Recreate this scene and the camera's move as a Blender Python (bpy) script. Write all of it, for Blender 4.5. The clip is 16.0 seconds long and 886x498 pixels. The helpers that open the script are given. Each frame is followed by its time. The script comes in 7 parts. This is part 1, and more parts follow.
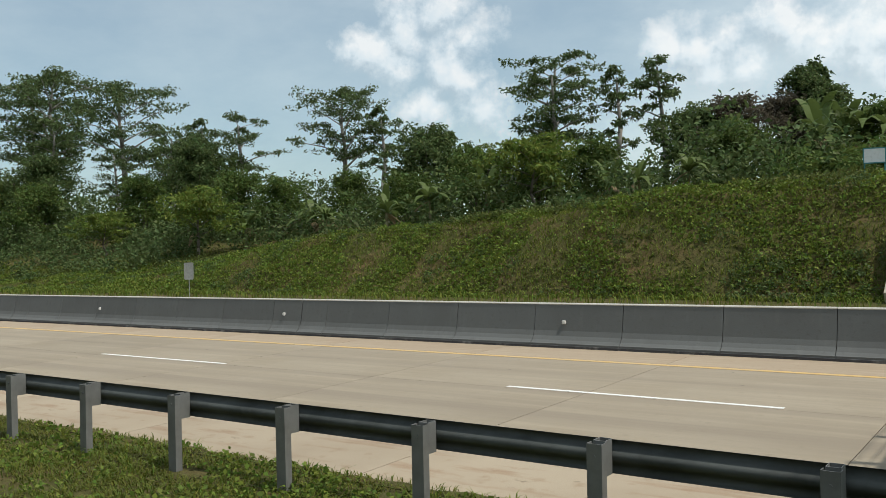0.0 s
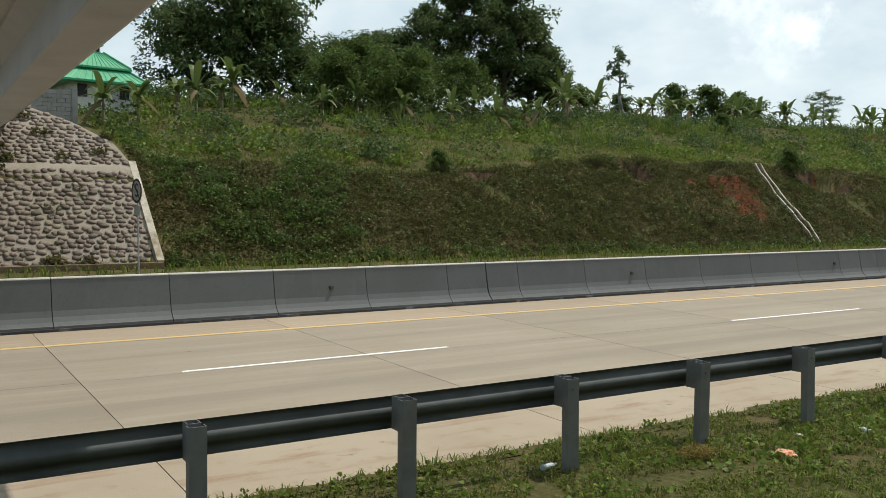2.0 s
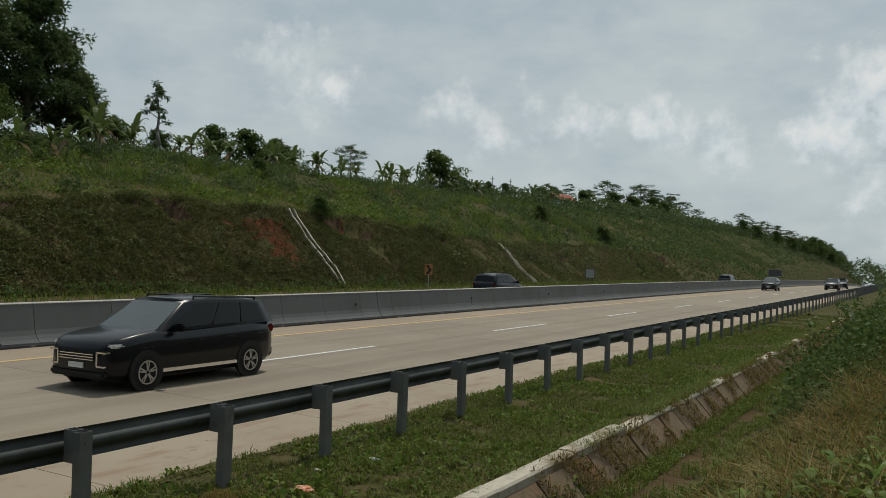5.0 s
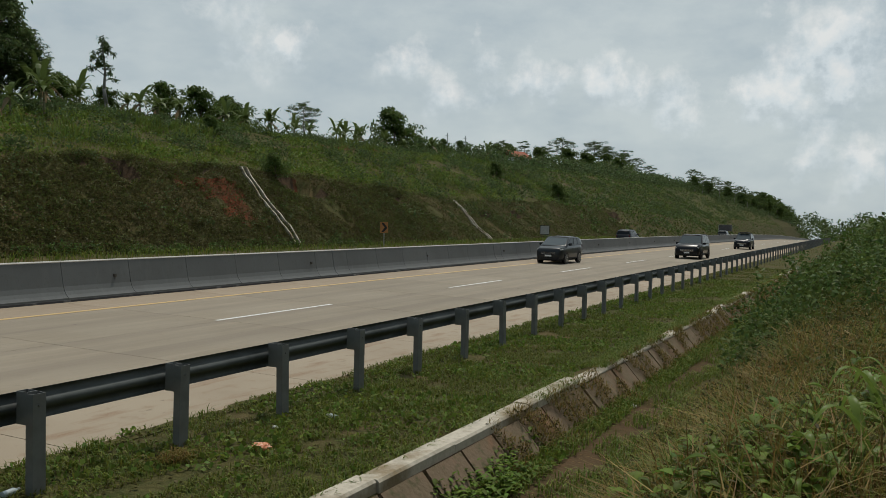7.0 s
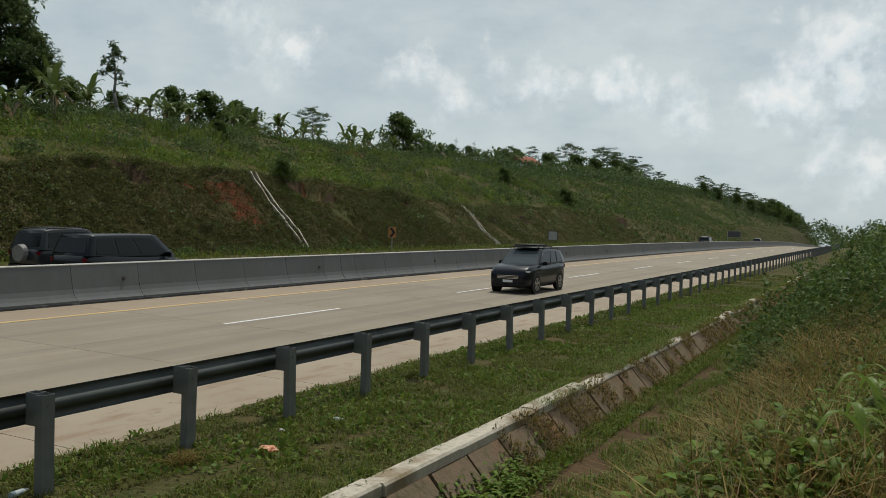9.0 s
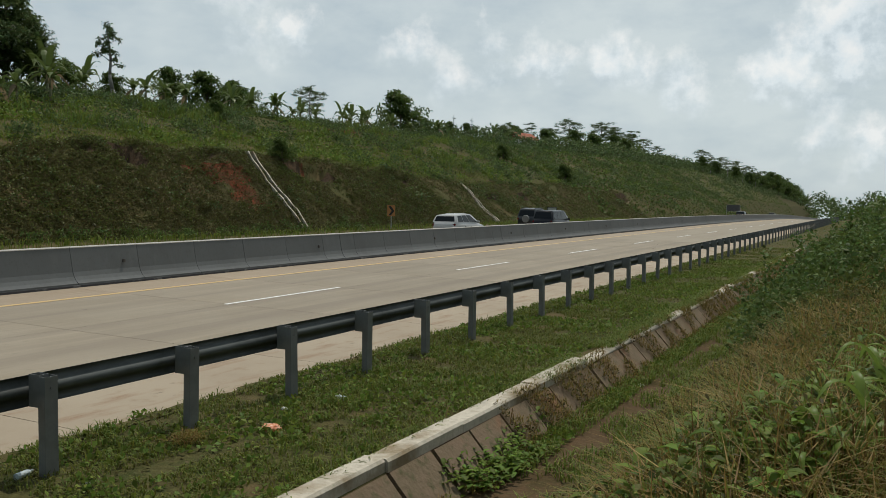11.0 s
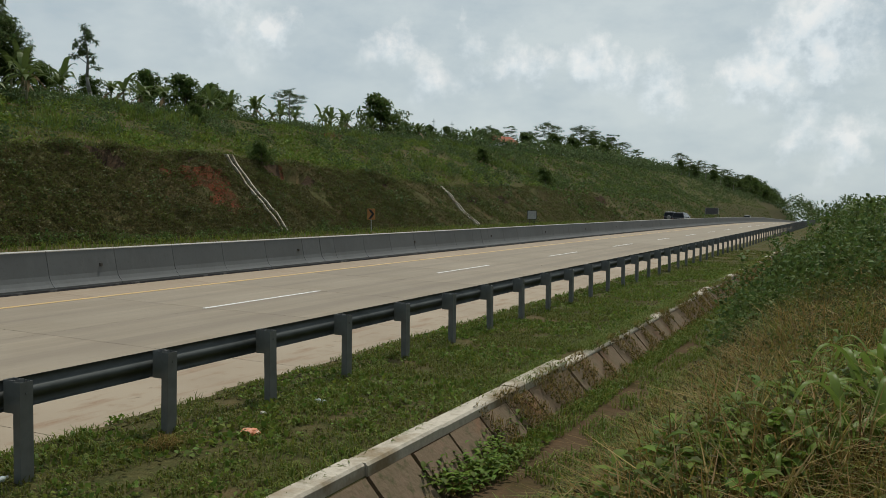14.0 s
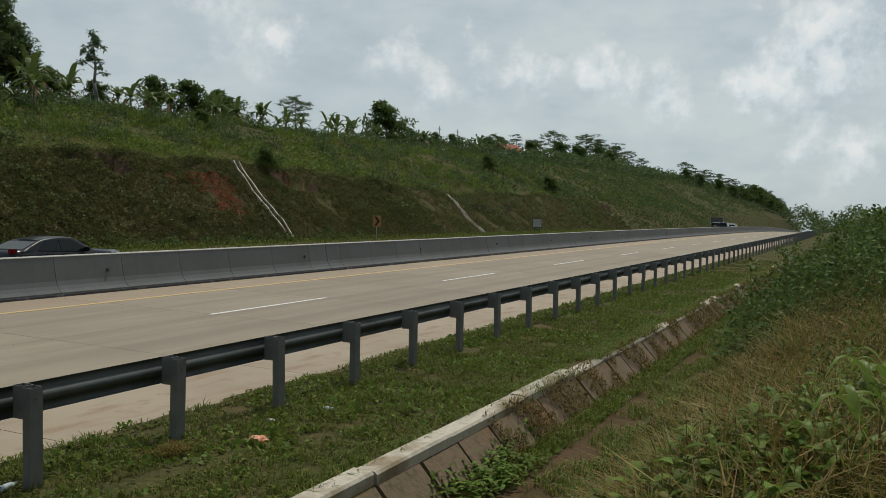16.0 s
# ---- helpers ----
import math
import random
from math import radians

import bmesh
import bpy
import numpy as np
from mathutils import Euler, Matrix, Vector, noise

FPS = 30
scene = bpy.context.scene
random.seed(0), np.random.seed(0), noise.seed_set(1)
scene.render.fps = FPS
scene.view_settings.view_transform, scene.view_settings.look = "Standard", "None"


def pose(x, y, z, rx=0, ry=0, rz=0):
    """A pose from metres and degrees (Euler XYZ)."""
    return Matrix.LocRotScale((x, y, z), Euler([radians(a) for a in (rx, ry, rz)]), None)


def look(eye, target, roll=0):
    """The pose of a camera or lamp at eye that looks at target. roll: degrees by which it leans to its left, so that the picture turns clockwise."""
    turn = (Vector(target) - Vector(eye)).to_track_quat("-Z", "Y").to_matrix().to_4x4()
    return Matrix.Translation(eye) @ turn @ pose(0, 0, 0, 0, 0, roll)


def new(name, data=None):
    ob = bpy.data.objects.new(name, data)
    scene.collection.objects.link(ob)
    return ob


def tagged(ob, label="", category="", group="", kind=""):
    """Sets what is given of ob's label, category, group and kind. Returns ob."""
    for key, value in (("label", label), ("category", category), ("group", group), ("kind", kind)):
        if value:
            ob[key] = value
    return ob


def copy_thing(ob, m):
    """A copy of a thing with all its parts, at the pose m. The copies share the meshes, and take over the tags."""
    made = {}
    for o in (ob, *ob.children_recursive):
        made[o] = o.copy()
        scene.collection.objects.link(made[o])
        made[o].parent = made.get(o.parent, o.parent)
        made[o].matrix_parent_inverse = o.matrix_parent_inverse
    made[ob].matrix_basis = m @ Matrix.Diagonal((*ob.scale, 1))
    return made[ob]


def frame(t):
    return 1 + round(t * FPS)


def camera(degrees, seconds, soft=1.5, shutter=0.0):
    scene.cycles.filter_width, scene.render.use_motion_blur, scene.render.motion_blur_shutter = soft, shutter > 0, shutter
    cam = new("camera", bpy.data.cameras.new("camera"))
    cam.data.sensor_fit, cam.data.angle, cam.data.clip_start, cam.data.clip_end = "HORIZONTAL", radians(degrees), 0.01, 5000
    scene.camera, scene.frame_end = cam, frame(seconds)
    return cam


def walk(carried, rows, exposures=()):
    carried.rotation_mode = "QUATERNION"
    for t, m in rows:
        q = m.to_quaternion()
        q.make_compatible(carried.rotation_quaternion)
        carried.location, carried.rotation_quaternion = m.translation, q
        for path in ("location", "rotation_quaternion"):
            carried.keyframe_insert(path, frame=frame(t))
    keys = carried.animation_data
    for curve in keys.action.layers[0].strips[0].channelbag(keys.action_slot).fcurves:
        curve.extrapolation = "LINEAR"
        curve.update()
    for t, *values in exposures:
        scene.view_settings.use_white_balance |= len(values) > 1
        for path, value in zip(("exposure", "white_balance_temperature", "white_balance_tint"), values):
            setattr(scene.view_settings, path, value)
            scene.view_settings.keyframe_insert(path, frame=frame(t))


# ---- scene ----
# ---- camera ----
cam = camera(53.2, 16.0, soft=0.7)
walk(cam, [
    (0.0, pose(-0.404, 0.017, 2.723) @ pose(0, 0, 0, 0, 0, 35.62) @ pose(0, 0, 0, 90.32) @ pose(0, 0, 0, 0, 0, -1.32)),
    (0.5, pose(-0.321, 0.014, 2.729) @ pose(0, 0, 0, 0, 0, 18.34) @ pose(0, 0, 0, 89.92) @ pose(0, 0, 0, 0, 0, -1.86)),
    (1.0, pose(-0.224, 0.047, 2.730) @ pose(0, 0, 0, 0, 0, 3.80) @ pose(0, 0, 0, 89.44) @ pose(0, 0, 0, 0, 0, -2.05)),
    (1.5, pose(-0.118, 0.086, 2.717) @ pose(0, 0, 0, 0, 0, -15.92) @ pose(0, 0, 0, 88.49) @ pose(0, 0, 0, 0, 0, -0.79)),
    (2.0, pose(-0.050, 0.066, 2.735) @ pose(0, 0, 0, 0, 0, -31.70) @ pose(0, 0, 0, 87.72) @ pose(0, 0, 0, 0, 0, 0.01)),
    (2.5, pose(0.032, 0.055, 2.747) @ pose(0, 0, 0, 0, 0, -42.60) @ pose(0, 0, 0, 87.90) @ pose(0, 0, 0, 0, 0, -0.27)),
    (3.0, pose(0.093, 0.039, 2.757) @ pose(0, 0, 0, 0, 0, -50.79) @ pose(0, 0, 0, 88.20) @ pose(0, 0, 0, 0, 0, -0.16)),
    (3.5, pose(0.137, 0.057, 2.743) @ pose(0, 0, 0, 0, 0, -53.78) @ pose(0, 0, 0, 88.59) @ pose(0, 0, 0, 0, 0, 0.45)),
    (4.0, pose(0.148, 0.016, 2.738) @ pose(0, 0, 0, 0, 0, -56.16) @ pose(0, 0, 0, 89.84) @ pose(0, 0, 0, 0, 0, 1.26)),
    (4.5, pose(0.108, -0.001, 2.754) @ pose(0, 0, 0, 0, 0, -58.87) @ pose(0, 0, 0, 90.42) @ pose(0, 0, 0, 0, 0, 2.01)),
    (5.0, pose(0.087, 0.019, 2.769) @ pose(0, 0, 0, 0, 0, -60.93) @ pose(0, 0, 0, 90.72) @ pose(0, 0, 0, 0, 0, 1.59)),
    (7.5, pose(0.046, -0.020, 2.746) @ pose(0, 0, 0, 0, 0, -63.95) @ pose(0, 0, 0, 87.78) @ pose(0, 0, 0, 0, 0, 1.17)),
    (8.0, pose(0.027, -0.039, 2.740) @ pose(0, 0, 0, 0, 0, -63.53) @ pose(0, 0, 0, 88.00) @ pose(0, 0, 0, 0, 0, 1.44)),
    (8.5, pose(0.029, -0.044, 2.742) @ pose(0, 0, 0, 0, 0, -63.34) @ pose(0, 0, 0, 88.21) @ pose(0, 0, 0, 0, 0, 1.54)),
    (9.0, pose(0.033, -0.035, 2.750) @ pose(0, 0, 0, 0, 0, -63.33) @ pose(0, 0, 0, 88.38) @ pose(0, 0, 0, 0, 0, 1.35)),
    (9.5, pose(0.036, -0.049, 2.740) @ pose(0, 0, 0, 0, 0, -63.21) @ pose(0, 0, 0, 88.60) @ pose(0, 0, 0, 0, 0, 0.76)),
    (10.0, pose(0.038, -0.039, 2.731) @ pose(0, 0, 0, 0, 0, -63.37) @ pose(0, 0, 0, 87.42) @ pose(0, 0, 0, 0, 0, 0.51)),
    (12.5, pose(0.036, -0.030, 2.741) @ pose(0, 0, 0, 0, 0, -63.49) @ pose(0, 0, 0, 86.74) @ pose(0, 0, 0, 0, 0, 0.48)),
    (13.0, pose(0.047, -0.040, 2.740) @ pose(0, 0, 0, 0, 0, -64.06) @ pose(0, 0, 0, 86.86) @ pose(0, 0, 0, 0, 0, 0.40)),
    (13.5, pose(0.036, -0.041, 2.743) @ pose(0, 0, 0, 0, 0, -64.54) @ pose(0, 0, 0, 87.07) @ pose(0, 0, 0, 0, 0, 0.43)),
    (14.0, pose(0.043, -0.042, 2.733) @ pose(0, 0, 0, 0, 0, -64.66) @ pose(0, 0, 0, 87.17) @ pose(0, 0, 0, 0, 0, 0.48)),
    (14.5, pose(0.022, -0.049, 2.737) @ pose(0, 0, 0, 0, 0, -64.61) @ pose(0, 0, 0, 86.99) @ pose(0, 0, 0, 0, 0, 0.55)),
    (15.0, pose(0.033, -0.025, 2.735) @ pose(0, 0, 0, 0, 0, -64.61) @ pose(0, 0, 0, 87.18) @ pose(0, 0, 0, 0, 0, 0.57)),
    (15.5, pose(0.049, 0.001, 2.743) @ pose(0, 0, 0, 0, 0, -64.50) @ pose(0, 0, 0, 87.35) @ pose(0, 0, 0, 0, 0, 0.77)),
    (16.0, pose(0.039, 0.037, 2.738) @ pose(0, 0, 0, 0, 0, -64.37) @ pose(0, 0, 0, 87.65) @ pose(0, 0, 0, 0, 0, 0.87)),
], exposures=[(0.0, -0.57), (1.0, -0.56), (1.5, -0.44), (2.0, -0.5), (2.5, -0.73), (3.0, -0.98), (3.5, -1.15), (5.0, -1.3), (9.0, -1.1), (12.5, -1.02), (16.0, -1.18)])
# ---- world and sun ----
SUN = Vector((0.475, 0.09, 1.0)).normalized()
world = bpy.data.worlds.new("world")
scene.world = world
world.use_nodes = True


def world_sky():
    nt = world.node_tree
    N, L = nt.nodes, nt.links
    N.clear()
    out, bg = N.new("ShaderNodeOutputWorld"), N.new("ShaderNodeBackground")
    sky = N.new("ShaderNodeTexSky")
    sky.sky_type, sky.sun_disc = "NISHITA", False
    sky.sun_elevation = math.asin(SUN.z)
    sky.sun_rotation = math.atan2(SUN.x, SUN.y)
    sky.dust_density, sky.air_density, sky.altitude = 1.5, 1.0, 200
    co = N.new("ShaderNodeTexCoord")
    way = co.outputs["Generated"]

    def math_node(op, a, b=None, clamp=False):
        n = N.new("ShaderNodeMath")
        n.operation, n.use_clamp = op, clamp
        for s, val in zip(n.inputs, (a, b)):
            if val is None:
                continue
            if isinstance(val, (int, float)):
                s.default_value = val
            else:
                L.new(val, s)
        return n.outputs[0]

    def noise_node(vec, scale, detail, rough):
        n = N.new("ShaderNodeTexNoise")
        n.inputs["Scale"].default_value, n.inputs["Detail"].default_value = scale, detail
        n.inputs["Roughness"].default_value = rough
        L.new(vec, n.inputs["Vector"])
        return n.outputs["Fac"]

    def ramp(fac, stops):
        r = N.new("ShaderNodeValToRGB")
        e = r.color_ramp.elements
        while len(e) < len(stops):
            e.new(0.5)
        for k, (p, c) in zip(e, stops):
            k.position, k.color = p, (*c, 1) if not isinstance(c, float) else (c, c, c, 1)
        L.new(fac, r.inputs[0])
        return r.outputs[0]

    stretch = N.new("ShaderNodeMapping")
    stretch.inputs["Scale"].default_value = (1, 1, 2.2)
    L.new(way, stretch.inputs["Vector"])
    wide = noise_node(stretch.outputs[0], 2.6, 7, 0.55)
    fine = noise_node(stretch.outputs[0], 9, 8, 0.6)
    # thin high veil, thicker towards the sun
    sunward = N.new("ShaderNodeVectorMath")
    sunward.operation = "DOT_PRODUCT"
    L.new(way, sunward.inputs[0])
    sunward.inputs[1].default_value = (0.98, 0.15, 0.1)
    veil = math_node("ADD", math_node("MULTIPLY", sunward.outputs["Value"], 0.42), math_node("MULTIPLY", wide, 0.75), True)
    veil = ramp(veil, [(0.20, 0.36), (0.60, 0.92)])
    # heaped clouds: direction, radius
    heaps = [((-0.562, 0.785, 0.259), 0.048), ((-0.592, 0.768, 0.245), 0.042), ((-0.538, 0.809, 0.238), 0.035), ((-0.624, 0.747, 0.228), 0.035),
             ((-0.609, 0.767, 0.201), 0.038), ((-0.558, 0.804, 0.203), 0.045), ((-0.589, 0.791, 0.164), 0.038), ((-0.532, 0.831, 0.162), 0.032),
             ((-0.314, 0.926, 0.209), 0.045), ((-0.273, 0.944, 0.188), 0.038), ((-0.357, 0.909, 0.215), 0.032), ((-0.208, 0.954, 0.215), 0.051),
             ((-0.168, 0.967, 0.194), 0.045), ((-0.237, 0.943, 0.235), 0.038)]
    thick = len(heaps) + 4
    heaps += [((0.98, 0.056, 0.189), 0.048), ((0.983, 0.081, 0.166), 0.054), ((0.986, 0.039, 0.16), 0.05), ((0.986, 0.097, 0.138), 0.05),
             ((0.862, 0.476, 0.175), 0.037), ((0.853, 0.496, 0.165), 0.028), ((0.906, 0.387, 0.172), 0.045), ((0.921, 0.353, 0.163), 0.045),
             ((0.934, 0.319, 0.161), 0.042), ((0.949, 0.278, 0.15), 0.045), ((0.96, 0.244, 0.14), 0.045), ((0.97, 0.204, 0.13), 0.045),
             ((0.891, 0.435, 0.133), 0.04), ((0.759, 0.619, 0.201), 0.07), ((0.787, 0.588, 0.188), 0.045), ((0.995, 0.053, 0.085), 0.059),
             ((0.997, 0.016, 0.073), 0.059)]
    def heaped(place):
        """How deep a direction lies in the heaped clouds."""
        deep = None
        for i, (d, r) in enumerate(heaps):
            v = N.new("ShaderNodeVectorMath")
            v.operation = "DISTANCE"
            L.new(place, v.inputs[0])
            v.inputs[1].default_value = Vector(d).normalized()
            one = math_node("SUBTRACT", 1.0 if i < thick else 0.66, math_node("DIVIDE", v.outputs["Value"], r))
            deep = one if deep is None else math_node("MAXIMUM", deep, one)
        ruffle = math_node("ADD", noise_node(place, 17, 8, 0.58), math_node("MULTIPLY", noise_node(place, 60, 4, 0.6), 0.25))
        return math_node("ADD", math_node("MAXIMUM", deep, -1.5), math_node("MULTIPLY", math_node("SUBTRACT", ruffle, 0.61), 2.9))

    lifted = N.new("ShaderNodeVectorMath")
    lifted.operation = "ADD"
    L.new(way, lifted.inputs[0])
    lifted.inputs[1].default_value = (0.008, 0.0, 0.017)
    edge = heaped(way)
    above = heaped(lifted.outputs[0])
    puff = ramp(edge, [(0.0, 0.0), (0.75, 1.0)])
    # tops catch the light, undersides stay grey
    lit = math_node("ADD", math_node("MULTIPLY", math_node("SUBTRACT", edge, above), 0.55), math_node("ADD", 0.42, math_node("MULTIPLY", math_node("SUBTRACT", fine, 0.5), 0.5)))
    shade = ramp(lit, [(0.12, (0.50, 0.585, 0.64)), (0.42, (0.78, 0.86, 0.90)), (0.75, (1.0, 1.0, 0.98))])

    def mix(fac, a, b):
        m = N.new("ShaderNodeMix")
        m.data_type = "RGBA"
        for s, val in ((m.inputs[0], fac), (m.inputs[6], a), (m.inputs[7], b)):
            if isinstance(val, tuple):
                s.default_value = (*val, 1)
            elif isinstance(val, float):
                s.default_value = val
            else:
                L.new(val, s)
        return m.outputs[2]

    def scaled(col, k):
        m = N.new("ShaderNodeVectorMath")
        m.operation = "SCALE"
        L.new(col, m.inputs[0])
        m.inputs["Scale"].default_value = k
        return m.outputs[0]

    veil_shade = ramp(math_node("ADD", math_node("MULTIPLY", fine, 0.5), math_node("MULTIPLY", wide, 0.5)), [(0.38, (0.68, 0.80, 0.87)), (0.58, (0.90, 1.0, 1.02))])
    # the veil shines more around the sun's side
    glow = N.new("ShaderNodeVectorMath")
    glow.operation = "SCALE"
    L.new(veil_shade, glow.inputs[0])
    L.new(math_node("ADD", VEIL, math_node("MULTIPLY", math_node("MAXIMUM", sunward.outputs["Value"], 0.0), VEIL * 0.02)), glow.inputs["Scale"])
    haze = N.new("ShaderNodeVectorMath")
    haze.operation = "MULTIPLY"
    L.new(sky.outputs[0], haze.inputs[0])
    haze.inputs[1].default_value = (1.55, 1.85, 1.72)
    c = mix(veil, haze.outputs[0], glow.outputs[0])
    bright = N.new("ShaderNodeVectorMath")
    bright.operation = "SCALE"
    L.new(shade, bright.inputs[0])
    L.new(math_node("ADD", HEAP, math_node("MULTIPLY", math_node("MAXIMUM", sunward.outputs["Value"], 0.0), HEAP * 0.25)), bright.inputs["Scale"])
    c = mix(math_node("MULTIPLY", puff, 0.66), c, bright.outputs[0])
    L.new(c, bg.inputs["Color"])
    bg.inputs["Strength"].default_value = SKY
    L.new(bg.outputs[0], out.inputs["Surface"])


SKY, VEIL, HEAP = 0.088, 15.8, 18.0
world_sky()
sun = new("sun", bpy.data.lights.new("sun", "SUN"))
sun.data.energy, sun.data.angle, sun.data.color = 5.0, radians(0.6), (1.0, 0.94, 0.84)
sun.matrix_world = look(SUN * 50, (0, 0, 0))


# ---- materials ----
def material(name, base, rough=0.8, metal=0.0, grain=(), bump=(), vary=None, glossy=None, translucent=0.0, island=0.0, obj=0.0, emit=None, coat=0.0, gloss=0.3):
    """grain: (scale, colour, low, high) layers of noise mixed over the base; bump: (scale, height) pairs."""
    m = bpy.data.materials.new(name)
    m.use_nodes = True
    nt = m.node_tree
    N, L = nt.nodes, nt.links
    b = N["Principled BSDF"]
    b.inputs["Roughness"].default_value, b.inputs["Metallic"].default_value = rough, metal
    b.inputs["Coat Weight"].default_value = coat
    b.inputs["Specular IOR Level"].default_value = gloss
    co = N.new("ShaderNodeTexCoord").outputs["Object"]
    if obj == 0:
        geo = N.new("ShaderNodeNewGeometry")
        co = geo.outputs["Position"]
    rgb = N.new("ShaderNodeRGB")
    rgb.outputs[0].default_value = (*base, 1)
    col = rgb.outputs[0]
    for g in grain:
        scale, colour, low, high = g[:4]
        vec = co
        if len(g) > 4:
            mp = N.new("ShaderNodeMapping")
            mp.inputs["Scale"].default_value = g[4]
            L.new(co, mp.inputs["Vector"])
            vec = mp.outputs[0]
        n = N.new("ShaderNodeTexNoise")
        n.inputs["Scale"].default_value, n.inputs["Detail"].default_value, n.inputs["Roughness"].default_value = scale, 6, 0.6
        L.new(vec, n.inputs["Vector"])
        r = N.new("ShaderNodeMapRange")
        r.inputs["From Min"].default_value, r.inputs["From Max"].default_value = low, high
        L.new(n.outputs["Fac"], r.inputs["Value"])
        mx = N.new("ShaderNodeMix")
        mx.data_type = "RGBA"
        L.new(r.outputs[0], mx.inputs[0])
        L.new(col, mx.inputs[6])
        mx.inputs[7].default_value = (*colour, 1)
        col = mx.outputs[2]
    if island or obj:
        src = N.new("ShaderNodeNewGeometry").outputs["Random Per Island"] if island else N.new("ShaderNodeObjectInfo").outputs["Random"]
        k = island or obj
        r = N.new("ShaderNodeMapRange")
        r.inputs["To Min"].default_value, r.inputs["To Max"].default_value = 1 - k, 1 + k
        L.new(src, r.inputs["Value"])
        h = N.new("ShaderNodeHueSaturation")
        L.new(r.outputs[0], h.inputs["Value"])
        if vary:
            r2 = N.new("ShaderNodeMapRange")
            r2.inputs["To Min"].default_value, r2.inputs["To Max"].default_value = 0.5 - vary, 0.5 + vary
            w = N.new("ShaderNodeMath")
            w.operation = "FRACT"
            w2 = N.new("ShaderNodeMath")
            w2.operation = "MULTIPLY"
            w2.inputs[1].default_value = 7.31
            L.new(src, w2.inputs[0])
            L.new(w2.outputs[0], w.inputs[0])
            L.new(w.outputs[0], r2.inputs["Value"])
            L.new(r2.outputs[0], h.inputs["Hue"])
        L.new(col, h.inputs["Color"])
        col = h.outputs[0]
    L.new(col, b.inputs["Base Color"])
    prev = None
    for scale, height in bump:
        n = N.new("ShaderNodeTexNoise")
        n.inputs["Scale"].default_value, n.inputs["Detail"].default_value = scale, 5
        L.new(co, n.inputs["Vector"])
        bp = N.new("ShaderNodeBump")
        bp.inputs["Distance"].default_value, bp.inputs["Strength"].default_value = height, 0.8
        L.new(n.outputs["Fac"], bp.inputs["Height"])
        if prev:
            L.new(prev, bp.inputs["Normal"])
        prev = bp.outputs[0]
    if prev:
        L.new(prev, b.inputs["Normal"])
    if emit:
        b.inputs["Emission Color"].default_value = (*emit[0], 1)
        b.inputs["Emission Strength"].default_value = emit[1]
    if translucent:
        tr = N.new("ShaderNodeBsdfTranslucent")
        L.new(col, tr.inputs["Color"])
        ms = N.new("ShaderNodeMixShader")
        ms.inputs[0].default_value = translucent
        L.new(b.outputs[0], ms.inputs[1])
        L.new(tr.outputs[0], ms.inputs[2])
        L.new(ms.outputs[0], N["Material Output"].inputs["Surface"])
    return m


M = {}
M["soil"] = material("soil", (0.075, 0.070, 0.026), 0.95, grain=[(0.35, (0.125, 0.085, 0.042), 0.46, 0.68), (2.5, (0.045, 0.055, 0.015), 0.45, 0.7), (14, (0.12, 0.11, 0.04), 0.5, 0.8)], bump=[(6, 0.06), (40, 0.02)], gloss=0.1)
# bare earth of the hollows, its colour darkened for the shade in them
M["bare_earth_shaded"] = material("bare_earth_shaded", (0.055, 0.037, 0.023), 0.95, grain=[(2, (0.12, 0.075, 0.042), 0.5, 0.7), (9, (0.05, 0.038, 0.024), 0.45, 0.7)], bump=[(6, 0.08), (30, 0.02)], gloss=0.05)
M["red_earth"] = material("red_earth", (0.150, 0.043, 0.021), 0.95, grain=[(1.5, (0.085, 0.040, 0.022), 0.4, 0.65), (9, (0.05, 0.05, 0.02), 0.5, 0.68)], bump=[(5, 0.10), (30, 0.03)], gloss=0.05)
M["ditch_earth"] = material("ditch_earth", (0.098, 0.066, 0.037), 0.97, grain=[(1.2, (0.065, 0.052, 0.022), 0.45, 0.62), (8, (0.125, 0.076, 0.04), 0.5, 0.75), (25, (0.07, 0.045, 0.025), 0.55, 0.75)], bump=[(10, 0.03)], gloss=0.05)
M["concrete_road"] = material("concrete_road", (0.300, 0.258, 0.198), 0.85, grain=[(0.25, (0.262, 0.22, 0.162), 0.42, 0.66), (1.2, (0.34, 0.292, 0.222), 0.45, 0.75, (0.25, 3, 1)), (0.5, (0.22, 0.186, 0.146), 0.46, 0.68, (0.05, 1.5, 1)), (6, (0.225, 0.19, 0.142), 0.58, 0.85), (60, (0.27, 0.23, 0.17), 0.5, 0.8), (3.5, (0.13, 0.11, 0.09), 0.735, 0.76)], bump=[(70, 0.004)], obj=0.06, gloss=0.2)
M["inner_strip"] = material("inner_strip", (0.345, 0.28, 0.207), 0.85, grain=[(0.3, (0.31, 0.24, 0.17), 0.42, 0.66, (0.3, 1, 1)), (2.0, (0.40, 0.33, 0.25), 0.5, 0.75, (0.25, 3, 1)), (7, (0.26, 0.19, 0.13), 0.58, 0.85), (60, (0.32, 0.26, 0.19), 0.5, 0.8)], bump=[(70, 0.004)], obj=0.05, gloss=0.2)
M["road_far"] = material("road_far", (0.310, 0.268, 0.206), 0.85, grain=[(0.25, (0.28, 0.24, 0.18), 0.42, 0.66), (0.5, (0.265, 0.225, 0.175), 0.5, 0.7, (0.06, 2.2, 1))], gloss=0.2)
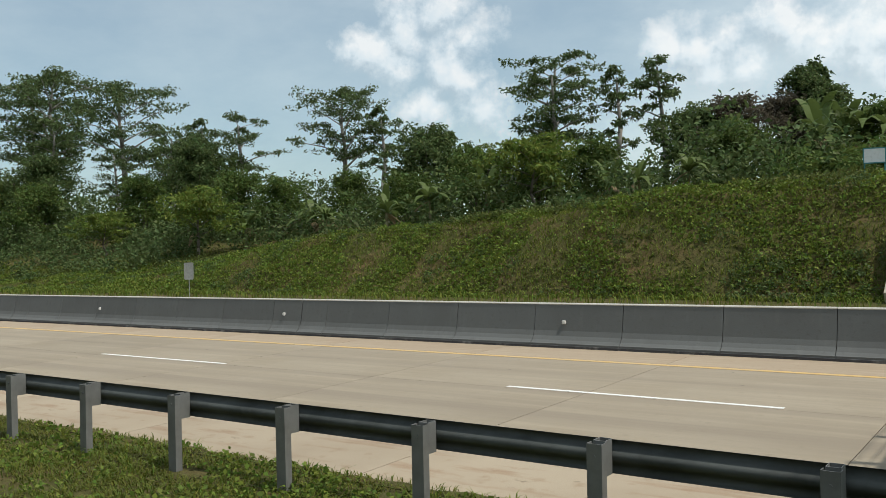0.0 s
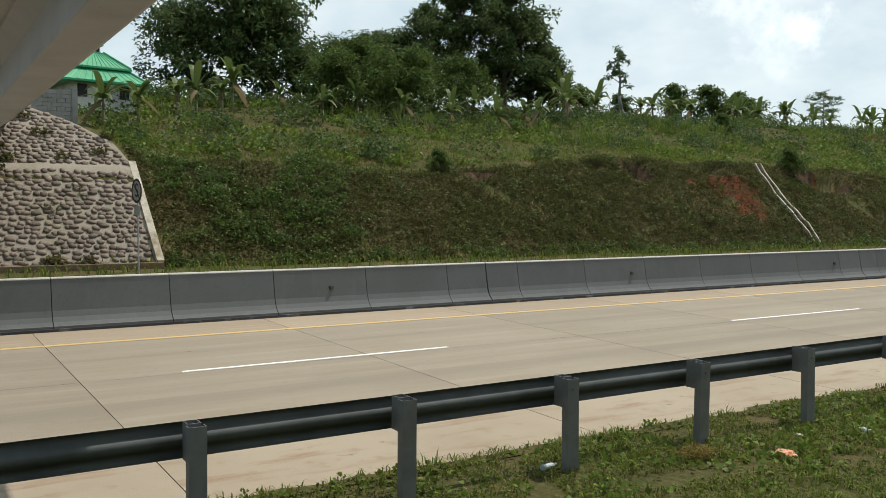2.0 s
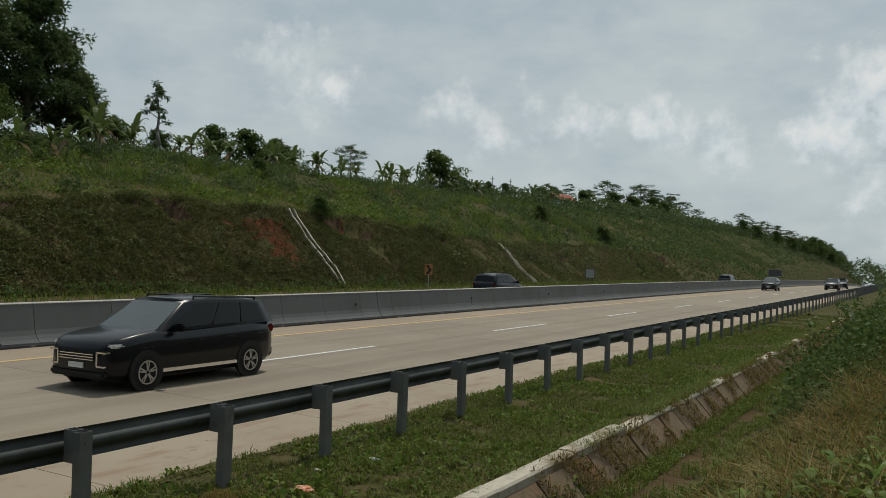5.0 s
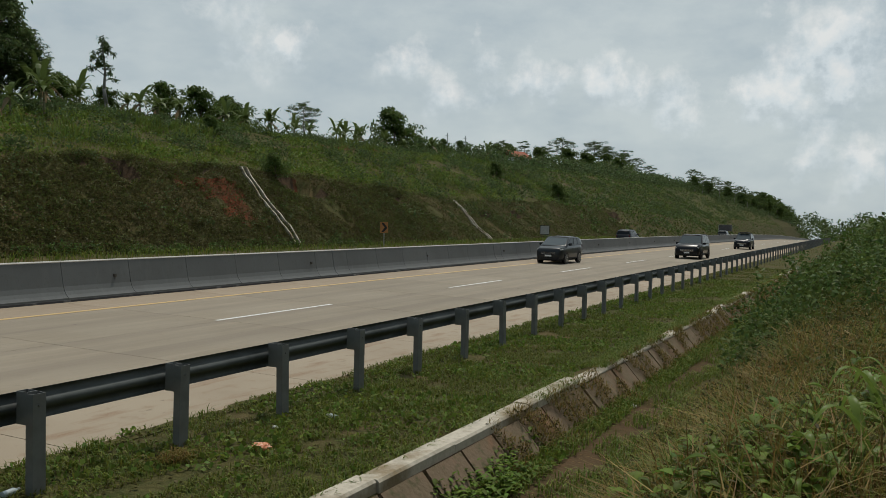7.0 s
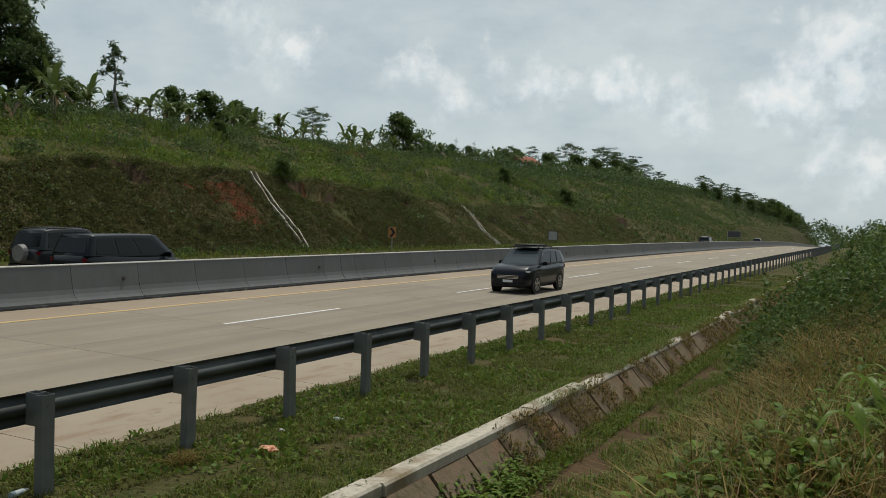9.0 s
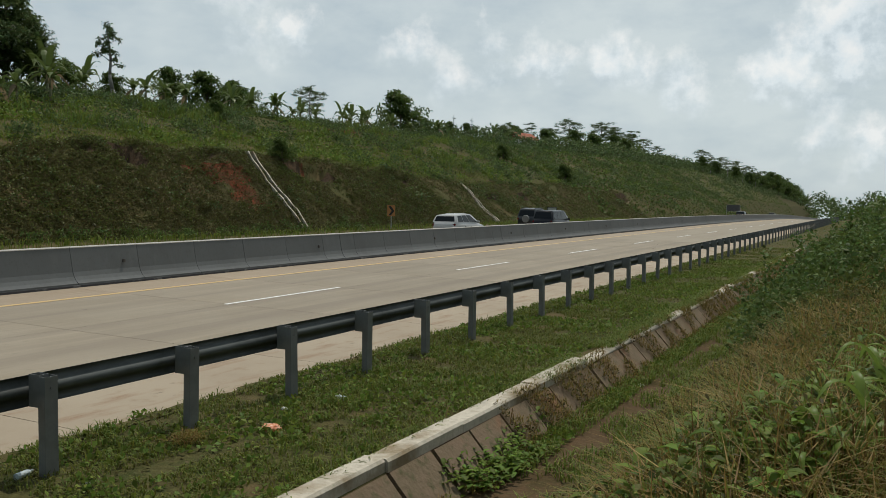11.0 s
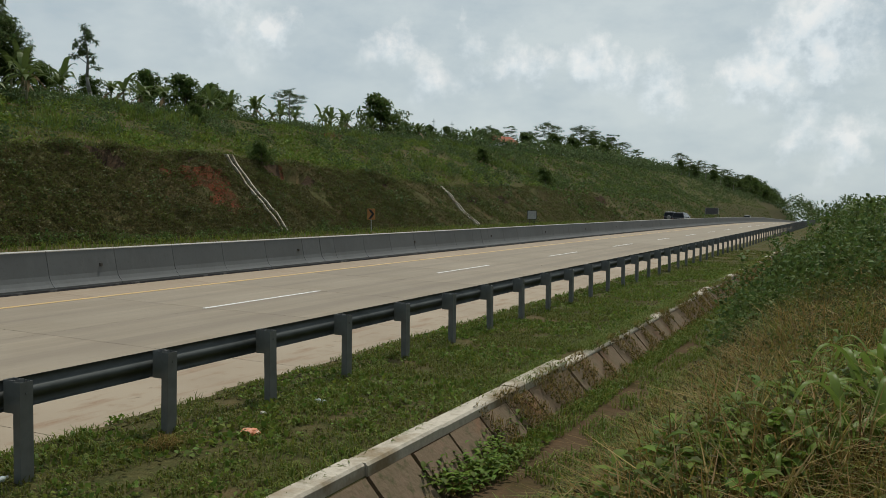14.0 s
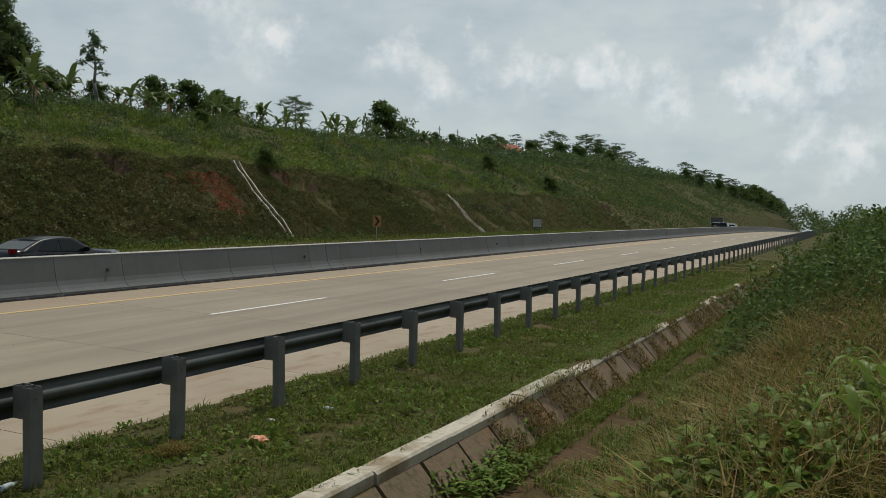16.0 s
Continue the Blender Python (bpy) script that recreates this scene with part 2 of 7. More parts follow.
M["shoulder"] = material("shoulder", (0.37, 0.308, 0.228), 0.85, grain=[(0.4, (0.315, 0.255, 0.185), 0.42, 0.66), (1.1, (0.27, 0.18, 0.115), 0.53, 0.70, (0.5, 2.5, 1)), (3, (0.25, 0.17, 0.105), 0.58, 0.80), (2.2, (0.15, 0.11, 0.075), 0.66, 0.72, (0.6, 1.6, 1)), (60, (0.345, 0.295, 0.225), 0.5, 0.8)], bump=[(70, 0.004)], obj=0.05, gloss=0.2)
M["joint"] = material("joint", (0.10, 0.09, 0.08), 0.95)
M["white_paint"] = material("white_paint", (0.78, 0.78, 0.76), 0.6, grain=[(5, (0.6, 0.58, 0.53), 0.5, 0.8)])
M["yellow_paint"] = material("yellow_paint", (0.60, 0.40, 0.155), 0.6, grain=[(3, (0.50, 0.38, 0.22), 0.4, 0.8)])
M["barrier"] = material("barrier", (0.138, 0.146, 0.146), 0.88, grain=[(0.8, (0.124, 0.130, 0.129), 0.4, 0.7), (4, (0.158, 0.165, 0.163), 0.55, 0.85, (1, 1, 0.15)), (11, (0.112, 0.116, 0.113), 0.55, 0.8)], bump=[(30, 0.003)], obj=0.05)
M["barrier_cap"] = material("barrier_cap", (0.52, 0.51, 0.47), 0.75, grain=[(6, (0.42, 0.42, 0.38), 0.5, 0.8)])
M["concrete"] = material("concrete", (0.42, 0.41, 0.39), 0.85, grain=[(0.7, (0.34, 0.335, 0.32), 0.4, 0.7), (5, (0.25, 0.245, 0.23), 0.62, 0.85), (3, (0.30, 0.29, 0.27), 0.5, 0.9, (3, 3, 0.2))], bump=[(25, 0.004)])
M["girder"] = material("girder", (0.36, 0.355, 0.345), 0.8, grain=[(0.6, (0.30, 0.295, 0.285), 0.4, 0.7), (7, (0.22, 0.22, 0.21), 0.66, 0.8)], bump=[(20, 0.003)])
M["coping"] = material("coping", (0.54, 0.49, 0.40), 0.9, grain=[(1.4, (0.26, 0.20, 0.12), 0.48, 0.64), (9, (0.36, 0.32, 0.25), 0.45, 0.8)], bump=[(20, 0.01)])
M["lining"] = material("lining", (0.205, 0.145, 0.095), 0.95, grain=[(0.9, (0.25, 0.125, 0.07), 0.54, 0.68), (2, (0.17, 0.13, 0.08), 0.42, 0.7), (7, (0.09, 0.09, 0.04), 0.52, 0.72)], bump=[(15, 0.02)])
M["steel"] = material("steel", (0.20, 0.203, 0.197), 0.55, 0.1, grain=[(5, (0.14, 0.142, 0.136), 0.4, 0.75), (40, (0.19, 0.192, 0.186), 0.5, 0.8)], bump=[(60, 0.0015)])
M["beam"] = material("beam", (0.095, 0.105, 0.102), 0.62, 0.15, grain=[(1.5, (0.045, 0.05, 0.048), 0.4, 0.7), (8, (0.085, 0.09, 0.085), 0.55, 0.75)])
M["stone"] = material("stone", (0.19, 0.145, 0.11), 0.85, grain=[(4, (0.13, 0.105, 0.088), 0.4, 0.7), (25, (0.27, 0.215, 0.17), 0.5, 0.8)], bump=[(20, 0.012)], obj=0.35)
M["stone_rest"] = material("stone_rest", (0.19, 0.145, 0.11), 0.85, grain=[(4, (0.13, 0.105, 0.088), 0.4, 0.7), (25, (0.27, 0.215, 0.17), 0.5, 0.8)], bump=[(20, 0.012)], island=0.35)
M["mortar"] = material("mortar", (0.31, 0.265, 0.21), 0.9, grain=[(2, (0.27, 0.245, 0.20), 0.4, 0.7), (0.5, (0.22, 0.21, 0.13), 0.52, 0.7)], bump=[(15, 0.02)])
M["rust_stain"] = material("rust_stain", (0.42, 0.22, 0.09), 0.9, grain=[(3, (0.36, 0.28, 0.20), 0.45, 0.75)])
M["bark"] = material("bark", (0.10, 0.085, 0.065), 0.9, grain=[(6, (0.17, 0.155, 0.13), 0.45, 0.7, (1, 1, 0.3))], bump=[(18, 0.02)])
M["pale_bark"] = material("pale_bark", (0.26, 0.25, 0.22), 0.9, grain=[(6, (0.14, 0.13, 0.11), 0.45, 0.7)], bump=[(18, 0.02)])


def foliage(name, base, k=0.35, hue=0.03, tr=0.35, rough=0.55):
    M[name] = material(name, base, rough, island=k, vary=hue, translucent=tr, gloss=0.12)


foliage("leaf_albizia", (0.092, 0.132, 0.052), 0.4)
foliage("leaf_dark", (0.088, 0.128, 0.046), 0.4)
foliage("leaf_mid", (0.092, 0.138, 0.036), 0.4)
foliage("leaf_purple", (0.105, 0.092, 0.066), 0.3, 0.02)
foliage("leaf_light", (0.130, 0.178, 0.036), 0.3)
foliage("banana_leaf", (0.095, 0.140, 0.040), 0.35, 0.02, 0.3, 0.42)
foliage("banana_dry", (0.24, 0.19, 0.11), 0.3, 0.02)
M["banana_stem"] = material("banana_stem", (0.14, 0.15, 0.07), 0.7, grain=[(5, (0.20, 0.16, 0.09), 0.4, 0.7)])
foliage("weed", (0.135, 0.190, 0.034), 0.4, 0.03)
foliage("weed_dull", (0.106, 0.1, 0.036), 0.42, 0.035)
foliage("weed_olive", (0.098, 0.118, 0.032), 0.42, 0.03)
foliage("grass", (0.145, 0.186, 0.034), 0.3, 0.035)
foliage("grass_short", (0.132, 0.152, 0.030), 0.32, 0.04)
foliage("grass_dry", (0.215, 0.158, 0.045), 0.45, 0.03)
foliage("reed", (0.145, 0.225, 0.045), 0.35, 0.02, 0.35, 0.4)
foliage("broad_leaf", (0.13, 0.20, 0.030), 0.4, 0.02, 0.35, 0.55)
foliage("straw", (0.30, 0.215, 0.075), 0.3, 0.02, 0.3, 0.5)


# ---- building blocks ----
def mesh_object(name, verts, faces, mat, parent=None, smooth=False, label=""):
    me = bpy.data.meshes.new(name)
    me.from_pydata([tuple(v) for v in verts], [], [tuple(f) for f in faces])
    me.materials.append(mat)
    if smooth:
        me.polygons.foreach_set("use_smooth", [True] * len(me.polygons))
    me.update()
    ob = new(name, me)
    if parent:
        ob.parent = parent
    if label:
        ob["label"] = label
    return ob


def quads_mesh(name, V, mat, parent=None):
    """V: array n x 4 x 3 of separate quads."""
    n = len(V)
    me = bpy.data.meshes.new(name)
    me.vertices.add(4 * n)
    me.loops.add(4 * n)
    me.polygons.add(n)
    me.vertices.foreach_set("co", np.ascontiguousarray(V, dtype=np.float32).ravel())
    me.loops.foreach_set("vertex_index", np.arange(4 * n, dtype=np.int32))
    me.polygons.foreach_set("loop_start", np.arange(0, 4 * n, 4, dtype=np.int32))
    me.materials.append(mat)
    me.update(calc_edges=True)
    me.validate()
    ob = new(name, me)
    if parent:
        ob.parent = parent
    return ob


def part(name, bm, mat, parent, label="", smooth=False):
    me = bpy.data.meshes.new(name)
    bm.to_mesh(me)
    bm.free()
    me.materials.append(mat)
    if smooth:
        me.polygons.foreach_set("use_smooth", [True] * len(me.polygons))
    ob = new(name, me)
    ob.parent = parent
    if label:
        ob["label"] = label
    return ob


def box(bm, x0, x1, y0, y1, z0, z1, bevel=0.0):
    r = bmesh.ops.create_cube(bm, size=1, matrix=Matrix.Translation(((x0 + x1) / 2, (y0 + y1) / 2, (z0 + z1) / 2)) @ Matrix.Diagonal((x1 - x0, y1 - y0, z1 - z0, 1)))
    if bevel:
        edges = {e for v in r["verts"] for e in v.link_edges}
        bmesh.ops.bevel(bm, geom=list(edges), offset=bevel, segments=2, affect="EDGES")
    return bm


def rod(bm, a, b, r0, r1=None, seg=8):
    a, b = Vector(a), Vector(b)
    d = b - a
    m = Matrix.Translation((a + b) / 2) @ d.to_track_quat("Z", "Y").to_matrix().to_4x4()
    bmesh.ops.create_cone(bm, cap_ends=True, segments=seg, radius1=r0, radius2=r0 if r1 is None else r1, depth=d.length, matrix=m)
    return bm


def empty(name, x=0, y=0, z=0, rz=0):
    ob = new(name)
    ob.matrix_basis = pose(x, y, z, 0, 0, rz)
    ob.empty_display_size = 0.2
    return ob


def extrude(profile, xs, follow, name, mat, parent=None, smooth=False, closed=True):
    """A profile of (v, z) pairs swept along the road at the stations xs."""
    V, F, n = [], [], len(profile)
    for x in xs:
        dy, dz = follow(x)
        V += [(x, v + dy, z + dz) for v, z in profile]
    for i in range(len(xs) - 1):
        for j in range(n if closed else n - 1):
            a, b = i * n + j, i * n + (j + 1) % n
            F.append((a, a + n, b + n, b))
    if closed:
        F += [tuple(range(n)), tuple(range((len(xs) - 1) * n, len(xs) * n))[::-1]]
    return mesh_object(name, V, F, mat, parent, smooth)


# ---- the lie of the land ----
def bend(x):
    """The road's sideways bend and fall far ahead."""
    u = max(0.0, min(x, 297) - 60)
    w = max(0.0, x - 297)
    return 9.5e-5 * u * u + w * 0.045, -3.4e-5 * u * u - w * 0.0161


def level(v):
    """The pavement's crossfall."""
    return 0.02 * (v - 7.7)


CUT = ((-400, 1.5), (-75, 1.6), (-56, 2.2), (-40, 3.4), (-27, 4.4), (-16, 5.1), (-6, 5.6), (-4, 6.3), (-1, 7.2), (5, 7.2), (7.5, 6.2), (10, 5.2), (20, 5.05), (38, 5.8), (50, 6.15), (66, 5.7), (88, 4.8), (111, 5.4), (153, 5.2), (236, 5.0), (400, 8.0), (900, 13))
TERRACE = ((-400, 7), (-114, 6.2), (-80, 5.3), (-50, 5.0), (-30, 5.3), (-20, 6.2), (-10, 7.5), (3, 8.8), (14, 10.2), (40, 10.2), (90, 11.5), (200, 14), (400, 19), (900, 28))
CREST = ((-400, 10), (-100, 7.5), (-50, 6.5), (-20, 7.5), (3, 9.5), (15, 12), (60, 13), (110, 13.2), (200, 16.2), (400, 25), (900, 38))


def along(table, x):
    return float(np.interp(x, [a for a, _ in table], [b for _, b in table]))


def rough_land(x, v, k):
    return k * (noise.noise((x * 0.11, v * 0.11, 0.3)) + 0.5 * noise.noise((x * 0.35, v * 0.35, 2.3)) + 0.34 * noise.noise((x * 1.1, v * 1.1, 5.3)))


# washed-out hollows in the cut slope: x, v, half length, half width, depth
HOLLOWS = ((39.4, 40.8, 1.0, 0.95, 1.1), (36.1, 41.0, 0.8, 0.55, 0.6), (57.9, 40.2, 2.4, 0.8, 0.9), (55.8, 40.6, 1.0, 0.6, 0.6), (71.5, 40.0, 1.2, 0.6, 0.6), (92, 39.6, 1.6, 0.6, 0.7), (101, 39.4, 1.4, 0.7, 0.7), (118, 39.6, 2.2, 0.7, 0.8), (46, 41.1, 1.4, 0.45, 0.5), (28, 41.0, 1.2, 0.5, 0.4), (150, 39.5, 3, 0.9, 1.0), (178, 40, 4, 1.0, 1.2))


def hollow(x, v):
    d = 0.0
    for a, b, p, q, k in HOLLOWS:
        u = (v - b + q) / (2 * q)
        if abs(x - a) < 1.8 * p and 0 < u < 1:
            d = max(d, 1.5 * k * u * math.exp(-((x - a) / p) ** 4))
    return d


def land(x, v):
    """Height of the ground at x along the road and v across it."""
    if v < 8.4:
        bank = 0.25 * noise.noise((x * 0.25, v * 0.25, 9))
        # unseen hill behind the camera, raised to cut the skylight from there
        z = float(np.interp(v, (-60, -28, -16, -13, -5, -1, 0.9, 2.1, 3.05, 4.15, 4.6, 4.62, 4.95, 7.0, 8.19, 8.21, 8.4), (19, 15, 8, 5.2, 1.7, 1.1, 0.75 + bank, -0.14 + 0.6 * bank, -0.60, -0.63, -0.42, -0.14, -0.06, -0.02, 0.015, -0.28, -0.3)))
        return z + (rough_land(x, v, 0.05) if v < 3 else 0)
    if v < 33.5:
        return -0.3
    a, b, c = along(CUT, x), along(TERRACE, x), along(CREST, x)
    foot = 35.6
    if -5.6 < x < 9.0:
        z = float(np.interp(v, (33.5, 34.6, 35.2, 38.0, 38.9, 41.6, 60, 75, 600), (0.5, 0.62, 0.75, 4.35, 4.4, a - 0.15, b, c, c - 4)))
        return z
    z = float(np.interp(v, (33.5, foot, foot + 2.6, 41.2, 42.6, 60, 75, 130, 600), (0.5, 0.62, 0.62 + 0.46 * (a - 0.62), a - 0.15, a + 0.15, b, c, c + 1, c - 6)))
    k = 0.0 if v < 35 else min(1, (v - 35) / 2)
    edge = min(1.0, min(abs(x + 5.6), abs(x - 9.0)) / 3)
    fine = 0.22 * noise.noise((x * 2.3, v * 2.3, 8.1)) if v < 46 else 0.0
    return z + rough_land(x, v, (0.62 if v < 43 else 0.42) * k * edge) + fine * k * edge - (hollow(x, v) if 35.5 < v < 43 else 0.0)


def stations(a, b, near=1.0):
    xs, x = [], a
    while x < b:
        xs.append(x)
        d = abs(x)
        x += near if d < 70 else near * 2 if d < 130 else 8 if d < 300 else 40
    return xs + [b]


GRID = {}


def survey():
    """The ground's heights on a grid, close-meshed on the slopes that the road passes."""
    xs, x = [], -520.0
    while x < 1500:
        xs.append(x)
        x += 0.5 if -60 <= x < 110 else 1.0 if -90 <= x < 170 else 2.5 if -140 <= x < 300 else 8 if x < 460 else 40
    xs.append(1500.0)
    vs = [-400, -150, -60, -30, -16, -13, -9, -5, -3, -1.5, -0.5, 0.3, 0.9, 1.5, 2.1, 2.7, 3.3, 3.6, 3.9, 4.25, 4.6, 4.62, 4.95, 5.5, 6.2, 7.0, 7.6, 8.19, 8.21, 8.4, 20, 33.5]
    vs += [34.2, 34.9, 35.3] + [35.6 + 0.33 * i for i in range(24)] + [43.5 + 0.8 * i for i in range(23)] + [62 + 2.5 * i for i in range(10)] + [95, 130, 200, 350, 600, 1500, 3500]
    GRID["x"], GRID["v"] = np.array(xs), np.array(vs, dtype=float)
    GRID["z"] = np.array([[land(x, max(-60, min(v, 600))) for v in vs] for x in xs])


def ground():
    survey()
    xs, vs, Z = GRID["x"], GRID["v"], GRID["z"]
    V, F, n = [], [], len(vs)
    for i, x in enumerate(xs):
        dy, dz = bend(x)
        V += [(x, v + dy, z + dz) for v, z in zip(vs, Z[i])]
    for i in range(len(xs) - 1):
        for j in range(n - 1):
            a = i * n + j
            F.append((a, a + n, a + n + 1, a + 1))
    g = mesh_object("ground", V, F, M["soil"], smooth=True)
    for m in ("red_earth", "ditch_earth", "bare_earth_shaded"):
        g.data.materials.append(M[m])
    red = ((47.0, 39.7, 2.0, 0.9), (47.2, 38.0, 1.3, 1.1), (44.4, 40.3, 1.3, 0.4), (57, 40.7, 1.2, 0.4), (-58, 43.5, 1.6, 1.2), (60, 62, 9, 1.0), (50, 60, 5, 0.8), (96, 60, 8, 1.4), (33, 55.5, 3, 0.7))
    for p in g.data.polygons:
        c = p.center
        if 3.1 < c.y < 4.7 and -40 < c.x < 60:
            p.material_index = 2
        elif c.y > 34:
            for rx, ry, ra, rb in red:
                if abs(c.x - rx) < 1.6 * ra and ((c.x - rx) / ra) ** 2 + ((c.y - ry) / rb) ** 2 + 1.1 * noise.noise(c * 0.9) < 1:
                    p.material_index = 1
            if c.y < 47 and hollow(c.x, c.y - bend(c.x)[0]) > 0.2:
                p.material_index = 3
    tagged(g, "grass-grown clay ground with cut slopes and a terrace", "ground", kind="structure")


def road():
    r = empty("road")
    tagged(r, "pale concrete motorway carriageway with joints and tyre stains", "road", kind="structure")
    rows = (("shoulder", 8.2, 10.95), ("concrete_road", 10.96, 14.48), ("concrete_road", 14.49, 18.44), ("inner_strip", 18.445, 20.25))
    g = 0.007
    for mat, v0, v1 in rows:
        me = None
        for i in range(-13, 12):
            x0 = 2.3 + 5 * i
            if me is None:
                bm = bmesh.new()
                box(bm, g, 5 - g, v0, v1, -0.3, 0)
                for v in bm.verts:
                    v.co.z += level(v.co.y)
                me = bpy.data.meshes.new("slab")
                bm.to_mesh(me)
                bm.free()
                me.materials.append(M[mat])
            ob = new("slab", me)
            ob.parent = r
            ob.location = (x0, 0, 0)
        for name, xs in (("far_slab", [62.3 + 10 * i for i in range(65)] + [800, 1000, 1500]), ("far_slab", [-520, -300, -200, -100, -62.7])):
            extrude([(v0, level(v0) - 0.3), (v1, level(v1) - 0.3), (v1, level(v1)), (v0, level(v0))], xs, bend, name, M["road_far"] if mat == "concrete_road" else M[mat], r)
        extrude([(v0, level(v0) - 0.31), (v1, level(v1) - 0.31), (v1, level(v1) - 0.015), (v0, level(v0) - 0.015)], [-63, 62.4], bend, "joint_filler", M["joint"], r)
    k = 0.004
    for i in range(-12, 40):
        x0 = 3.9 + 13.3 * i
        v = 14.62
        xs = [x0, x0 + 2.6, x0 + 5.15]
        extrude([(v - 0.06, level(v) - 0.01), (v + 0.06, level(v) - 0.01), (v + 0.06, level(v) + k), (v - 0.06, level(v) + k)], xs, bend, "lane_mark", M["white_paint"], r)
    v = 18.3
    extrude([(v - 0.10, level(v) - 0.01), (v + 0.10, level(v) - 0.01), (v + 0.10, level(v) + k), (v - 0.10, level(v) + k)], [-520, -200, -60, 0, 60] + [80 + 20 * i for i in range(36)] + [1500], bend, "edge_line", M["yellow_paint"], r)
    f = extrude([(20.9, -0.1), (32.6, -0.1), (32.6, 0.42), (20.9, 0.22)], [-520, -100, 60] + [80 + 20 * i for i in range(36)] + [1500], bend, "far_road", M["road_far"])
    tagged(f, "pale concrete opposite carriageway behind the barrier", "road", kind="structure")
    w = 28.6
    for i in range(-5, 40):
        x0 = 3 + 13.3 * i
        extrude([(w - 0.06, 0.30), (w + 0.06, 0.30), (w + 0.06, 0.358), (w - 0.06, 0.358)], [x0, x0 + 5], bend, "lane_mark", M["white_paint"], f)


BARRIER = ((20.12, 0.0), (20.12, 0.11), (20.145, 0.125), (20.22, 0.19), (20.29, 0.29), (20.34, 0.42), (20.375, 0.6), (20.47, 1.10), (20.67, 1.10), (20.73, 0.6), (20.80, 0.34), (21.05, 0.12), (21.1, 0.0))


def barrier():
    b = empty("median_barrier", 0, 0, 0)
    tagged(b, "long grey concrete median barrier with a pale top edge", "barrier", kind="structure")
    z0 = level(20.25)
    prof = [(v, z + z0 - (0.03 if z == 0 else 0)) for v, z in BARRIER]
    cuts = []
    for i in range(-5, 9):
        w = -3.35 + 17.28 * i
        cuts += [w, w + 1.1, w + 3.59, w + 6.07, w + 8.56, w + 11.05, w + 13.54, w + 16.0]
    for a, c in zip(cuts, cuts[1:]):
        g = 0.025 if abs(((a + 3.35) / 17.28) - round((a + 3.35) / 17.28)) < 0.01 else 0.008
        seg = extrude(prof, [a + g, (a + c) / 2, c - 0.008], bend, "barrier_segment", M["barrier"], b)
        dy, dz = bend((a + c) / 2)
        # top edge strip, much paler in colour than the faces
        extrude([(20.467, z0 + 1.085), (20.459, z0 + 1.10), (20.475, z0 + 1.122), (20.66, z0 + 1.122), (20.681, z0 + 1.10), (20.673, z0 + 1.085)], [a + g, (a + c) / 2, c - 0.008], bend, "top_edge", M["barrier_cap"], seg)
    for lo, hi in ((-520, cuts[0]), (cuts[-1], 1500)):
        xs = [x for x in stations(-520, 1500, 2) if lo < x < hi]
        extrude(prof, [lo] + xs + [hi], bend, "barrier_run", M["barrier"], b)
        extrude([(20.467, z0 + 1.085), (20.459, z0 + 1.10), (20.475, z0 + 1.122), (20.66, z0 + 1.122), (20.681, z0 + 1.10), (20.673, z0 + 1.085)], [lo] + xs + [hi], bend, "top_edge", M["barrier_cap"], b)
    core = extrude([(20.46, 0.1), (20.68, 0.1), (20.62, z0 + 1.05), (20.52, z0 + 1.05)], [cuts[0], 0, 60, 80, 100, cuts[-1]], bend, "core", M["joint"], b)
    # thin dark strip with paler patches along the barrier's foot
    dark = material("foot_dark", (0.07, 0.07, 0.075), 0.9, grain=[(2, (0.22, 0.22, 0.22), 0.55, 0.7)])
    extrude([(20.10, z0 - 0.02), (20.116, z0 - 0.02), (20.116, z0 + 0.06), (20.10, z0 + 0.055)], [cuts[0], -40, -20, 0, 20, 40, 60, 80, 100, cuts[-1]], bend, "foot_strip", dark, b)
    for i in range(-6, 11):
        x = -1.0 + 10.2 * i
        bm = bmesh.new()
        dy, dz = bend(x)
        box(bm, x - 0.05, x + 0.05, 20.33 + dy, 20.45 + dy, 0.84 + dz, 0.94 + dz, 0.015)
        part("reflector", bm, M["white_paint"] if x < 0 else M["joint"], b, "small reflector block")


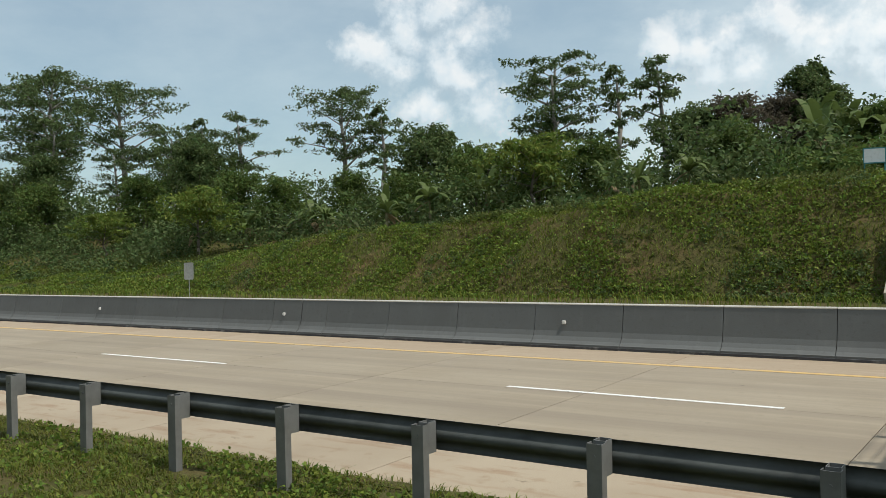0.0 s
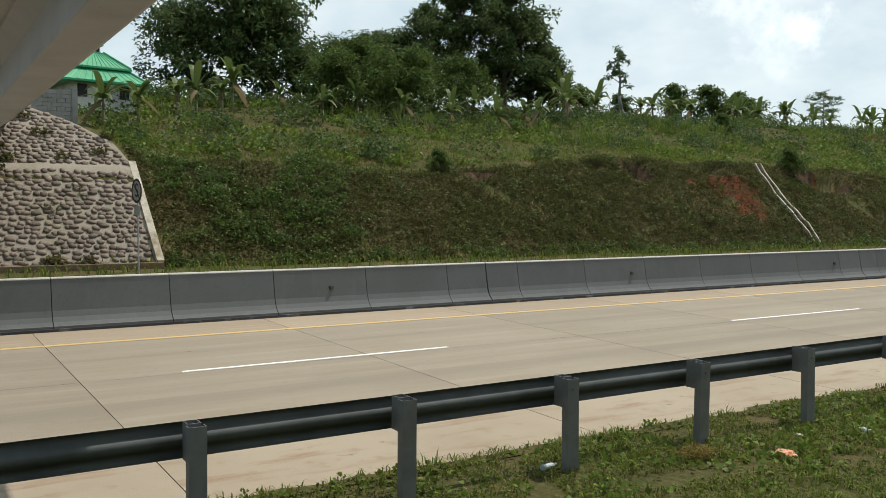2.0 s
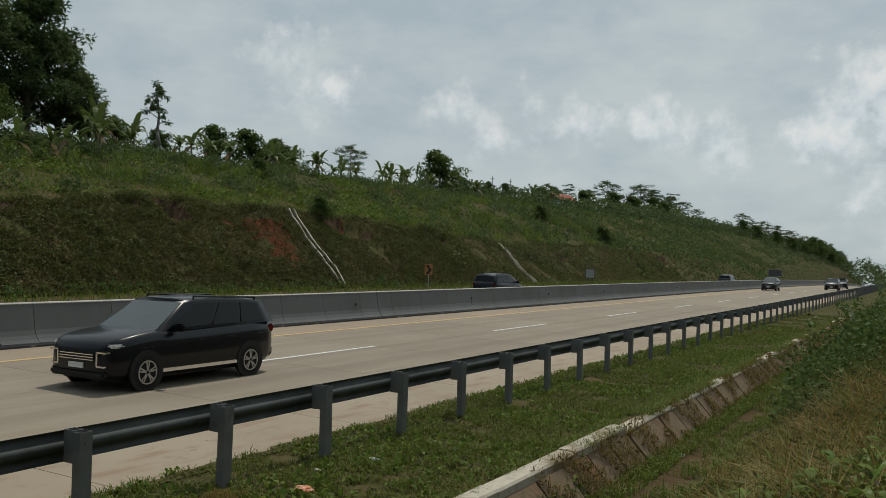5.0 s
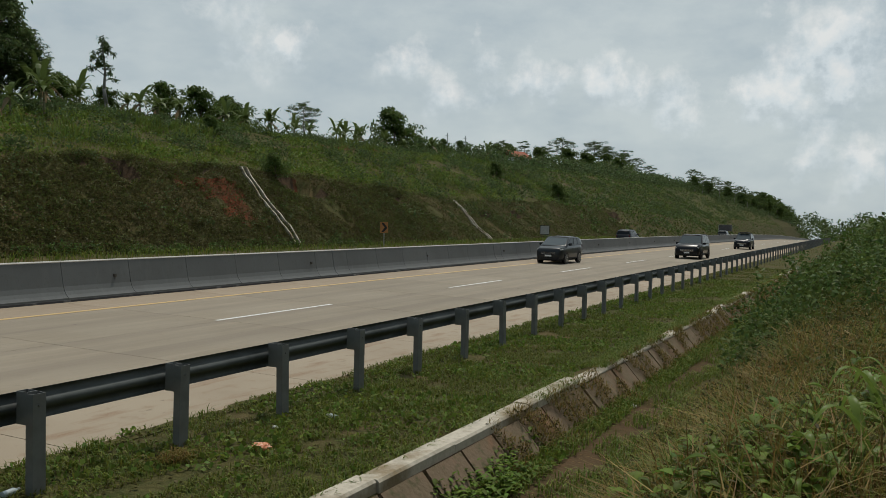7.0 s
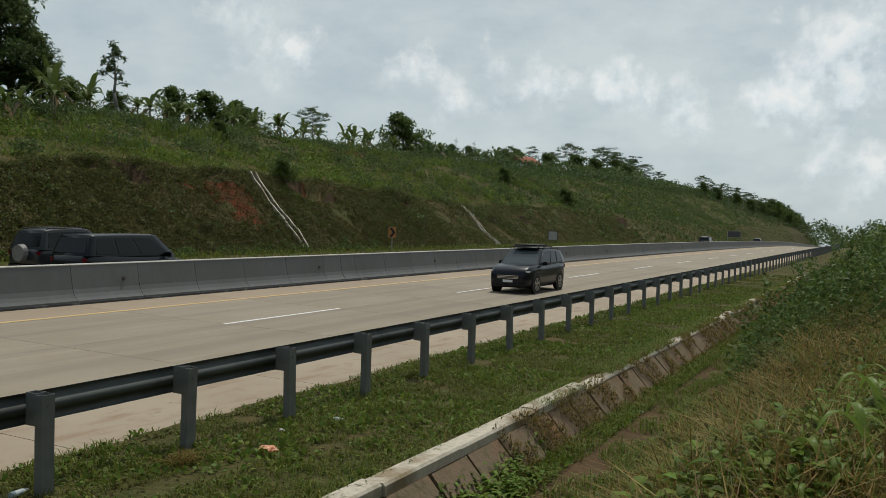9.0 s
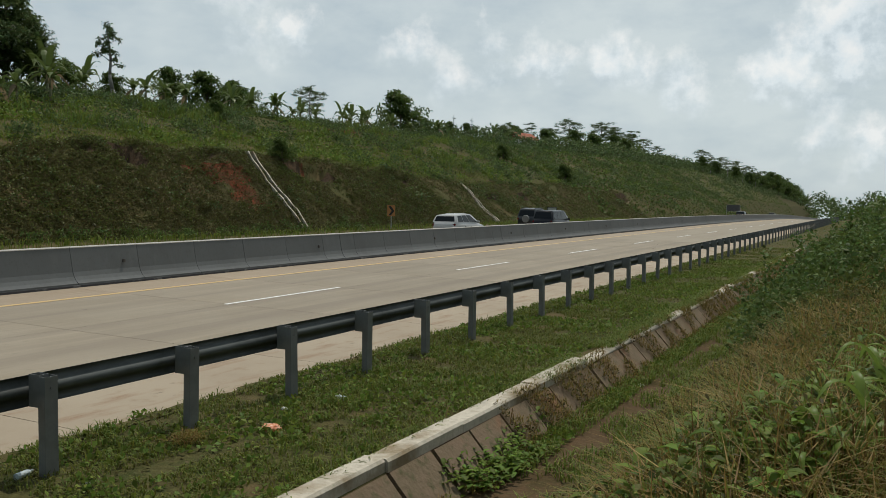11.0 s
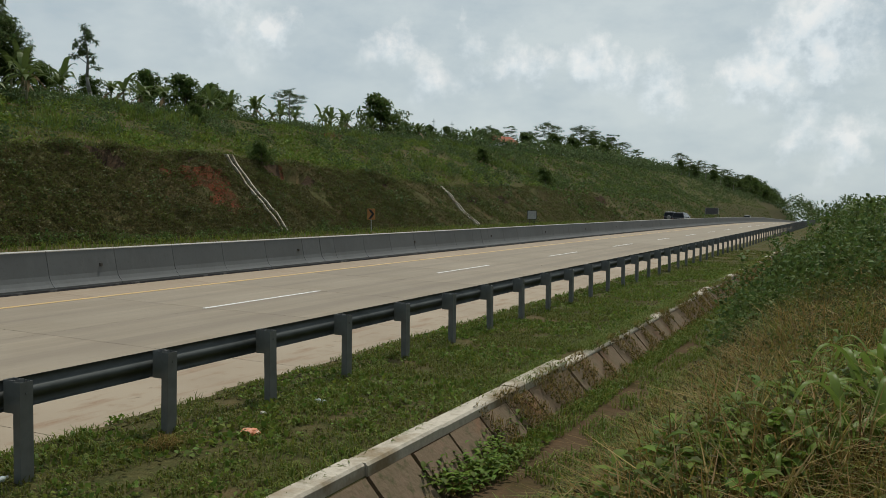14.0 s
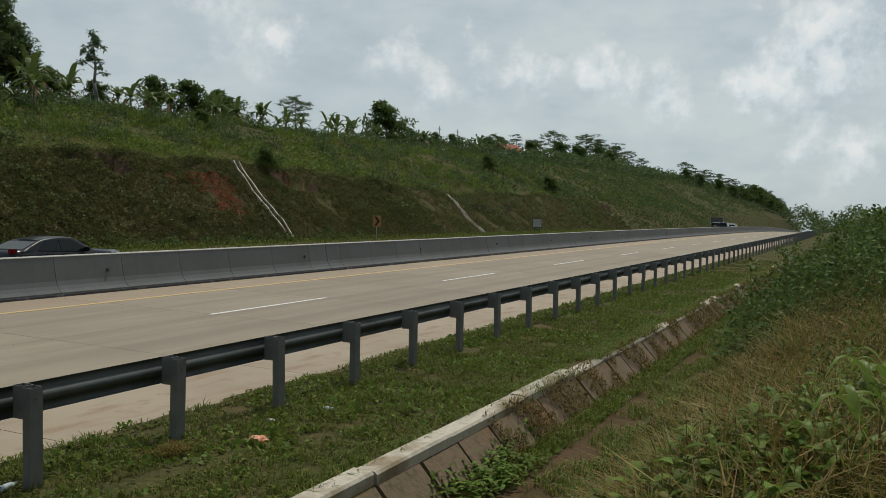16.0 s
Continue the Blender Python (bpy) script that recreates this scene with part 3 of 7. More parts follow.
def guardrail():
    g = empty("guardrail", 0, 7.45, 0)
    tagged(g, "steel guardrail on galvanised channel posts beside the shoulder", "guardrail", kind="structure")
    off = lambda x: (bend(x)[0] - 7.45, bend(x)[1])
    # W-shaped sheet, 0.31 high, back towards the verge
    zc = 0.82
    half = [(0.0, 0.0), (-0.003, 0.018), (-0.011, 0.034), (-0.026, 0.050), (-0.050, 0.066), (-0.074, 0.084), (-0.083, 0.105), (-0.078, 0.130), (-0.060, 0.152), (-0.036, 0.158)]
    wave = [(d, -h) for d, h in half[:0:-1]] + half
    front = [(7.515 - d, zc + h) for d, h in wave]
    prof = front + [(v + 0.004, z) for v, z in front[::-1]]
    xs = [-60, -30, 0, 30, 60] + [70 + 10 * i for i in range(64)]
    extrude(prof, xs, off, "beam", M["beam"], g, smooth=True)
    bm = bmesh.new()
    t = 0.006
    box(bm, -0.075, 0.075, -0.05, -0.05 + t, -0.4, 0.975)
    box(bm, -0.075, -0.075 + t, -0.05 + t, 0.05, -0.4, 0.975)
    box(bm, 0.075 - t, 0.075, -0.05 + t, 0.05, -0.4, 0.975)
    post = part("post", bm, M["steel"], g, "galvanised channel post")
    bm = bmesh.new()
    box(bm, -0.06, 0.06, 0.052, 0.055 + t, 0.66, 0.985)
    box(bm, -0.06, -0.06 + t, 0.055, 0.20, 0.66, 0.985)
    box(bm, 0.06 - t, 0.06, 0.055, 0.20, 0.66, 0.985)
    box(bm, -0.06 + t, 0.06 - t, 0.20 - t, 0.20, 0.66, 0.985)
    rod(bm, (0, -0.06, 0.86), (0, -0.045, 0.86), 0.014)
    block = part("spacer", bm, M["steel"], post, "galvanised spacer channel")
    post.location = (0.02, -0.14, 0)
    for k in list(range(-28, 0)) + list(range(1, 110)):
        dy, dz = bend(2 * k)
        for src, par in ((post, g),):
            c = src.copy()
            scene.collection.objects.link(c)
            c.location = (0.02 + 2 * k, -0.14 + dy, dz + random.uniform(-0.012, 0.012))
            c.rotation_euler = (random.uniform(-0.012, 0.012), random.uniform(-0.012, 0.012), 0)
            s = block.copy()
            scene.collection.objects.link(s)
            s.parent = c
    return g


def drain():
    d = empty("roadside_drain", 0, 4.8, 0)
    tagged(d, "concrete roadside drain with worn coping and earth-stained sloping wall", "drain", kind="structure")
    off = lambda x: (-4.8, 0)
    x = -40.0
    while x < 62:
        n = random.uniform(0.9, 3.2)
        wob = random.uniform(-0.02, 0.02)
        lift = random.uniform(-0.02, 0.01) if x < 13 else random.choice((-0.085, -0.07, -0.03, -0.01))
        extrude([(4.62 + wob, -0.14), (4.62 + wob, -0.03 + lift), (4.65 + wob, 0.0 + lift), (4.87 + wob, 0.01 + lift), (4.9 + wob, -0.02 + lift), (4.9 + wob, -0.14)], [x, x + n - 0.006], off, "coping_stone", M["coping"], d)
        x += n
    x = -40.0
    while x < 62:
        n = 1.0
        k = random.uniform(-0.02, 0.03)
        bm = bmesh.new()
        P = [(0.03, 4.64 + k, -0.17), (n - 0.03, 4.64 + k, -0.17), (n - 0.03, 4.22 + k, -0.64), (0.03, 4.22 + k, -0.64)]
        up = Vector((0, -0.06, 0.04))
        vs = [bm.verts.new(Vector(p) + Vector((x, -4.8, 0)) + u) for u in (Vector((0, 0, -0.05)), up) for p in P]
        for f in ((0, 1, 2, 3), (7, 6, 5, 4), (0, 4, 5, 1), (1, 5, 6, 2), (2, 6, 7, 3), (3, 7, 4, 0)):
            bm.faces.new([vs[i] for i in f])
        part("lining_slab", bm, M["lining"], d)
        x += n


ground()
road()
barrier()
guardrail()
drain()


# ---- footbridge and stone-pitched abutment ----
def footbridge():
    b = empty("footbridge", 2.35, 38.4, 5.3)
    tagged(b, "grey concrete footbridge on one deep girder over the motorway", "bridge")
    ox = -2.35
    oy = -38.4
    oz = -5.3

    def sweep(name, prof, y0, y1, mat, label=""):
        V, n = [], len(prof)
        for y in (y0, y1):
            V += [(x + ox, y + oy, z + oz) for x, z in prof]
        F = [(j, (j + 1) % n, (j + 1) % n + n, j + n) for j in range(n)] + [tuple(range(n))[::-1], tuple(range(n, 2 * n))]
        return mesh_object(name, V, F, mat, b, label=label)

    Y0, Y1 = -13.0, 38.6
    c = 2.35
    sweep("girder", [(c - 0.33, 5.34), (c + 0.33, 5.34), (c + 0.35, 5.36), (c + 0.30, 6.05), (c + 0.62, 6.30), (c + 0.62, 6.40), (c - 0.62, 6.40), (c - 0.62, 6.30), (c - 0.30, 6.05), (c - 0.35, 5.36)], Y0, Y1, M["girder"])
    sweep("deck", [(c - 1.5, 6.40), (c + 1.5, 6.40), (c + 1.5, 6.62), (c - 1.5, 6.62)], Y0, Y1 + 2.5, M["concrete"])
    for s in (-1, 1):
        e = c + s * 1.44
        sweep("kerb", [(e - 0.06, 6.62), (e + 0.06, 6.62), (e + 0.06, 6.92), (e - 0.06, 6.92)], Y0, Y1 + 2.5, M["concrete"])
        for z in (7.25, 7.62):
            bm = bmesh.new()
            rod(bm, (e + ox, Y0 + oy, z + oz), (e + ox, Y1 + 2.5 + oy, z + oz), 0.012, seg=8)
            part("handrail", bm, M["steel"], b)
        y = Y0 + 0.5
        while y < Y1 + 2.3:
            bm = bmesh.new()
            box(bm, e - 0.05 + ox, e + 0.05 + ox, y - 0.06 + oy, y + 0.06 + oy, 6.9 + oz, 7.68 + oz, 0.01)
            part("railing_post", bm, M["concrete"], b)
            y += 1.55
    # bearing frame at the bank
    bm = bmesh.new()
    fx0, fx1, fy0, fy1 = 0.82, 2.88, 38.0, 39.2
    box(bm, fx0 + ox, fx1 + ox, fy0 + oy, fy1 + oy, 4.65 + oz, 5.1 + oz, 0.02)
    part("bearing_seat", bm, M["concrete"], b)
    for a, e in ((fx0, fx0 + 0.36), (fx1 - 0.14, fx1)):
        bm = bmesh.new()
        box(bm, a + ox, e + ox, fy0 + oy, fy1 + oy, 5.1 + oz, 7.0 + oz, 0.02)
        part("seat_cheek", bm, M["concrete"], b)
    # wall in dark joint colour that paints the shade inside the frame
    bm = bmesh.new()
    box(bm, fx0 + 0.4 + ox, fx1 - 0.1 + ox, fy1 - 0.12 + oy, fy1 + 0.1 + oy, 5.0 + oz, 6.4 + oz)
    part("back_wall", bm, M["joint"], b)
    bm = bmesh.new()
    box(bm, c - 2.0 + ox, c + 2.0 + ox, -14.5 + oy, -12.6 + oy, 4.0 + oz, 6.4 + oz, 0.02)
    part("far_bearing", bm, M["concrete"], b)


def slope_point(u, w):
    """The pitched slope: u along the road, w from 0 at its foot by 1 at the bench to 2 at its top."""
    if w <= 1:
        return Vector((u, 35.0 + 3.3 * w, 0.82 + 3.85 * w))
    k = w - 1
    return Vector((u, 38.6 + 2.9 * k, 4.75 + 2.55 * k))


def stone_slope():
    s = empty("stone_slope", 1.9, 35, 0.8)
    tagged(s, "mortared river-stone facing of the bank under the footbridge", "stone wall", kind="structure")
    o = Vector((1.9, 35, 0.8))

    def limits(w):
        if w <= 1:
            return -5.15 + 0.1 * w, 8.6 - 0.25 * w
        k = w - 1
        return float(np.interp(k, (0, 0.45, 0.8, 1), (-5.2, -3.4, -1.8, -0.6))), float(np.interp(k, (0, 0.4, 0.75, 1), (8.45, 7.9, 6.4, 4.8)))

    V, F = [], []
    ws = [i / 12 for i in range(13)] + [1.0001] + [1 + i / 12 for i in range(1, 13)]
    for w in ws:
        a, b = limits(w)
        for j in range(25):
            p = slope_point(a + (b - a) * j / 24, w) - o
            p.z += 0.02 * noise.noise(p * 2)
            V.append(p)
    for i in range(len(ws) - 1):
        for j in range(24):
            a = i * 25 + j
            F.append((a, a + 1, a + 26, a + 25))
    m = mesh_object("mortar_bed", V, F, M["mortar"], s, smooth=True)
    # a few stone shapes, shared
    shapes = []
    rnd = random.Random(4)
    for i in range(6):
        bm = bmesh.new()
        bmesh.ops.create_icosphere(bm, subdivisions=1, radius=1)
        for v in bm.verts:
            v.co *= 1 + 0.22 * noise.noise(v.co * 1.3 + Vector((i * 7, 0, 0)))
            v.co.z = min(max(v.co.z * 0.5, -0.1), 0.32)
            k = 1 + 0.34 * min(1, 4 * abs(v.co.x * v.co.y))
            v.co.x, v.co.y = v.co.x * k, v.co.y * k
        me = bpy.data.meshes.new("stone")
        bm.to_mesh(me)
        bm.free()
        me.materials.append(M["stone"])
        me.polygons.foreach_set("use_smooth", [True] * len(me.polygons))
        shapes.append(me)
    lower = Vector((0, 3.3, 3.85)).normalized()
    upper = Vector((0, 2.9, 2.55)).normalized()
    RV, RF, count = [], [], 0
    for half, up, length in ((0, lower, 5.07), (1, upper, 3.86)):
        nrm = Vector((1, 0, 0)).cross(up)
        step = 0.243
        for r in range(int(length / step)):
            w = half + (r + 0.5) * step / length
            a, b = limits(w)
            x = a + rnd.uniform(0.1, 0.25)
            while x < b - 0.12:
                sx = rnd.uniform(0.10, 0.19)
                if not (half == 0 and 1.35 < x < 2.75) and not (half == 1 and 0.6 < x < 3.1 and w < 1.9):
                    p = slope_point(x, w + rnd.uniform(-0.07, 0.07) / 4) - o + nrm * 0.0
                    q = Matrix((Vector((1, 0, 0)), up, nrm)).transposed().to_4x4() @ Matrix.Rotation(rnd.uniform(-0.3, 0.3), 4, "Z")
                    mt = Matrix.Translation(p) @ q @ Matrix.Diagonal((sx, rnd.uniform(0.092, 0.122), rnd.uniform(0.10, 0.17), 1))
                    me = rnd.choice(shapes)
                    if half == 0 and 1.0 < x < 8.6 and count < 300:
                        ob = new("stone", me)
                        ob.parent = s
                        ob.matrix_basis = mt
                        count += 1
                    else:
                        k = len(RV)
                        RV += [mt @ v.co for v in me.vertices]
                        RF += [[i + k for i in f.vertices] for f in me.polygons]
                x += sx * 2 * rnd.uniform(1.04, 1.24)
    rest = mesh_object("stones", RV, RF, M["stone_rest"], s, smooth=True)
    rest["kind"] = "stuff"

    def strip(name, pts, width, height, mat, label="", side=0.0):
        """A bar of square section along points of the slope."""
        V, F = [], []
        for p in pts:
            p = Vector(p) - o
            V += [p + Vector((-width / 2, 0, -0.2)), p + Vector((width / 2, 0, -0.2)), p + Vector((width / 2, -height * 0.7, height * 0.6)), p + Vector((-width / 2, -height * 0.7, height * 0.6))]
        for i in range(len(pts) - 1):
            for j in range(4):
                a, b = i * 4 + j, i * 4 + (j + 1) % 4
                F.append((a, b, b + 4, a + 4))
        F += [(3, 2, 1, 0), tuple(range(len(V) - 4, len(V)))]
        return mesh_object(name, V, F, mat, s, label=label)

    strip("gutter_floor", [slope_point(2.05, -0.03) + Vector((0, 0, 0.02)), slope_point(2.05, 1)], 0.75, 0.03, M["rust_stain"], "rust-stained gutter floor")
    strip("gutter_kerb", [slope_point(1.55, -0.03), slope_point(1.55, 1)], 0.26, 0.2, M["coping"])
    strip("gutter_kerb", [slope_point(2.60, -0.03), slope_point(2.46, 1)], 0.26, 0.2, M["coping"])
    strip("edge_kerb", [slope_point(-5.15, 0), slope_point(-5.05, 1)], 0.28, 0.2, M["coping"])
    strip("edge_kerb", [slope_point(-5.95, 0.0), slope_point(-5.6, 1)], 0.2, 0.25, M["coping"])
    strip("edge_gutter", [slope_point(-5.55, 0.0), slope_point(-5.33, 1)], 0.45, 0.03, M["lining"])
    strip("edge_kerb", [slope_point(8.62, 0), slope_point(8.4, 1.03)], 0.28, 0.2, M["coping"])
    bm = bmesh.new()
    for x0, x1 in ((-0.75, 1.0), (3.4, 4.9)):
        box(bm, x0 - o.x, x1 - o.x, 41.3 - o.y, 41.7 - o.y, 7.22 - o.z, 7.36 - o.z, 0.02)
    part("top_coping", bm, M["coping"], s)
    bm = bmesh.new()
    box(bm, -5.2 - o.x, 8.7 - o.x, 34.6 - o.y, 35.05 - o.y, 0.4 - o.z, 0.86 - o.z, 0.02)
    part("foot_beam", bm, M["lining"], s, "dark mossy footing beam")


footbridge()
stone_slope()


# ---- vegetation ----
RND = np.random.default_rng(11)


def unit(v):
    return v / np.maximum(np.linalg.norm(v, axis=-1, keepdims=True), 1e-6)


def leaves(P, length, width, up=0.2, droop=0.0, spread=0.35):
    """Folded leaf quads at the points P."""
    n = len(P)
    d = RND.normal(size=(n, 3))
    d[:, 2] = d[:, 2] * 0.7 + up
    d = unit(d)
    s = unit(np.cross(d, unit(np.array([0, 0, 1.0]) + 0.75 * RND.normal(size=(n, 3)))))
    k = 1 + spread * RND.uniform(-1, 1, (n, 1))
    L, W = length * k, width * k
    mid = P + d * L * 0.5
    tip = P + d * L - np.array([0, 0, droop]) * L
    f = np.array([0, 0, 0.12]) * L
    return np.stack([P, mid + s * W * 0.5 + f, tip, mid - s * W * 0.5 + f], 1)


def blades(P, height, width, lean=0.35):
    """Grass blades that stand at the points P."""
    n = len(P)
    a = RND.uniform(0, 2 * np.pi, n)
    out = np.stack([np.cos(a), np.sin(a), 0 * a], -1)
    s = np.stack([-np.sin(a), np.cos(a), 0 * a], -1)
    h = height * RND.uniform(0.55, 1.25, (n, 1))
    k = lean * RND.uniform(0.2, 1.6, (n, 1))
    up = np.array([0, 0, 1.0])
    mid = P + up * h * 0.6 + out * h * k * 0.4
    tip = P + up * h * (1 - 0.3 * k) + out * h * k * 1.2
    w = s * width * RND.uniform(0.7, 1.3, (n, 1))
    low = np.stack([P - w * 0.4, P + w * 0.4, mid + w * 0.45, mid - w * 0.45], 1)
    top = np.stack([mid - w * 0.45, mid + w * 0.45, tip + w * 0.06, tip - w * 0.06], 1)
    return np.concatenate([low, top])


def ball(n, r):
    """Points in an ellipsoid, more of them near its skin."""
    return unit(RND.normal(size=(n, 3))) * RND.uniform(0.25, 1, (n, 1)) ** 0.5 * np.array(r)


def on_land(n, x0, x1, v0, v1, bias=1.0):
    """Points spread over a stretch of the ground."""
    x = x0 + (x1 - x0) * RND.uniform(0, 1, n) ** bias
    v = RND.uniform(v0, v1, n)
    gx, gv, Z = GRID["x"], GRID["v"], GRID["z"]
    i = np.clip(np.searchsorted(gx, x) - 1, 0, len(gx) - 2)
    j = np.clip(np.searchsorted(gv, v) - 1, 0, len(gv) - 2)
    a, b = (x - gx[i]) / (gx[i + 1] - gx[i]), (v - gv[j]) / (gv[j + 1] - gv[j])
    z = (1 - a) * ((1 - b) * Z[i, j] + b * Z[i, j + 1]) + a * ((1 - b) * Z[i + 1, j] + b * Z[i + 1, j + 1])
    u, w = np.clip(np.minimum(x, 297) - 60, 0, None), np.clip(x - 297, 0, None)
    return np.stack([x, v + 9.5e-5 * u * u + w * 0.045, z - 3.4e-5 * u * u - w * 0.0161], -1)


def bare(P):
    """Leaves out the points that lie in the washed-out hollows."""
    return P[np.array([hollow(p[0], p[1]) < 0.25 for p in P])]


def patchy(P, scale, low):
    """Thins the points out in patches."""
    keep = [noise.noise((p[0] * scale, p[1] * scale, 3.1)) > low for p in P]
    return P[np.array(keep)]


def limb_mesh(name, limbs, mat, parent):
    bm = bmesh.new()
    for pts, r0, r1 in limbs:
        n = len(pts) - 1
        for i in range(n):
            rod(bm, pts[i], pts[i + 1], r0 + (r1 - r0) * i / n, r0 + (r1 - r0) * (i + 1) / n, 7)
    return part(name, bm, mat, parent, smooth=True)


def tree(kind, seed, height, spread, leaf, trunk="bark", n_limbs=12, low=0.35, flat=False, n_leaf=3600, size=0.42, lobes=1.0):
    """A tree at the origin: a tapered, bent trunk with limbs, and a crown of leaf clumps at the limbs' ends."""
    rnd = random.Random(seed)
    t = empty("tree")
    top = height * (0.9 if flat else 0.8)
    lean = Vector((rnd.uniform(-0.06, 0.06), rnd.uniform(-0.06, 0.06), 0))
    spine = [Vector((0, 0, -0.6))] + [lean * height * k + Vector((rnd.uniform(-0.15, 0.15), rnd.uniform(-0.15, 0.15), top * k)) for k in (0.2, 0.4, 0.6, 0.8, 1.0)]
    limbs = [(spine, 0.026 * height, 0.006 * height)]
    tips = []
    for i in range(n_limbs):
        k = low + (1 - low) * (i + rnd.uniform(0, 0.8)) / n_limbs
        a = i * 2.4 + rnd.uniform(-0.5, 0.5)
        b = lean * height * k + Vector((0, 0, top * k))
        if flat:
            reach = spread * rnd.uniform(0.45, 1.0) * (1.15 - 0.45 * k)
            rise = reach * rnd.uniform(0.25, 0.5)
        else:
            reach = spread * rnd.uniform(0.5, 1.0) * math.sin(math.pi * min(0.95, 0.25 + 0.72 * (k - low) / (1 - low)))
            rise = reach * rnd.uniform(0.3, 0.7)
        out = Vector((math.cos(a), math.sin(a), 0))
        m = b + out * reach * 0.5 + Vector((0, 0, rise * 0.65))
        e = b + out * reach + Vector((0, 0, rise))
        limbs.append(([b, m, e], 0.011 * height * (1.2 - k), 0.002 * height))
        tips += [(e, 1.0), (m + Vector((rnd.uniform(-0.4, 0.4), rnd.uniform(-0.4, 0.4), 0.4)), 0.75)]
    tips.append((spine[-1] + Vector((0, 0, height * 0.05)), 0.9))
    limb_mesh("trunk", limbs, M[trunk], t)
    C, each = [], n_leaf // len(tips)
    for e, k in tips:
        r = spread * rnd.uniform(0.28, 0.46) * k * lobes
        sub = 5
        for j in range(sub):
            c = np.array(e) + ball(1, (r, r, r * (0.28 if flat else 0.75)))[0]
            q = r * 0.5
            C.append(c + ball(max(6, each // sub), (q, q, q * (0.30 if flat else 0.8))))
    P = np.concatenate(C)
    quads_mesh("crown", leaves(P, size, size * 0.45, 0.05 if flat else -0.05, 0.15), M[leaf], t)
    return t


def place(t, items, label, group):
    """Copies of a tree at (x, v, height factor, turn)."""
    first = True
    for x, v, k, a in items:
        dy, dz = bend(x)
        m = pose(x, v + dy, land(x, v) + dz - 0.1, 0, 0, a) @ Matrix.Diagonal((k, k, k, 1))
        if first:
            t.matrix_basis = m
            ob, first = t, False
        else:
            ob = copy_thing_scaled(t, m)
        tagged(ob, label, "tree", group)


def copy_thing_scaled(t, m):
    keep = tuple(t.scale)
    t.scale = (1, 1, 1)
    ob = copy_thing(t, m)
    t.scale = keep
    return ob


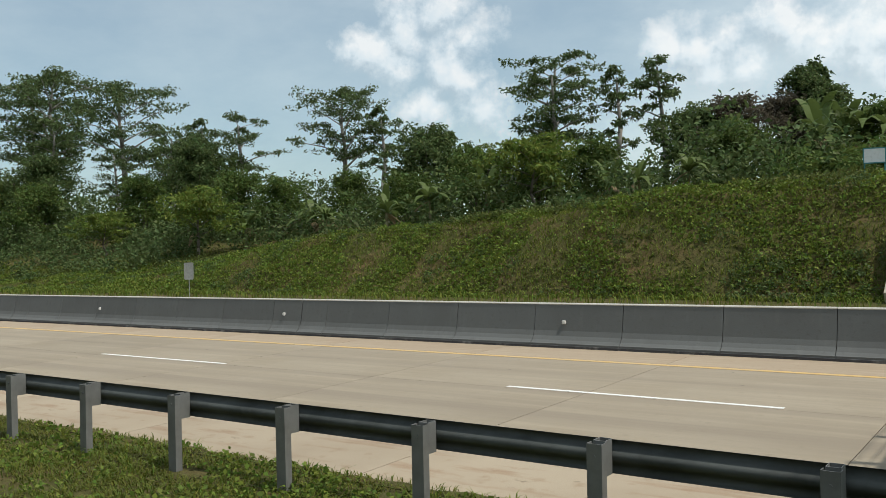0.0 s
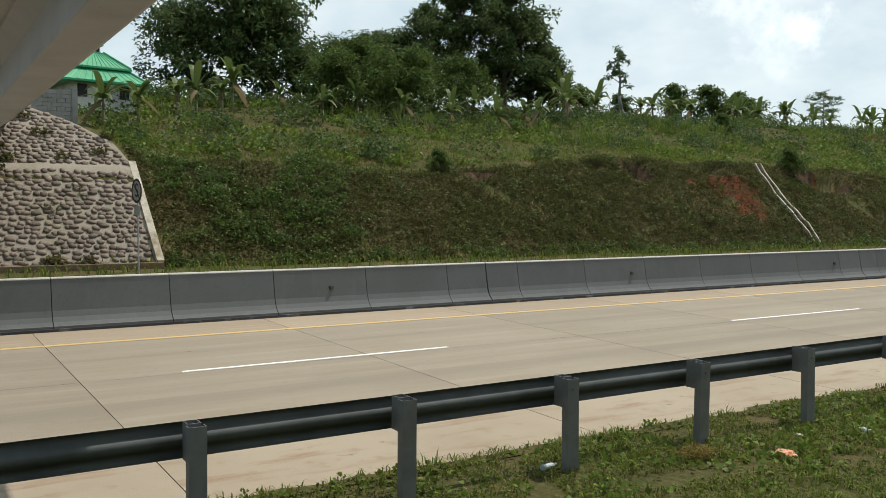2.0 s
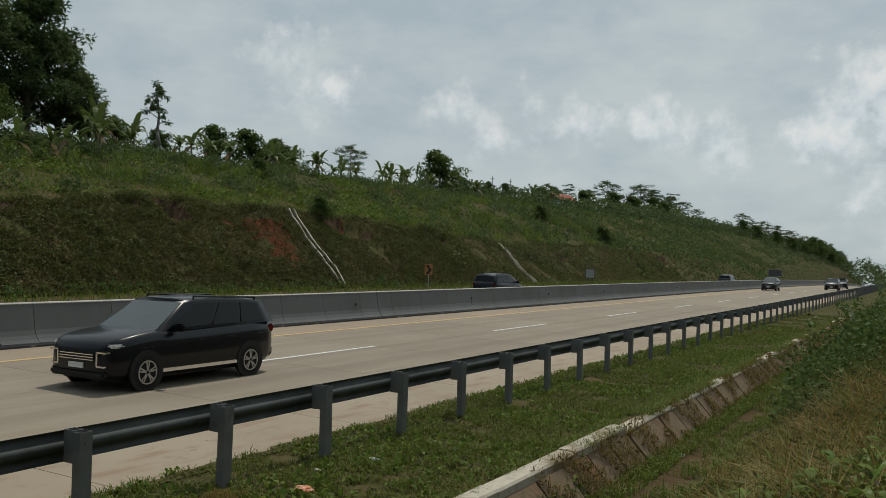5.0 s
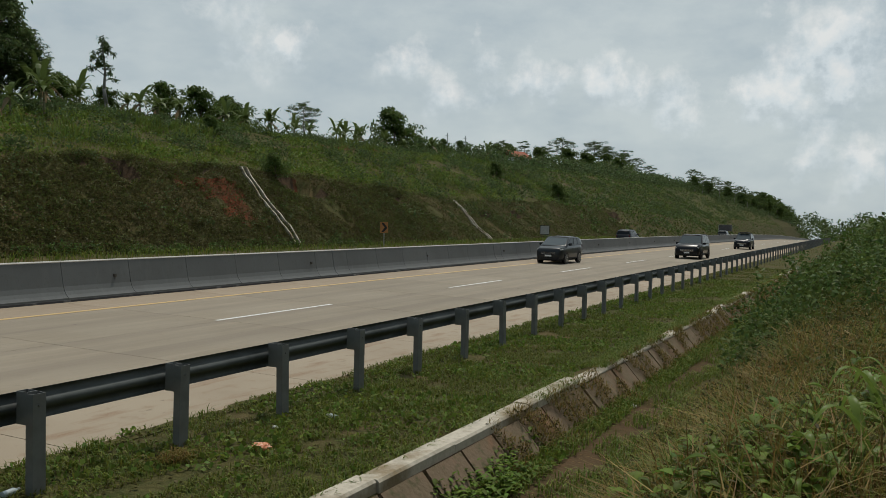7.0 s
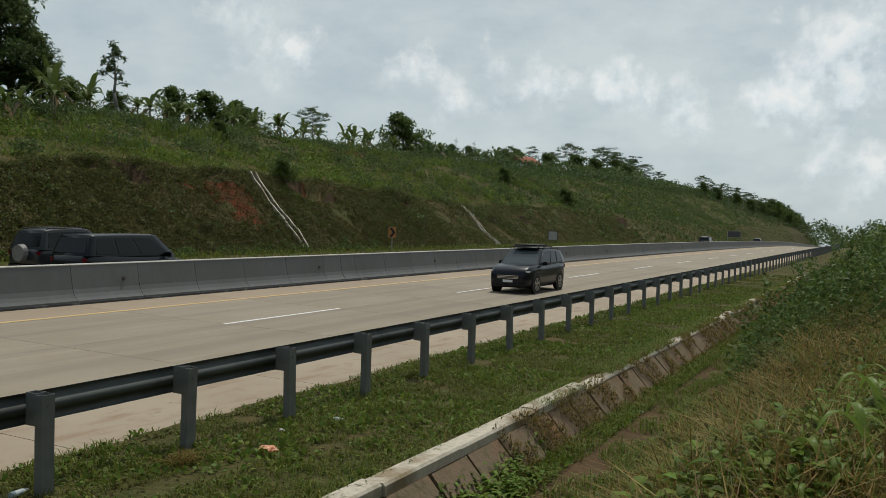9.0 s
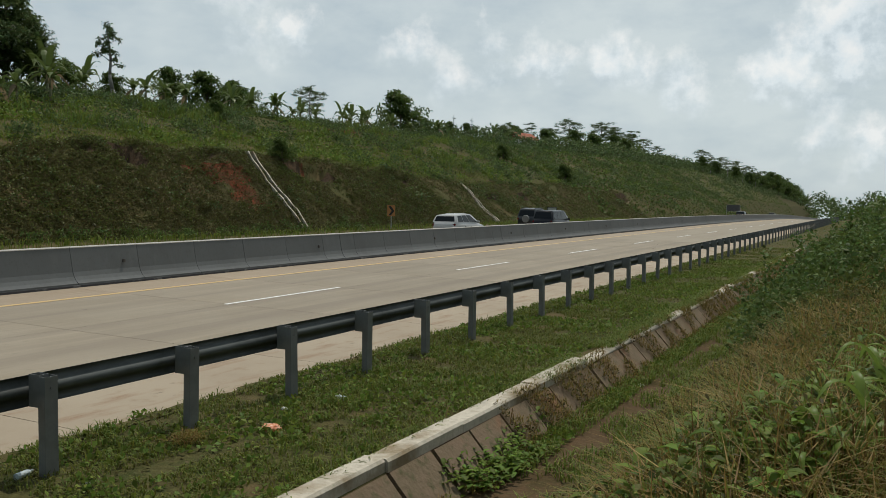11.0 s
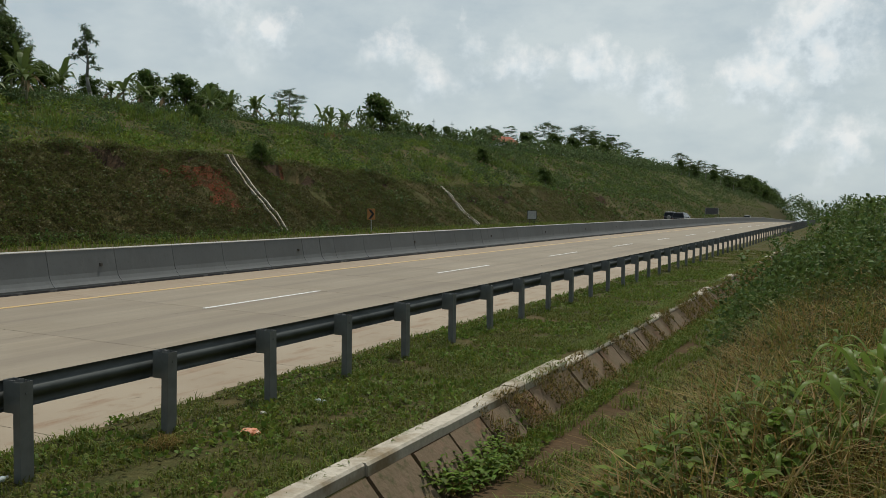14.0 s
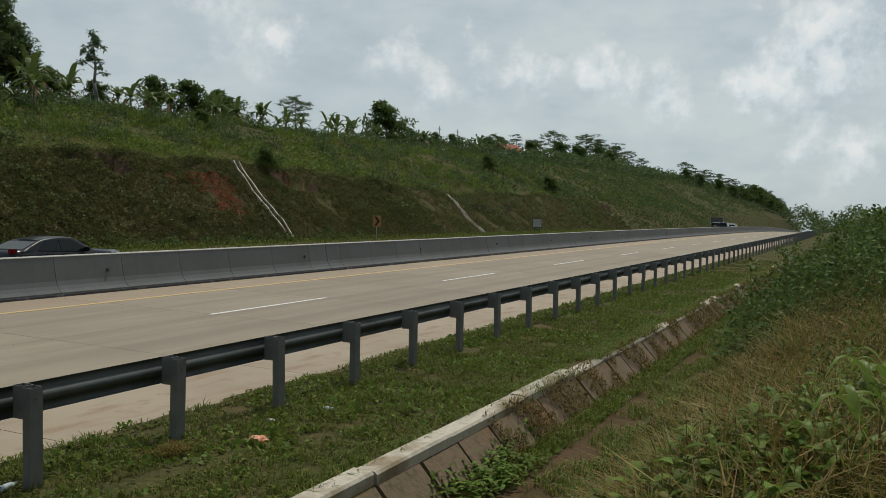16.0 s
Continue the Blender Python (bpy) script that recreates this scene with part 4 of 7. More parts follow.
def forest():
    # tall layered trees: crown in flat tiers
    a = tree("layered", 1, 14, 6.2, "leaf_albizia", "pale_bark", 20, 0.42, True, 7500, 0.30, 0.78)
    place(a, [(-112, 66, 1.6, 0), (-95, 66, 1.36, 70), (-61, 68, 1.02, 20), (-122, 70, 1.5, 150), (120, 84, 0.55, 40), (300, 95, 0.95, 10), (330, 92, 1.0, 100), (365, 95, 0.95, 50), (400, 96, 0.95, 250), (262, 90, 0.6, 300), (215, 86, 0.5, 20), (440, 98, 0.9, 200), (480, 98, 0.8, 30), (405, 64, 0.72, 10), (452, 62, 0.7, 130), (505, 60, 0.78, 250), (565, 58, 0.85, 40), (630, 56, 0.9, 170)], "tall layered rain tree with flat airy tiers of leaves", "trees on the hill")
    b = tree("layered", 7, 12, 4.2, "leaf_albizia", "pale_bark", 15, 0.35, True, 4200, 0.28, 0.78)
    place(b, [(-38.5, 70, 1.22, 200), (-36.5, 68, 1.1, 20), (-106, 62, 1.2, 200), (-84, 64, 1.0, 90), (-88, 60, 0.85, 10), (-72, 64, 1.05, 300), (345, 90, 1.1, 30), (380, 90, 1.1, 160), (425, 63, 0.75, 20), (478, 61, 0.8, 220), (535, 59, 0.9, 100), (598, 57, 0.95, 300), (230, 86, 0.7, 60)], "slender layered tree with open tiers of leaves", "trees on the hill")
    n = tree("narrow", 8, 11, 2.5, "leaf_albizia", "pale_bark", 10, 0.45, True, 2000, 0.32, 0.95)
    place(n, [(-30.8, 68, 1.12, 10), (-26.4, 67, 1.1, 110), (-55, 67, 1.1, 40), (-80, 66, 1.2, 70)], "slim layered tree with small open tiers", "trees on the hill")
    # dense dark trees
    c = tree("round", 3, 11, 4.6, "leaf_dark", "bark", 18, 0.12, False, 11000, 0.40, 1.2)
    place(c, [(19.8, 70, 0.8, 0), (23.6, 71, 1.18, 120), (26.8, 71, 0.9, 60), (30.3, 72, 0.55, 30), (33.5, 72, 0.62, 90), (36.6, 72, 0.68, 210), (40.3, 72, 0.74, 300), (-100, 58, 1.0, 30), (-75, 60, 0.95, 200), (-46, 62, 0.85, 80), (-23.5, 66, 0.72, 10), (-90, 72, 1.1, 0), (-14.5, 68, 0.66, 40), (-118, 58, 1.1, 100)], "dense dark-green broadleaf tree", "trees on the hill")
    d = tree("tall", 5, 15, 4.8, "leaf_dark", "bark", 26, 0.10, False, 16000, 0.36, 0.78)
    place(d, [(43, 72, 0.78, 0), (47.5, 73, 1.02, 90), (52, 73, 1.12, 200), (38, 72, 0.55, 30), (56, 74, 0.86, 300), (59, 74, 0.56, 140), (-16, 68, 0.66, 100)], "tall dark tree with many upright limbs", "trees on the hill")
    e = tree("mid", 9, 9, 4.2, "leaf_mid", "bark", 15, 0.1, False, 8000, 0.36, 1.2)
    place(e, [(-66, 58, 0.8, 0), (-58, 56, 0.66, 60), (-51, 57, 0.66, 130), (-44, 56, 0.6, 20), (-36.5, 55, 0.72, 0), (-32, 56, 0.66, 210), (-27, 55, 0.62, 150), (-78, 56, 0.9, 70), (30.5, 62, 0.72, 20), (35, 62, 0.7, 100), (28, 60, 0.6, 240), (-10, 62, 0.5, 30), (-19, 60, 0.62, 300), (-6, 62, 0.42, 20), (41, 64, 0.66, 60), (-96, 55, 0.9, 10), (-108, 57, 0.95, 200)], "mid-green bushy tree at the wood edge", "trees on the hill")
    f = tree("purple", 13, 8.5, 3.4, "leaf_purple", "bark", 14, 0.12, False, 6500, 0.32, 1.2)
    place(f, [(-20.5, 66, 0.98, 0), (-17.6, 67, 0.9, 100)], "rounded tree with bronze leaves", "trees on the hill")
    g = tree("slim", 17, 10, 1.7, "leaf_dark", "bark", 12, 0.3, False, 2200, 0.36, 1.1)
    place(g, [(-50, 70, 1.0, 0), (-48.5, 72, 0.85, 70), (-39, 70, 1.0, 20), (-15.6, 69, 1.05, 50)], "slim dark tree above the thicket", "trees on the hill")
    # lone bare-stemmed tree with tufts
    h = tree("lone", 21, 8.6, 1.25, "leaf_dark", "pale_bark", 9, 0.48, False, 900, 0.30, 0.85)
    place(h, [(70, 75, 1.14, 0)], "lone slender tree with tufts on a pale bare stem", "trees on the hill")
    # small round-crowned tree and bushes on the crest
    k = tree("bush", 23, 4.5, 2.6, "leaf_mid", "bark", 10, 0.05, False, 3200, 0.34)
    place(k, [(134, 75, 1.8, 0), (86, 76, 1.2, 30), (91, 77, 1.1, 200), (81, 77, 1.15, 100), (95, 77, 1.0, 60), (64, 75, 0.85, 0), (72, 77, 0.8, 60), (150, 78, 0.95, 10), (160, 78, 0.95, 130), (172, 79, 1.0, 70), (196, 80, 1.2, 50), (185, 80, 0.8, 30), (210, 82, 1.3, 0), (240, 84, 1.5, 20), (270, 84, 1.7, 40), (300, 86, 1.8, 10), (330, 86, 1.9, 90), (360, 88, 1.9, 10), (395, 62, 1.5, 60), (440, 62, 1.6, 20), (490, 58, 1.8, 70), (550, 56, 2.0, 20), (610, 55, 2.2, 10), (660, 54, 2.6, 50), (710, 53, 3.7, 0), (760, 52, 3.7, 80), (820, 50, 3.7, 0), (880, 48, 3.7, 30), (950, 48, 3.5, 60), (1040, 48, 3.4, 10), (1140, 47, 3.2, 90), (1260, 46, 3.0, 0), (54.6, 41.0, 0.45, 0), (25.8, 42.2, 0.32, 40), (131, 44, 0.75, 10), (66, 57, 0.5, 20), (125, 52, 0.6, 20)], "rounded leafy bush-like tree on the hillside", "bushes on the hillside")
    # low spreading tree on the bank
    q = tree("spreading", 27, 4.6, 3.2, "leaf_light", "bark", 11, 0.4, True, 3000, 0.3, 1.1)
    place(q, [(-58, 46.5, 1.15, 0), (-73, 48, 0.9, 100), (-29.5, 51, 1.15, 40)], "low spreading tree with fine pale-green leaves", "bushes on the hillside")


def banana(seed, n=9):
    rnd = random.Random(seed)
    b = empty("banana_plant")
    bm = bmesh.new()
    rod(bm, (0, 0, -0.3), (0.03, 0, 1.1), 0.10, 0.08, 9)
    rod(bm, (0.03, 0, 1.1), (0.05, 0.02, 1.9), 0.08, 0.04, 9)
    part("stem", bm, M["banana_stem"], b, "fibrous green-brown stem", True)
    for i in range(n):
        a = i * 2.4 + rnd.uniform(-0.3, 0.3)
        old = i < 1
        L = rnd.uniform(1.7, 2.5) * (0.8 if old else 1)
        lift = rnd.uniform(-0.4, 0.1) if old else rnd.uniform(0.4, 1.2) if i % 2 else rnd.uniform(1.0, 2.1)
        out = Vector((math.cos(a), math.sin(a), 0))
        side = Vector((-math.sin(a), math.cos(a), 0))
        V, F = [], []
        for j in range(8):
            t = j / 7
            c = Vector((0.05, 0, 1.75)) + out * L * (t * (0.75 if lift > 0.9 else 1)) * 0.85 + Vector((0, 0, L * (lift * t - (0.55 + 0.35 * lift) * t * t)))
            w = 0.21 * math.sin(math.pi * min(0.98, 0.06 + 0.94 * t ** 0.8)) * (1 + 0.25 * rnd.uniform(-1, 1)) + 0.01
            V += [c + side * w + Vector((0, 0, -0.1 * w)), c, c - side * w + Vector((0, 0, -0.1 * w))]
        for j in range(7):
            for s in (0, 1):
                p = j * 3 + s
                F.append((p, p + 3, p + 4, p + 1))
        mesh_object("leaf", V, F, M["banana_dry" if old else "banana_leaf"], b)
    return b


def bananas():
    rnd = random.Random(31)
    kinds = [banana(1, 11), banana(2, 10), banana(3, 12)]
    spots = []
    for i in range(26):
        spots.append((rnd.uniform(58, 132), rnd.uniform(66, 75), rnd.uniform(0.8, 1.25)))
    spots += [(57, 71, 1.6), (59, 72, 1.5), (62, 70, 1.35), (97, 74, 1.35), (103, 74, 1.3), (122, 75, 1.5), (118, 75, 1.5), (114, 74, 1.3)]
    for x in (-62, -57, -53, -50, -47.5, -43, -40.5, -37, -34.2, -72, -80, -24, -22, -18.5):
        spots.append((x * 0.98, rnd.uniform(48, 53), rnd.uniform(0.9, 1.25)))
    spots += [(-14.2, 62, 1.6), (-12.6, 63, 1.6), (-11.2, 62, 1.45), (-13.4, 60, 1.35), (-9.5, 60, 1.2), (-2.5, 52, 0.9), (-0.8, 51, 1.1), (-3.8, 54, 0.9)]
    spots += [(14.8, 55, 0.85), (16.2, 56, 0.95), (22.5, 58, 0.7), (26, 57, 0.75), (36.5, 58, 0.8), (40, 60, 0.9), (44, 62, 0.85), (54, 66, 0.9), (19.2, 58, 1.15), (18.2, 57, 0.85), (28.5, 58, 0.8), (30.6, 55, 0.85), (34.5, 55, 0.7), (38, 54, 0.8), (9.5, 50, 0.9), (11.5, 51, 0.9), (24, 54, 0.8), (45, 58, 0.9), (48, 58, 1.1), (51, 62, 1.2), (42, 56, 0.8)]
    spots += [(rnd.uniform(150, 340), rnd.uniform(72, 80), rnd.uniform(1.1, 1.7)) for i in range(14)]
    used = [False] * 3
    for i, (x, v, k) in enumerate(spots):
        j = i % 3
        dy, dz = bend(x)
        m = pose(x, v + dy, land(x, v) + dz, 0, 0, rnd.uniform(0, 360)) @ Matrix.Diagonal((k, k, k, 1))
        if not used[j]:
            kinds[j].matrix_basis, used[j], ob = m, True, kinds[j]
        else:
            ob = copy_thing_scaled(kinds[j], m)
        tagged(ob, "banana plant with ragged arching green leaves", "banana plant", "banana plants")


def stuff(name, V, mat, label, category):
    ob = quads_mesh(name, V, M[mat])
    return tagged(ob, label, category, kind="stuff")


def clumps(P, n, r, size, aspect=0.5, up=0.1):
    """Leaf clumps about the points P."""
    Q = np.repeat(P, n, 0) + ball(len(P) * n, r)
    return leaves(Q, size, size * aspect, up)


def undergrowth():
    P = np.concatenate([on_land(420, -130, -12, 47, 60), on_land(200, -130, -8, 60, 72)])
    P[:, 2] += RND.uniform(0.2, 2.6, len(P))
    stuff("thicket", clumps(P, 70, (1.2, 1.2, 0.9), 0.36), "leaf_dark", "dense green thicket below the trees", "thicket")
    P = on_land(260, -135, -56, 39.5, 53)
    P[:, 2] += RND.uniform(0.2, 1.3, len(P))
    stuff("bank_thicket", clumps(P, 50, (0.9, 0.9, 0.6), 0.32), "leaf_dark", "dark thicket on the low bank", "thicket")
    P = np.concatenate([on_land(300, -130, -10, 52, 74)])
    P[:, 2] += RND.uniform(0.5, 5.0, len(P))
    stuff("shaded_thicket", clumps(P, 60, (1.7, 1.7, 1.4), 0.44), "leaf_dark", "dark thicket between the tree trunks", "thicket")
    P = np.concatenate([on_land(230, 10, 62, 60, 72), on_land(200, 55, 140, 68, 78), on_land(260, 140, 520, 70, 90)])
    k = np.clip(P[:, 0] / 140, 1, 3)[:, None]
    P[:, 2] += RND.uniform(0.0, 0.75, len(P)) * k[:, 0]
    V = clumps(P, 60, (0.95, 0.95, 0.6), 0.34)
    stuff("crest_thicket", V, "leaf_dark", "dark hedge-like growth along the hill's crest", "thicket")
    P = np.concatenate([on_land(300, 140, 400, 62, 90), on_land(500, 400, 1000, 48, 90)])
    P[:, 2] += RND.uniform(0.2, 2.6, len(P))
    stuff("far_wood", clumps(P, 70, (2.3, 2.3, 1.5), 0.7), "leaf_dark", "far dark wood on the hill", "wood")
    P = np.stack([RND.uniform(950, 1350, 500), RND.uniform(-25, 190, 500), RND.uniform(0, 1, 500)], -1)
    P[:, 2] = -17 + P[:, 2] * (24 + 10 * np.sin(P[:, 1] * 0.11))
    stuff("distant_woods", clumps(P, 30, (9, 9, 5), 3.0), "leaf_dark", "distant dark woods beyond the road's end", "wood")
    P = np.concatenate([on_land(70, -9, 1.5, 50, 59), on_land(40, -14, -6, 46, 56)])
    P[:, 2] += RND.uniform(0.1, 1.3, len(P))
    stuff("house_thicket", clumps(P, 70, (0.9, 0.9, 0.7), 0.34), "leaf_mid", "green thicket in front of the low house", "thicket")
    # leafy crops and weeds on the terrace, in patches of different growth
    P = np.concatenate([patchy(on_land(3600, 9, 140, 43, 72), 0.14, -0.12), on_land(500, 140, 420, 43, 72)])
    P[:, 2] += 0.15
    stuff("terrace_weeds", clumps(P, 26, (0.6, 0.6, 0.36), 0.28, 0.5, 0.4), "weed", "leafy green weeds and crops on the terrace", "weeds")
    P = patchy(on_land(2600, 9, 150, 43.0, 73), 0.3, 0.14)
    P[:, 2] += RND.uniform(0.2, 0.9, len(P))
    stuff("terrace_bushes", clumps(P, 60, (0.8, 0.8, 0.6), 0.24, 0.5, 0.3), "leaf_dark", "darker leafy bushes scattered over the terrace", "bushes")
    P = patchy(on_land(1500, 9, 150, 44, 72)[::-1], 0.11, 0.2)
    P[:, 2] += RND.uniform(0.2, 0.7, len(P))
    stuff("terrace_tall_weeds", blades(np.repeat(P, 16, 0) + RND.normal(0, 0.25, (len(P) * 16, 3)) * np.array([1, 1, 0.3]), 0.8, 0.06, 0.6), "leaf_light", "tall pale-green weeds in drifts on the terrace", "weeds")
    P = patchy(on_land(1300, -80, -8, 42, 47.5), 0.14, -0.1)
    P[:, 2] += 0.15
    stuff("bank_weeds", clumps(P, 22, (0.4, 0.4, 0.28), 0.2, 0.5, 0.4), "weed_olive", "leafy weeds at the wood's edge", "weeds")


def hillside():
    P = np.concatenate([on_land(110000, 8.8, 75, 35.4, 42.4), on_land(50000, 75, 150, 35.4, 42.6), on_land(12000, 130, 420, 35.4, 43)])
    P = bare(patchy(P, 0.45, -0.38))
    P[:, 2] += RND.uniform(0, 0.10, len(P))
    red = ((P[:, 0] - 47.0) / 2.3) ** 2 + ((P[:, 1] - 39.0) / 1.7) ** 2 < RND.uniform(0.0, 1.9, len(P)) - 0.45
    P = P[~red]
    stuff("cut_slope_creepers", leaves(P, 0.13, 0.09, 0.1), "weed_dull", "dull creeping weeds on the steep cut slope", "weeds")
    # cushions of creepers that stand off the slope
    C = bare(patchy(np.concatenate([on_land(8500, 8.8, 75, 35.4, 42.6), on_land(4000, 75, 150, 35.4, 42.8)]), 0.35, -0.22))
    C = C[((C[:, 0] - 47.0) / 2.2) ** 2 + ((C[:, 1] - 39.0) / 1.6) ** 2 > RND.uniform(0.1, 1.3, len(C))]
    pick = RND.uniform(0, 1, len(C)) < np.clip(0.55 + 0.012 * (C[:, 0] - 40) + 0.12 * (C[:, 1] - 39), 0.2, 0.9)
    stuff("slope_cushions", clumps(C[~pick] + np.array([0, 0, 0.05]), 15, (0.21, 0.17, 0.15), 0.12, 0.6, 0.2), "weed_dull", "brownish cushions of creeper on the cut slope", "weeds")
    stuff("slope_green_cushions", clumps(C[pick] + np.array([0, 0, 0.05]), 15, (0.21, 0.17, 0.15), 0.12, 0.6, 0.2), "weed_olive", "olive-green cushions of creeper on the cut slope", "weeds")
    Q = np.concatenate([on_land(14000, 140, 300, 35.3, 60), on_land(6000, 300, 700, 35.3, 70)])
    stuff("far_slope_weeds", leaves(Q, 0.42, 0.28, 0.2), "weed_olive", "weeds on the far stretch of the cut slope", "weeds")
    Q = np.concatenate([patchy(on_land(22000, 120, 300, 36, 66), 0.09, -0.1), on_land(8000, 300, 700, 36, 70)])
    stuff("far_slope_greenery", leaves(Q + np.array([0, 0, 0.2]), 0.45, 0.28, 0.3), "leaf_mid", "green weeds on the far stretch of the hill", "weeds")
    Q = np.concatenate([patchy(on_land(420, 70, 420, 37, 66), 0.06, -0.05), patchy(on_land(900, 150, 460, 42, 76), 0.05, -0.1)])
    Q[:, 2] += 0.4
    stuff("far_slope_shrubs", clumps(Q, 60, (1.0, 1.0, 0.7), 0.30, 0.55, 0.2), "leaf_dark", "dark shrubs scattered on the far hillside", "shrubs")
    P = bare(patchy(on_land(60000, 8.8, 100, 35.2, 42.8), 0.22, 0.12))
    P[:, 2] += RND.uniform(0, 0.25, len(P))
    stuff("cut_slope_weeds", leaves(P, 0.14, 0.09, 0.2), "weed_olive", "green weed patches on the cut slope", "weeds")
    P = np.concatenate([on_land(40000, 8.8, 110, 41.6, 52), on_land(16000, 9, 140, 52, 74), on_land(9000, 110, 420, 41.6, 70)])
    stuff("terrace_grass", blades(P, 0.2, 0.04, 0.9), "grass", "rough grass on the terrace above the cut", "grass")
    # lush growth at the near end of the cut and its foot
    P = np.concatenate([patchy(on_land(420, 9.2, 19, 36.5, 43), 0.3, -0.2), on_land(120, 9, 60, 35.2, 35.9)])
    P[:, 2] += RND.uniform(0.05, 0.35, len(P))
    stuff("slope_brambles", clumps(P, 40, (0.45, 0.4, 0.3), 0.15, 0.55, 0.3), "leaf_mid", "green brambles spilling over the cut's edge", "shrubs")
    P = np.concatenate([on_land(80000, -85, -5.8, 35.2, 46), on_land(20000, -130, -6, 46, 58)])
    stuff("bank_grass", blades(P, 0.20, 0.04, 1.2), "grass", "rough grass on the roadside bank", "grass")
    P = patchy(on_land(60000, -85, -5.8, 35.2, 45), 0.3, -0.1)
    P[:, 2] += RND.uniform(0, 0.16, len(P))
    stuff("bank_creepers", leaves(P, 0.17, 0.11, 0.2), "weed", "creeping weeds on the roadside bank", "weeds")
    P = patchy(on_land(30000, -85, -5.8, 36, 45)[::-1], 0.17, 0.2)
    stuff("bank_withered_weeds", leaves(P, 0.16, 0.10, 0.15), "weed_dull", "withered brown patches of weed on the bank", "weeds")
    P = on_land(7000, -90, 130, 33.4, 35.6)
    stuff("verge_grass", blades(P, 0.35, 0.05, 0.5), "grass", "grass at the foot of the bank", "grass")
    C = patchy(on_land(3600, -85, -6, 35.4, 46), 0.3, 0.0)
    C[:, 2] += RND.uniform(0.0, 0.12, len(C))
    stuff("bank_cushions", clumps(C, 16, (0.3, 0.26, 0.18), 0.15, 0.6, 0.3), "weed", "green cushions of weed on the roadside bank", "weeds")
    P = np.concatenate([patchy(on_land(1300, -80, -6, 35.3, 45), 0.25, 0.08), bare(patchy(on_land(900, 9, 110, 35.5, 43), 0.3, 0.12)), on_land(60, -12, -6, 35.2, 37.5)])
    P[:, 2] += 0.12
    stuff("slope_shrubs", clumps(P, 30, (0.38, 0.38, 0.26), 0.14, 0.55, 0.2), "leaf_dark", "small dark shrubs on the slopes", "shrubs")
    # tufts between the stones
    S = []
    for u, w, n in ((-3.8, 1.35, 60), (-2.2, 1.1, 40), (3.3, 1.25, 120), (3.6, 1.05, 150), (3.2, 0.95, 110), (5.1, 1.5, 80), (5.8, 1.1, 60), (7.2, 1.2, 60), (4.4, 1.8, 80), (7.7, 1.5, 90), (3.2, 1.75, 70), (5.0, 0.55, 25), (6.4, 0.75, 20), (-3.5, 0.05, 60), (4.8, 0.03, 120), (6, 0.02, 80)):
        p = slope_point(u, w)
        S.append(np.array(p) + ball(n, (0.38, 0.2, 0.2)))
    stuff("stone_slope_weeds", leaves(np.concatenate(S), 0.2, 0.1, 0.3), "weed_dull", "weeds growing between the stones", "weeds")


def leaf_blades(name, P, length, width, mat, label, category, up=0.5, droop=0.35):
    """Broad pointed leaves with a folded midrib, each one connected piece."""
    n = len(P)
    a = RND.uniform(0, 2 * np.pi, n)
    out = np.stack([np.cos(a), np.sin(a), 0 * a], -1)
    side = np.stack([-np.sin(a), np.cos(a), 0 * a], -1)
    k = RND.uniform(0.6, 1.35, (n, 1))
    rise = RND.uniform(up - 0.5, up + 0.5, (n, 1))
    rings = []
    for t, w in ((0.0, 0.08), (0.28, 0.85), (0.55, 1.0), (0.8, 0.6), (1.0, 0.04)):
        c = P + out * length * k * t + np.array([0, 0, 1.0]) * length * k * (rise * t - droop * t * t)
        s = side * width * k * 0.5 * w
        lift = np.array([0, 0, 0.35]) * width * k * 0.5 * w
        rings += [c + s + lift, c, c - s + lift]
    V = np.stack(rings, 1)
    quads = np.array([(3 * i + j, 3 * i + 3 + j, 3 * i + 4 + j, 3 * i + 1 + j) for i in range(4) for j in (0, 1)])
    F = (quads[None] + 15 * np.arange(n)[:, None, None]).reshape(-1, 4)
    me = bpy.data.meshes.new(name)
    me.vertices.add(15 * n)
    me.loops.add(4 * len(F))
    me.polygons.add(len(F))
    me.vertices.foreach_set("co", np.ascontiguousarray(V, dtype=np.float32).ravel())
    me.loops.foreach_set("vertex_index", np.ascontiguousarray(F, dtype=np.int32).ravel())
    me.polygons.foreach_set("loop_start", np.arange(0, 4 * len(F), 4, dtype=np.int32))
    me.materials.append(M[mat])
    me.update(calc_edges=True)
    me.polygons.foreach_set("use_smooth", [True] * len(F))
    return tagged(new(name, me), label, category, kind="stuff")


def ragged_edge():
    """Soil and turf that creep over the edge of the shoulder."""
    xs = [-30 + 0.12 * i for i in range(int(100 / 0.12))]
    V, F = [], []
    for x in xs:
        dy, dz = bend(x)
        w = 8.24 + 0.13 * noise.noise((x * 0.5, 0, 1)) + 0.10 * noise.noise((x * 2.1, 0, 4)) + 0.05 * noise.noise((x * 6, 0, 7))
        V += [(x, 8.0 + dy, 0.022 + dz), (x, w - 0.06 + dy, 0.03 + level(8.2) + dz), (x, w + dy, level(8.2) + 0.004 + dz)]
    for i in range(len(xs) - 1):
        for j in (0, 1):
            a = 3 * i + j
            F.append((a, a + 3, a + 4, a + 1))
    e = mesh_object("verge_soil", V, F, M["soil"], smooth=True)
    tagged(e, "brown soil creeping over the shoulder's edge", "soil", kind="stuff")


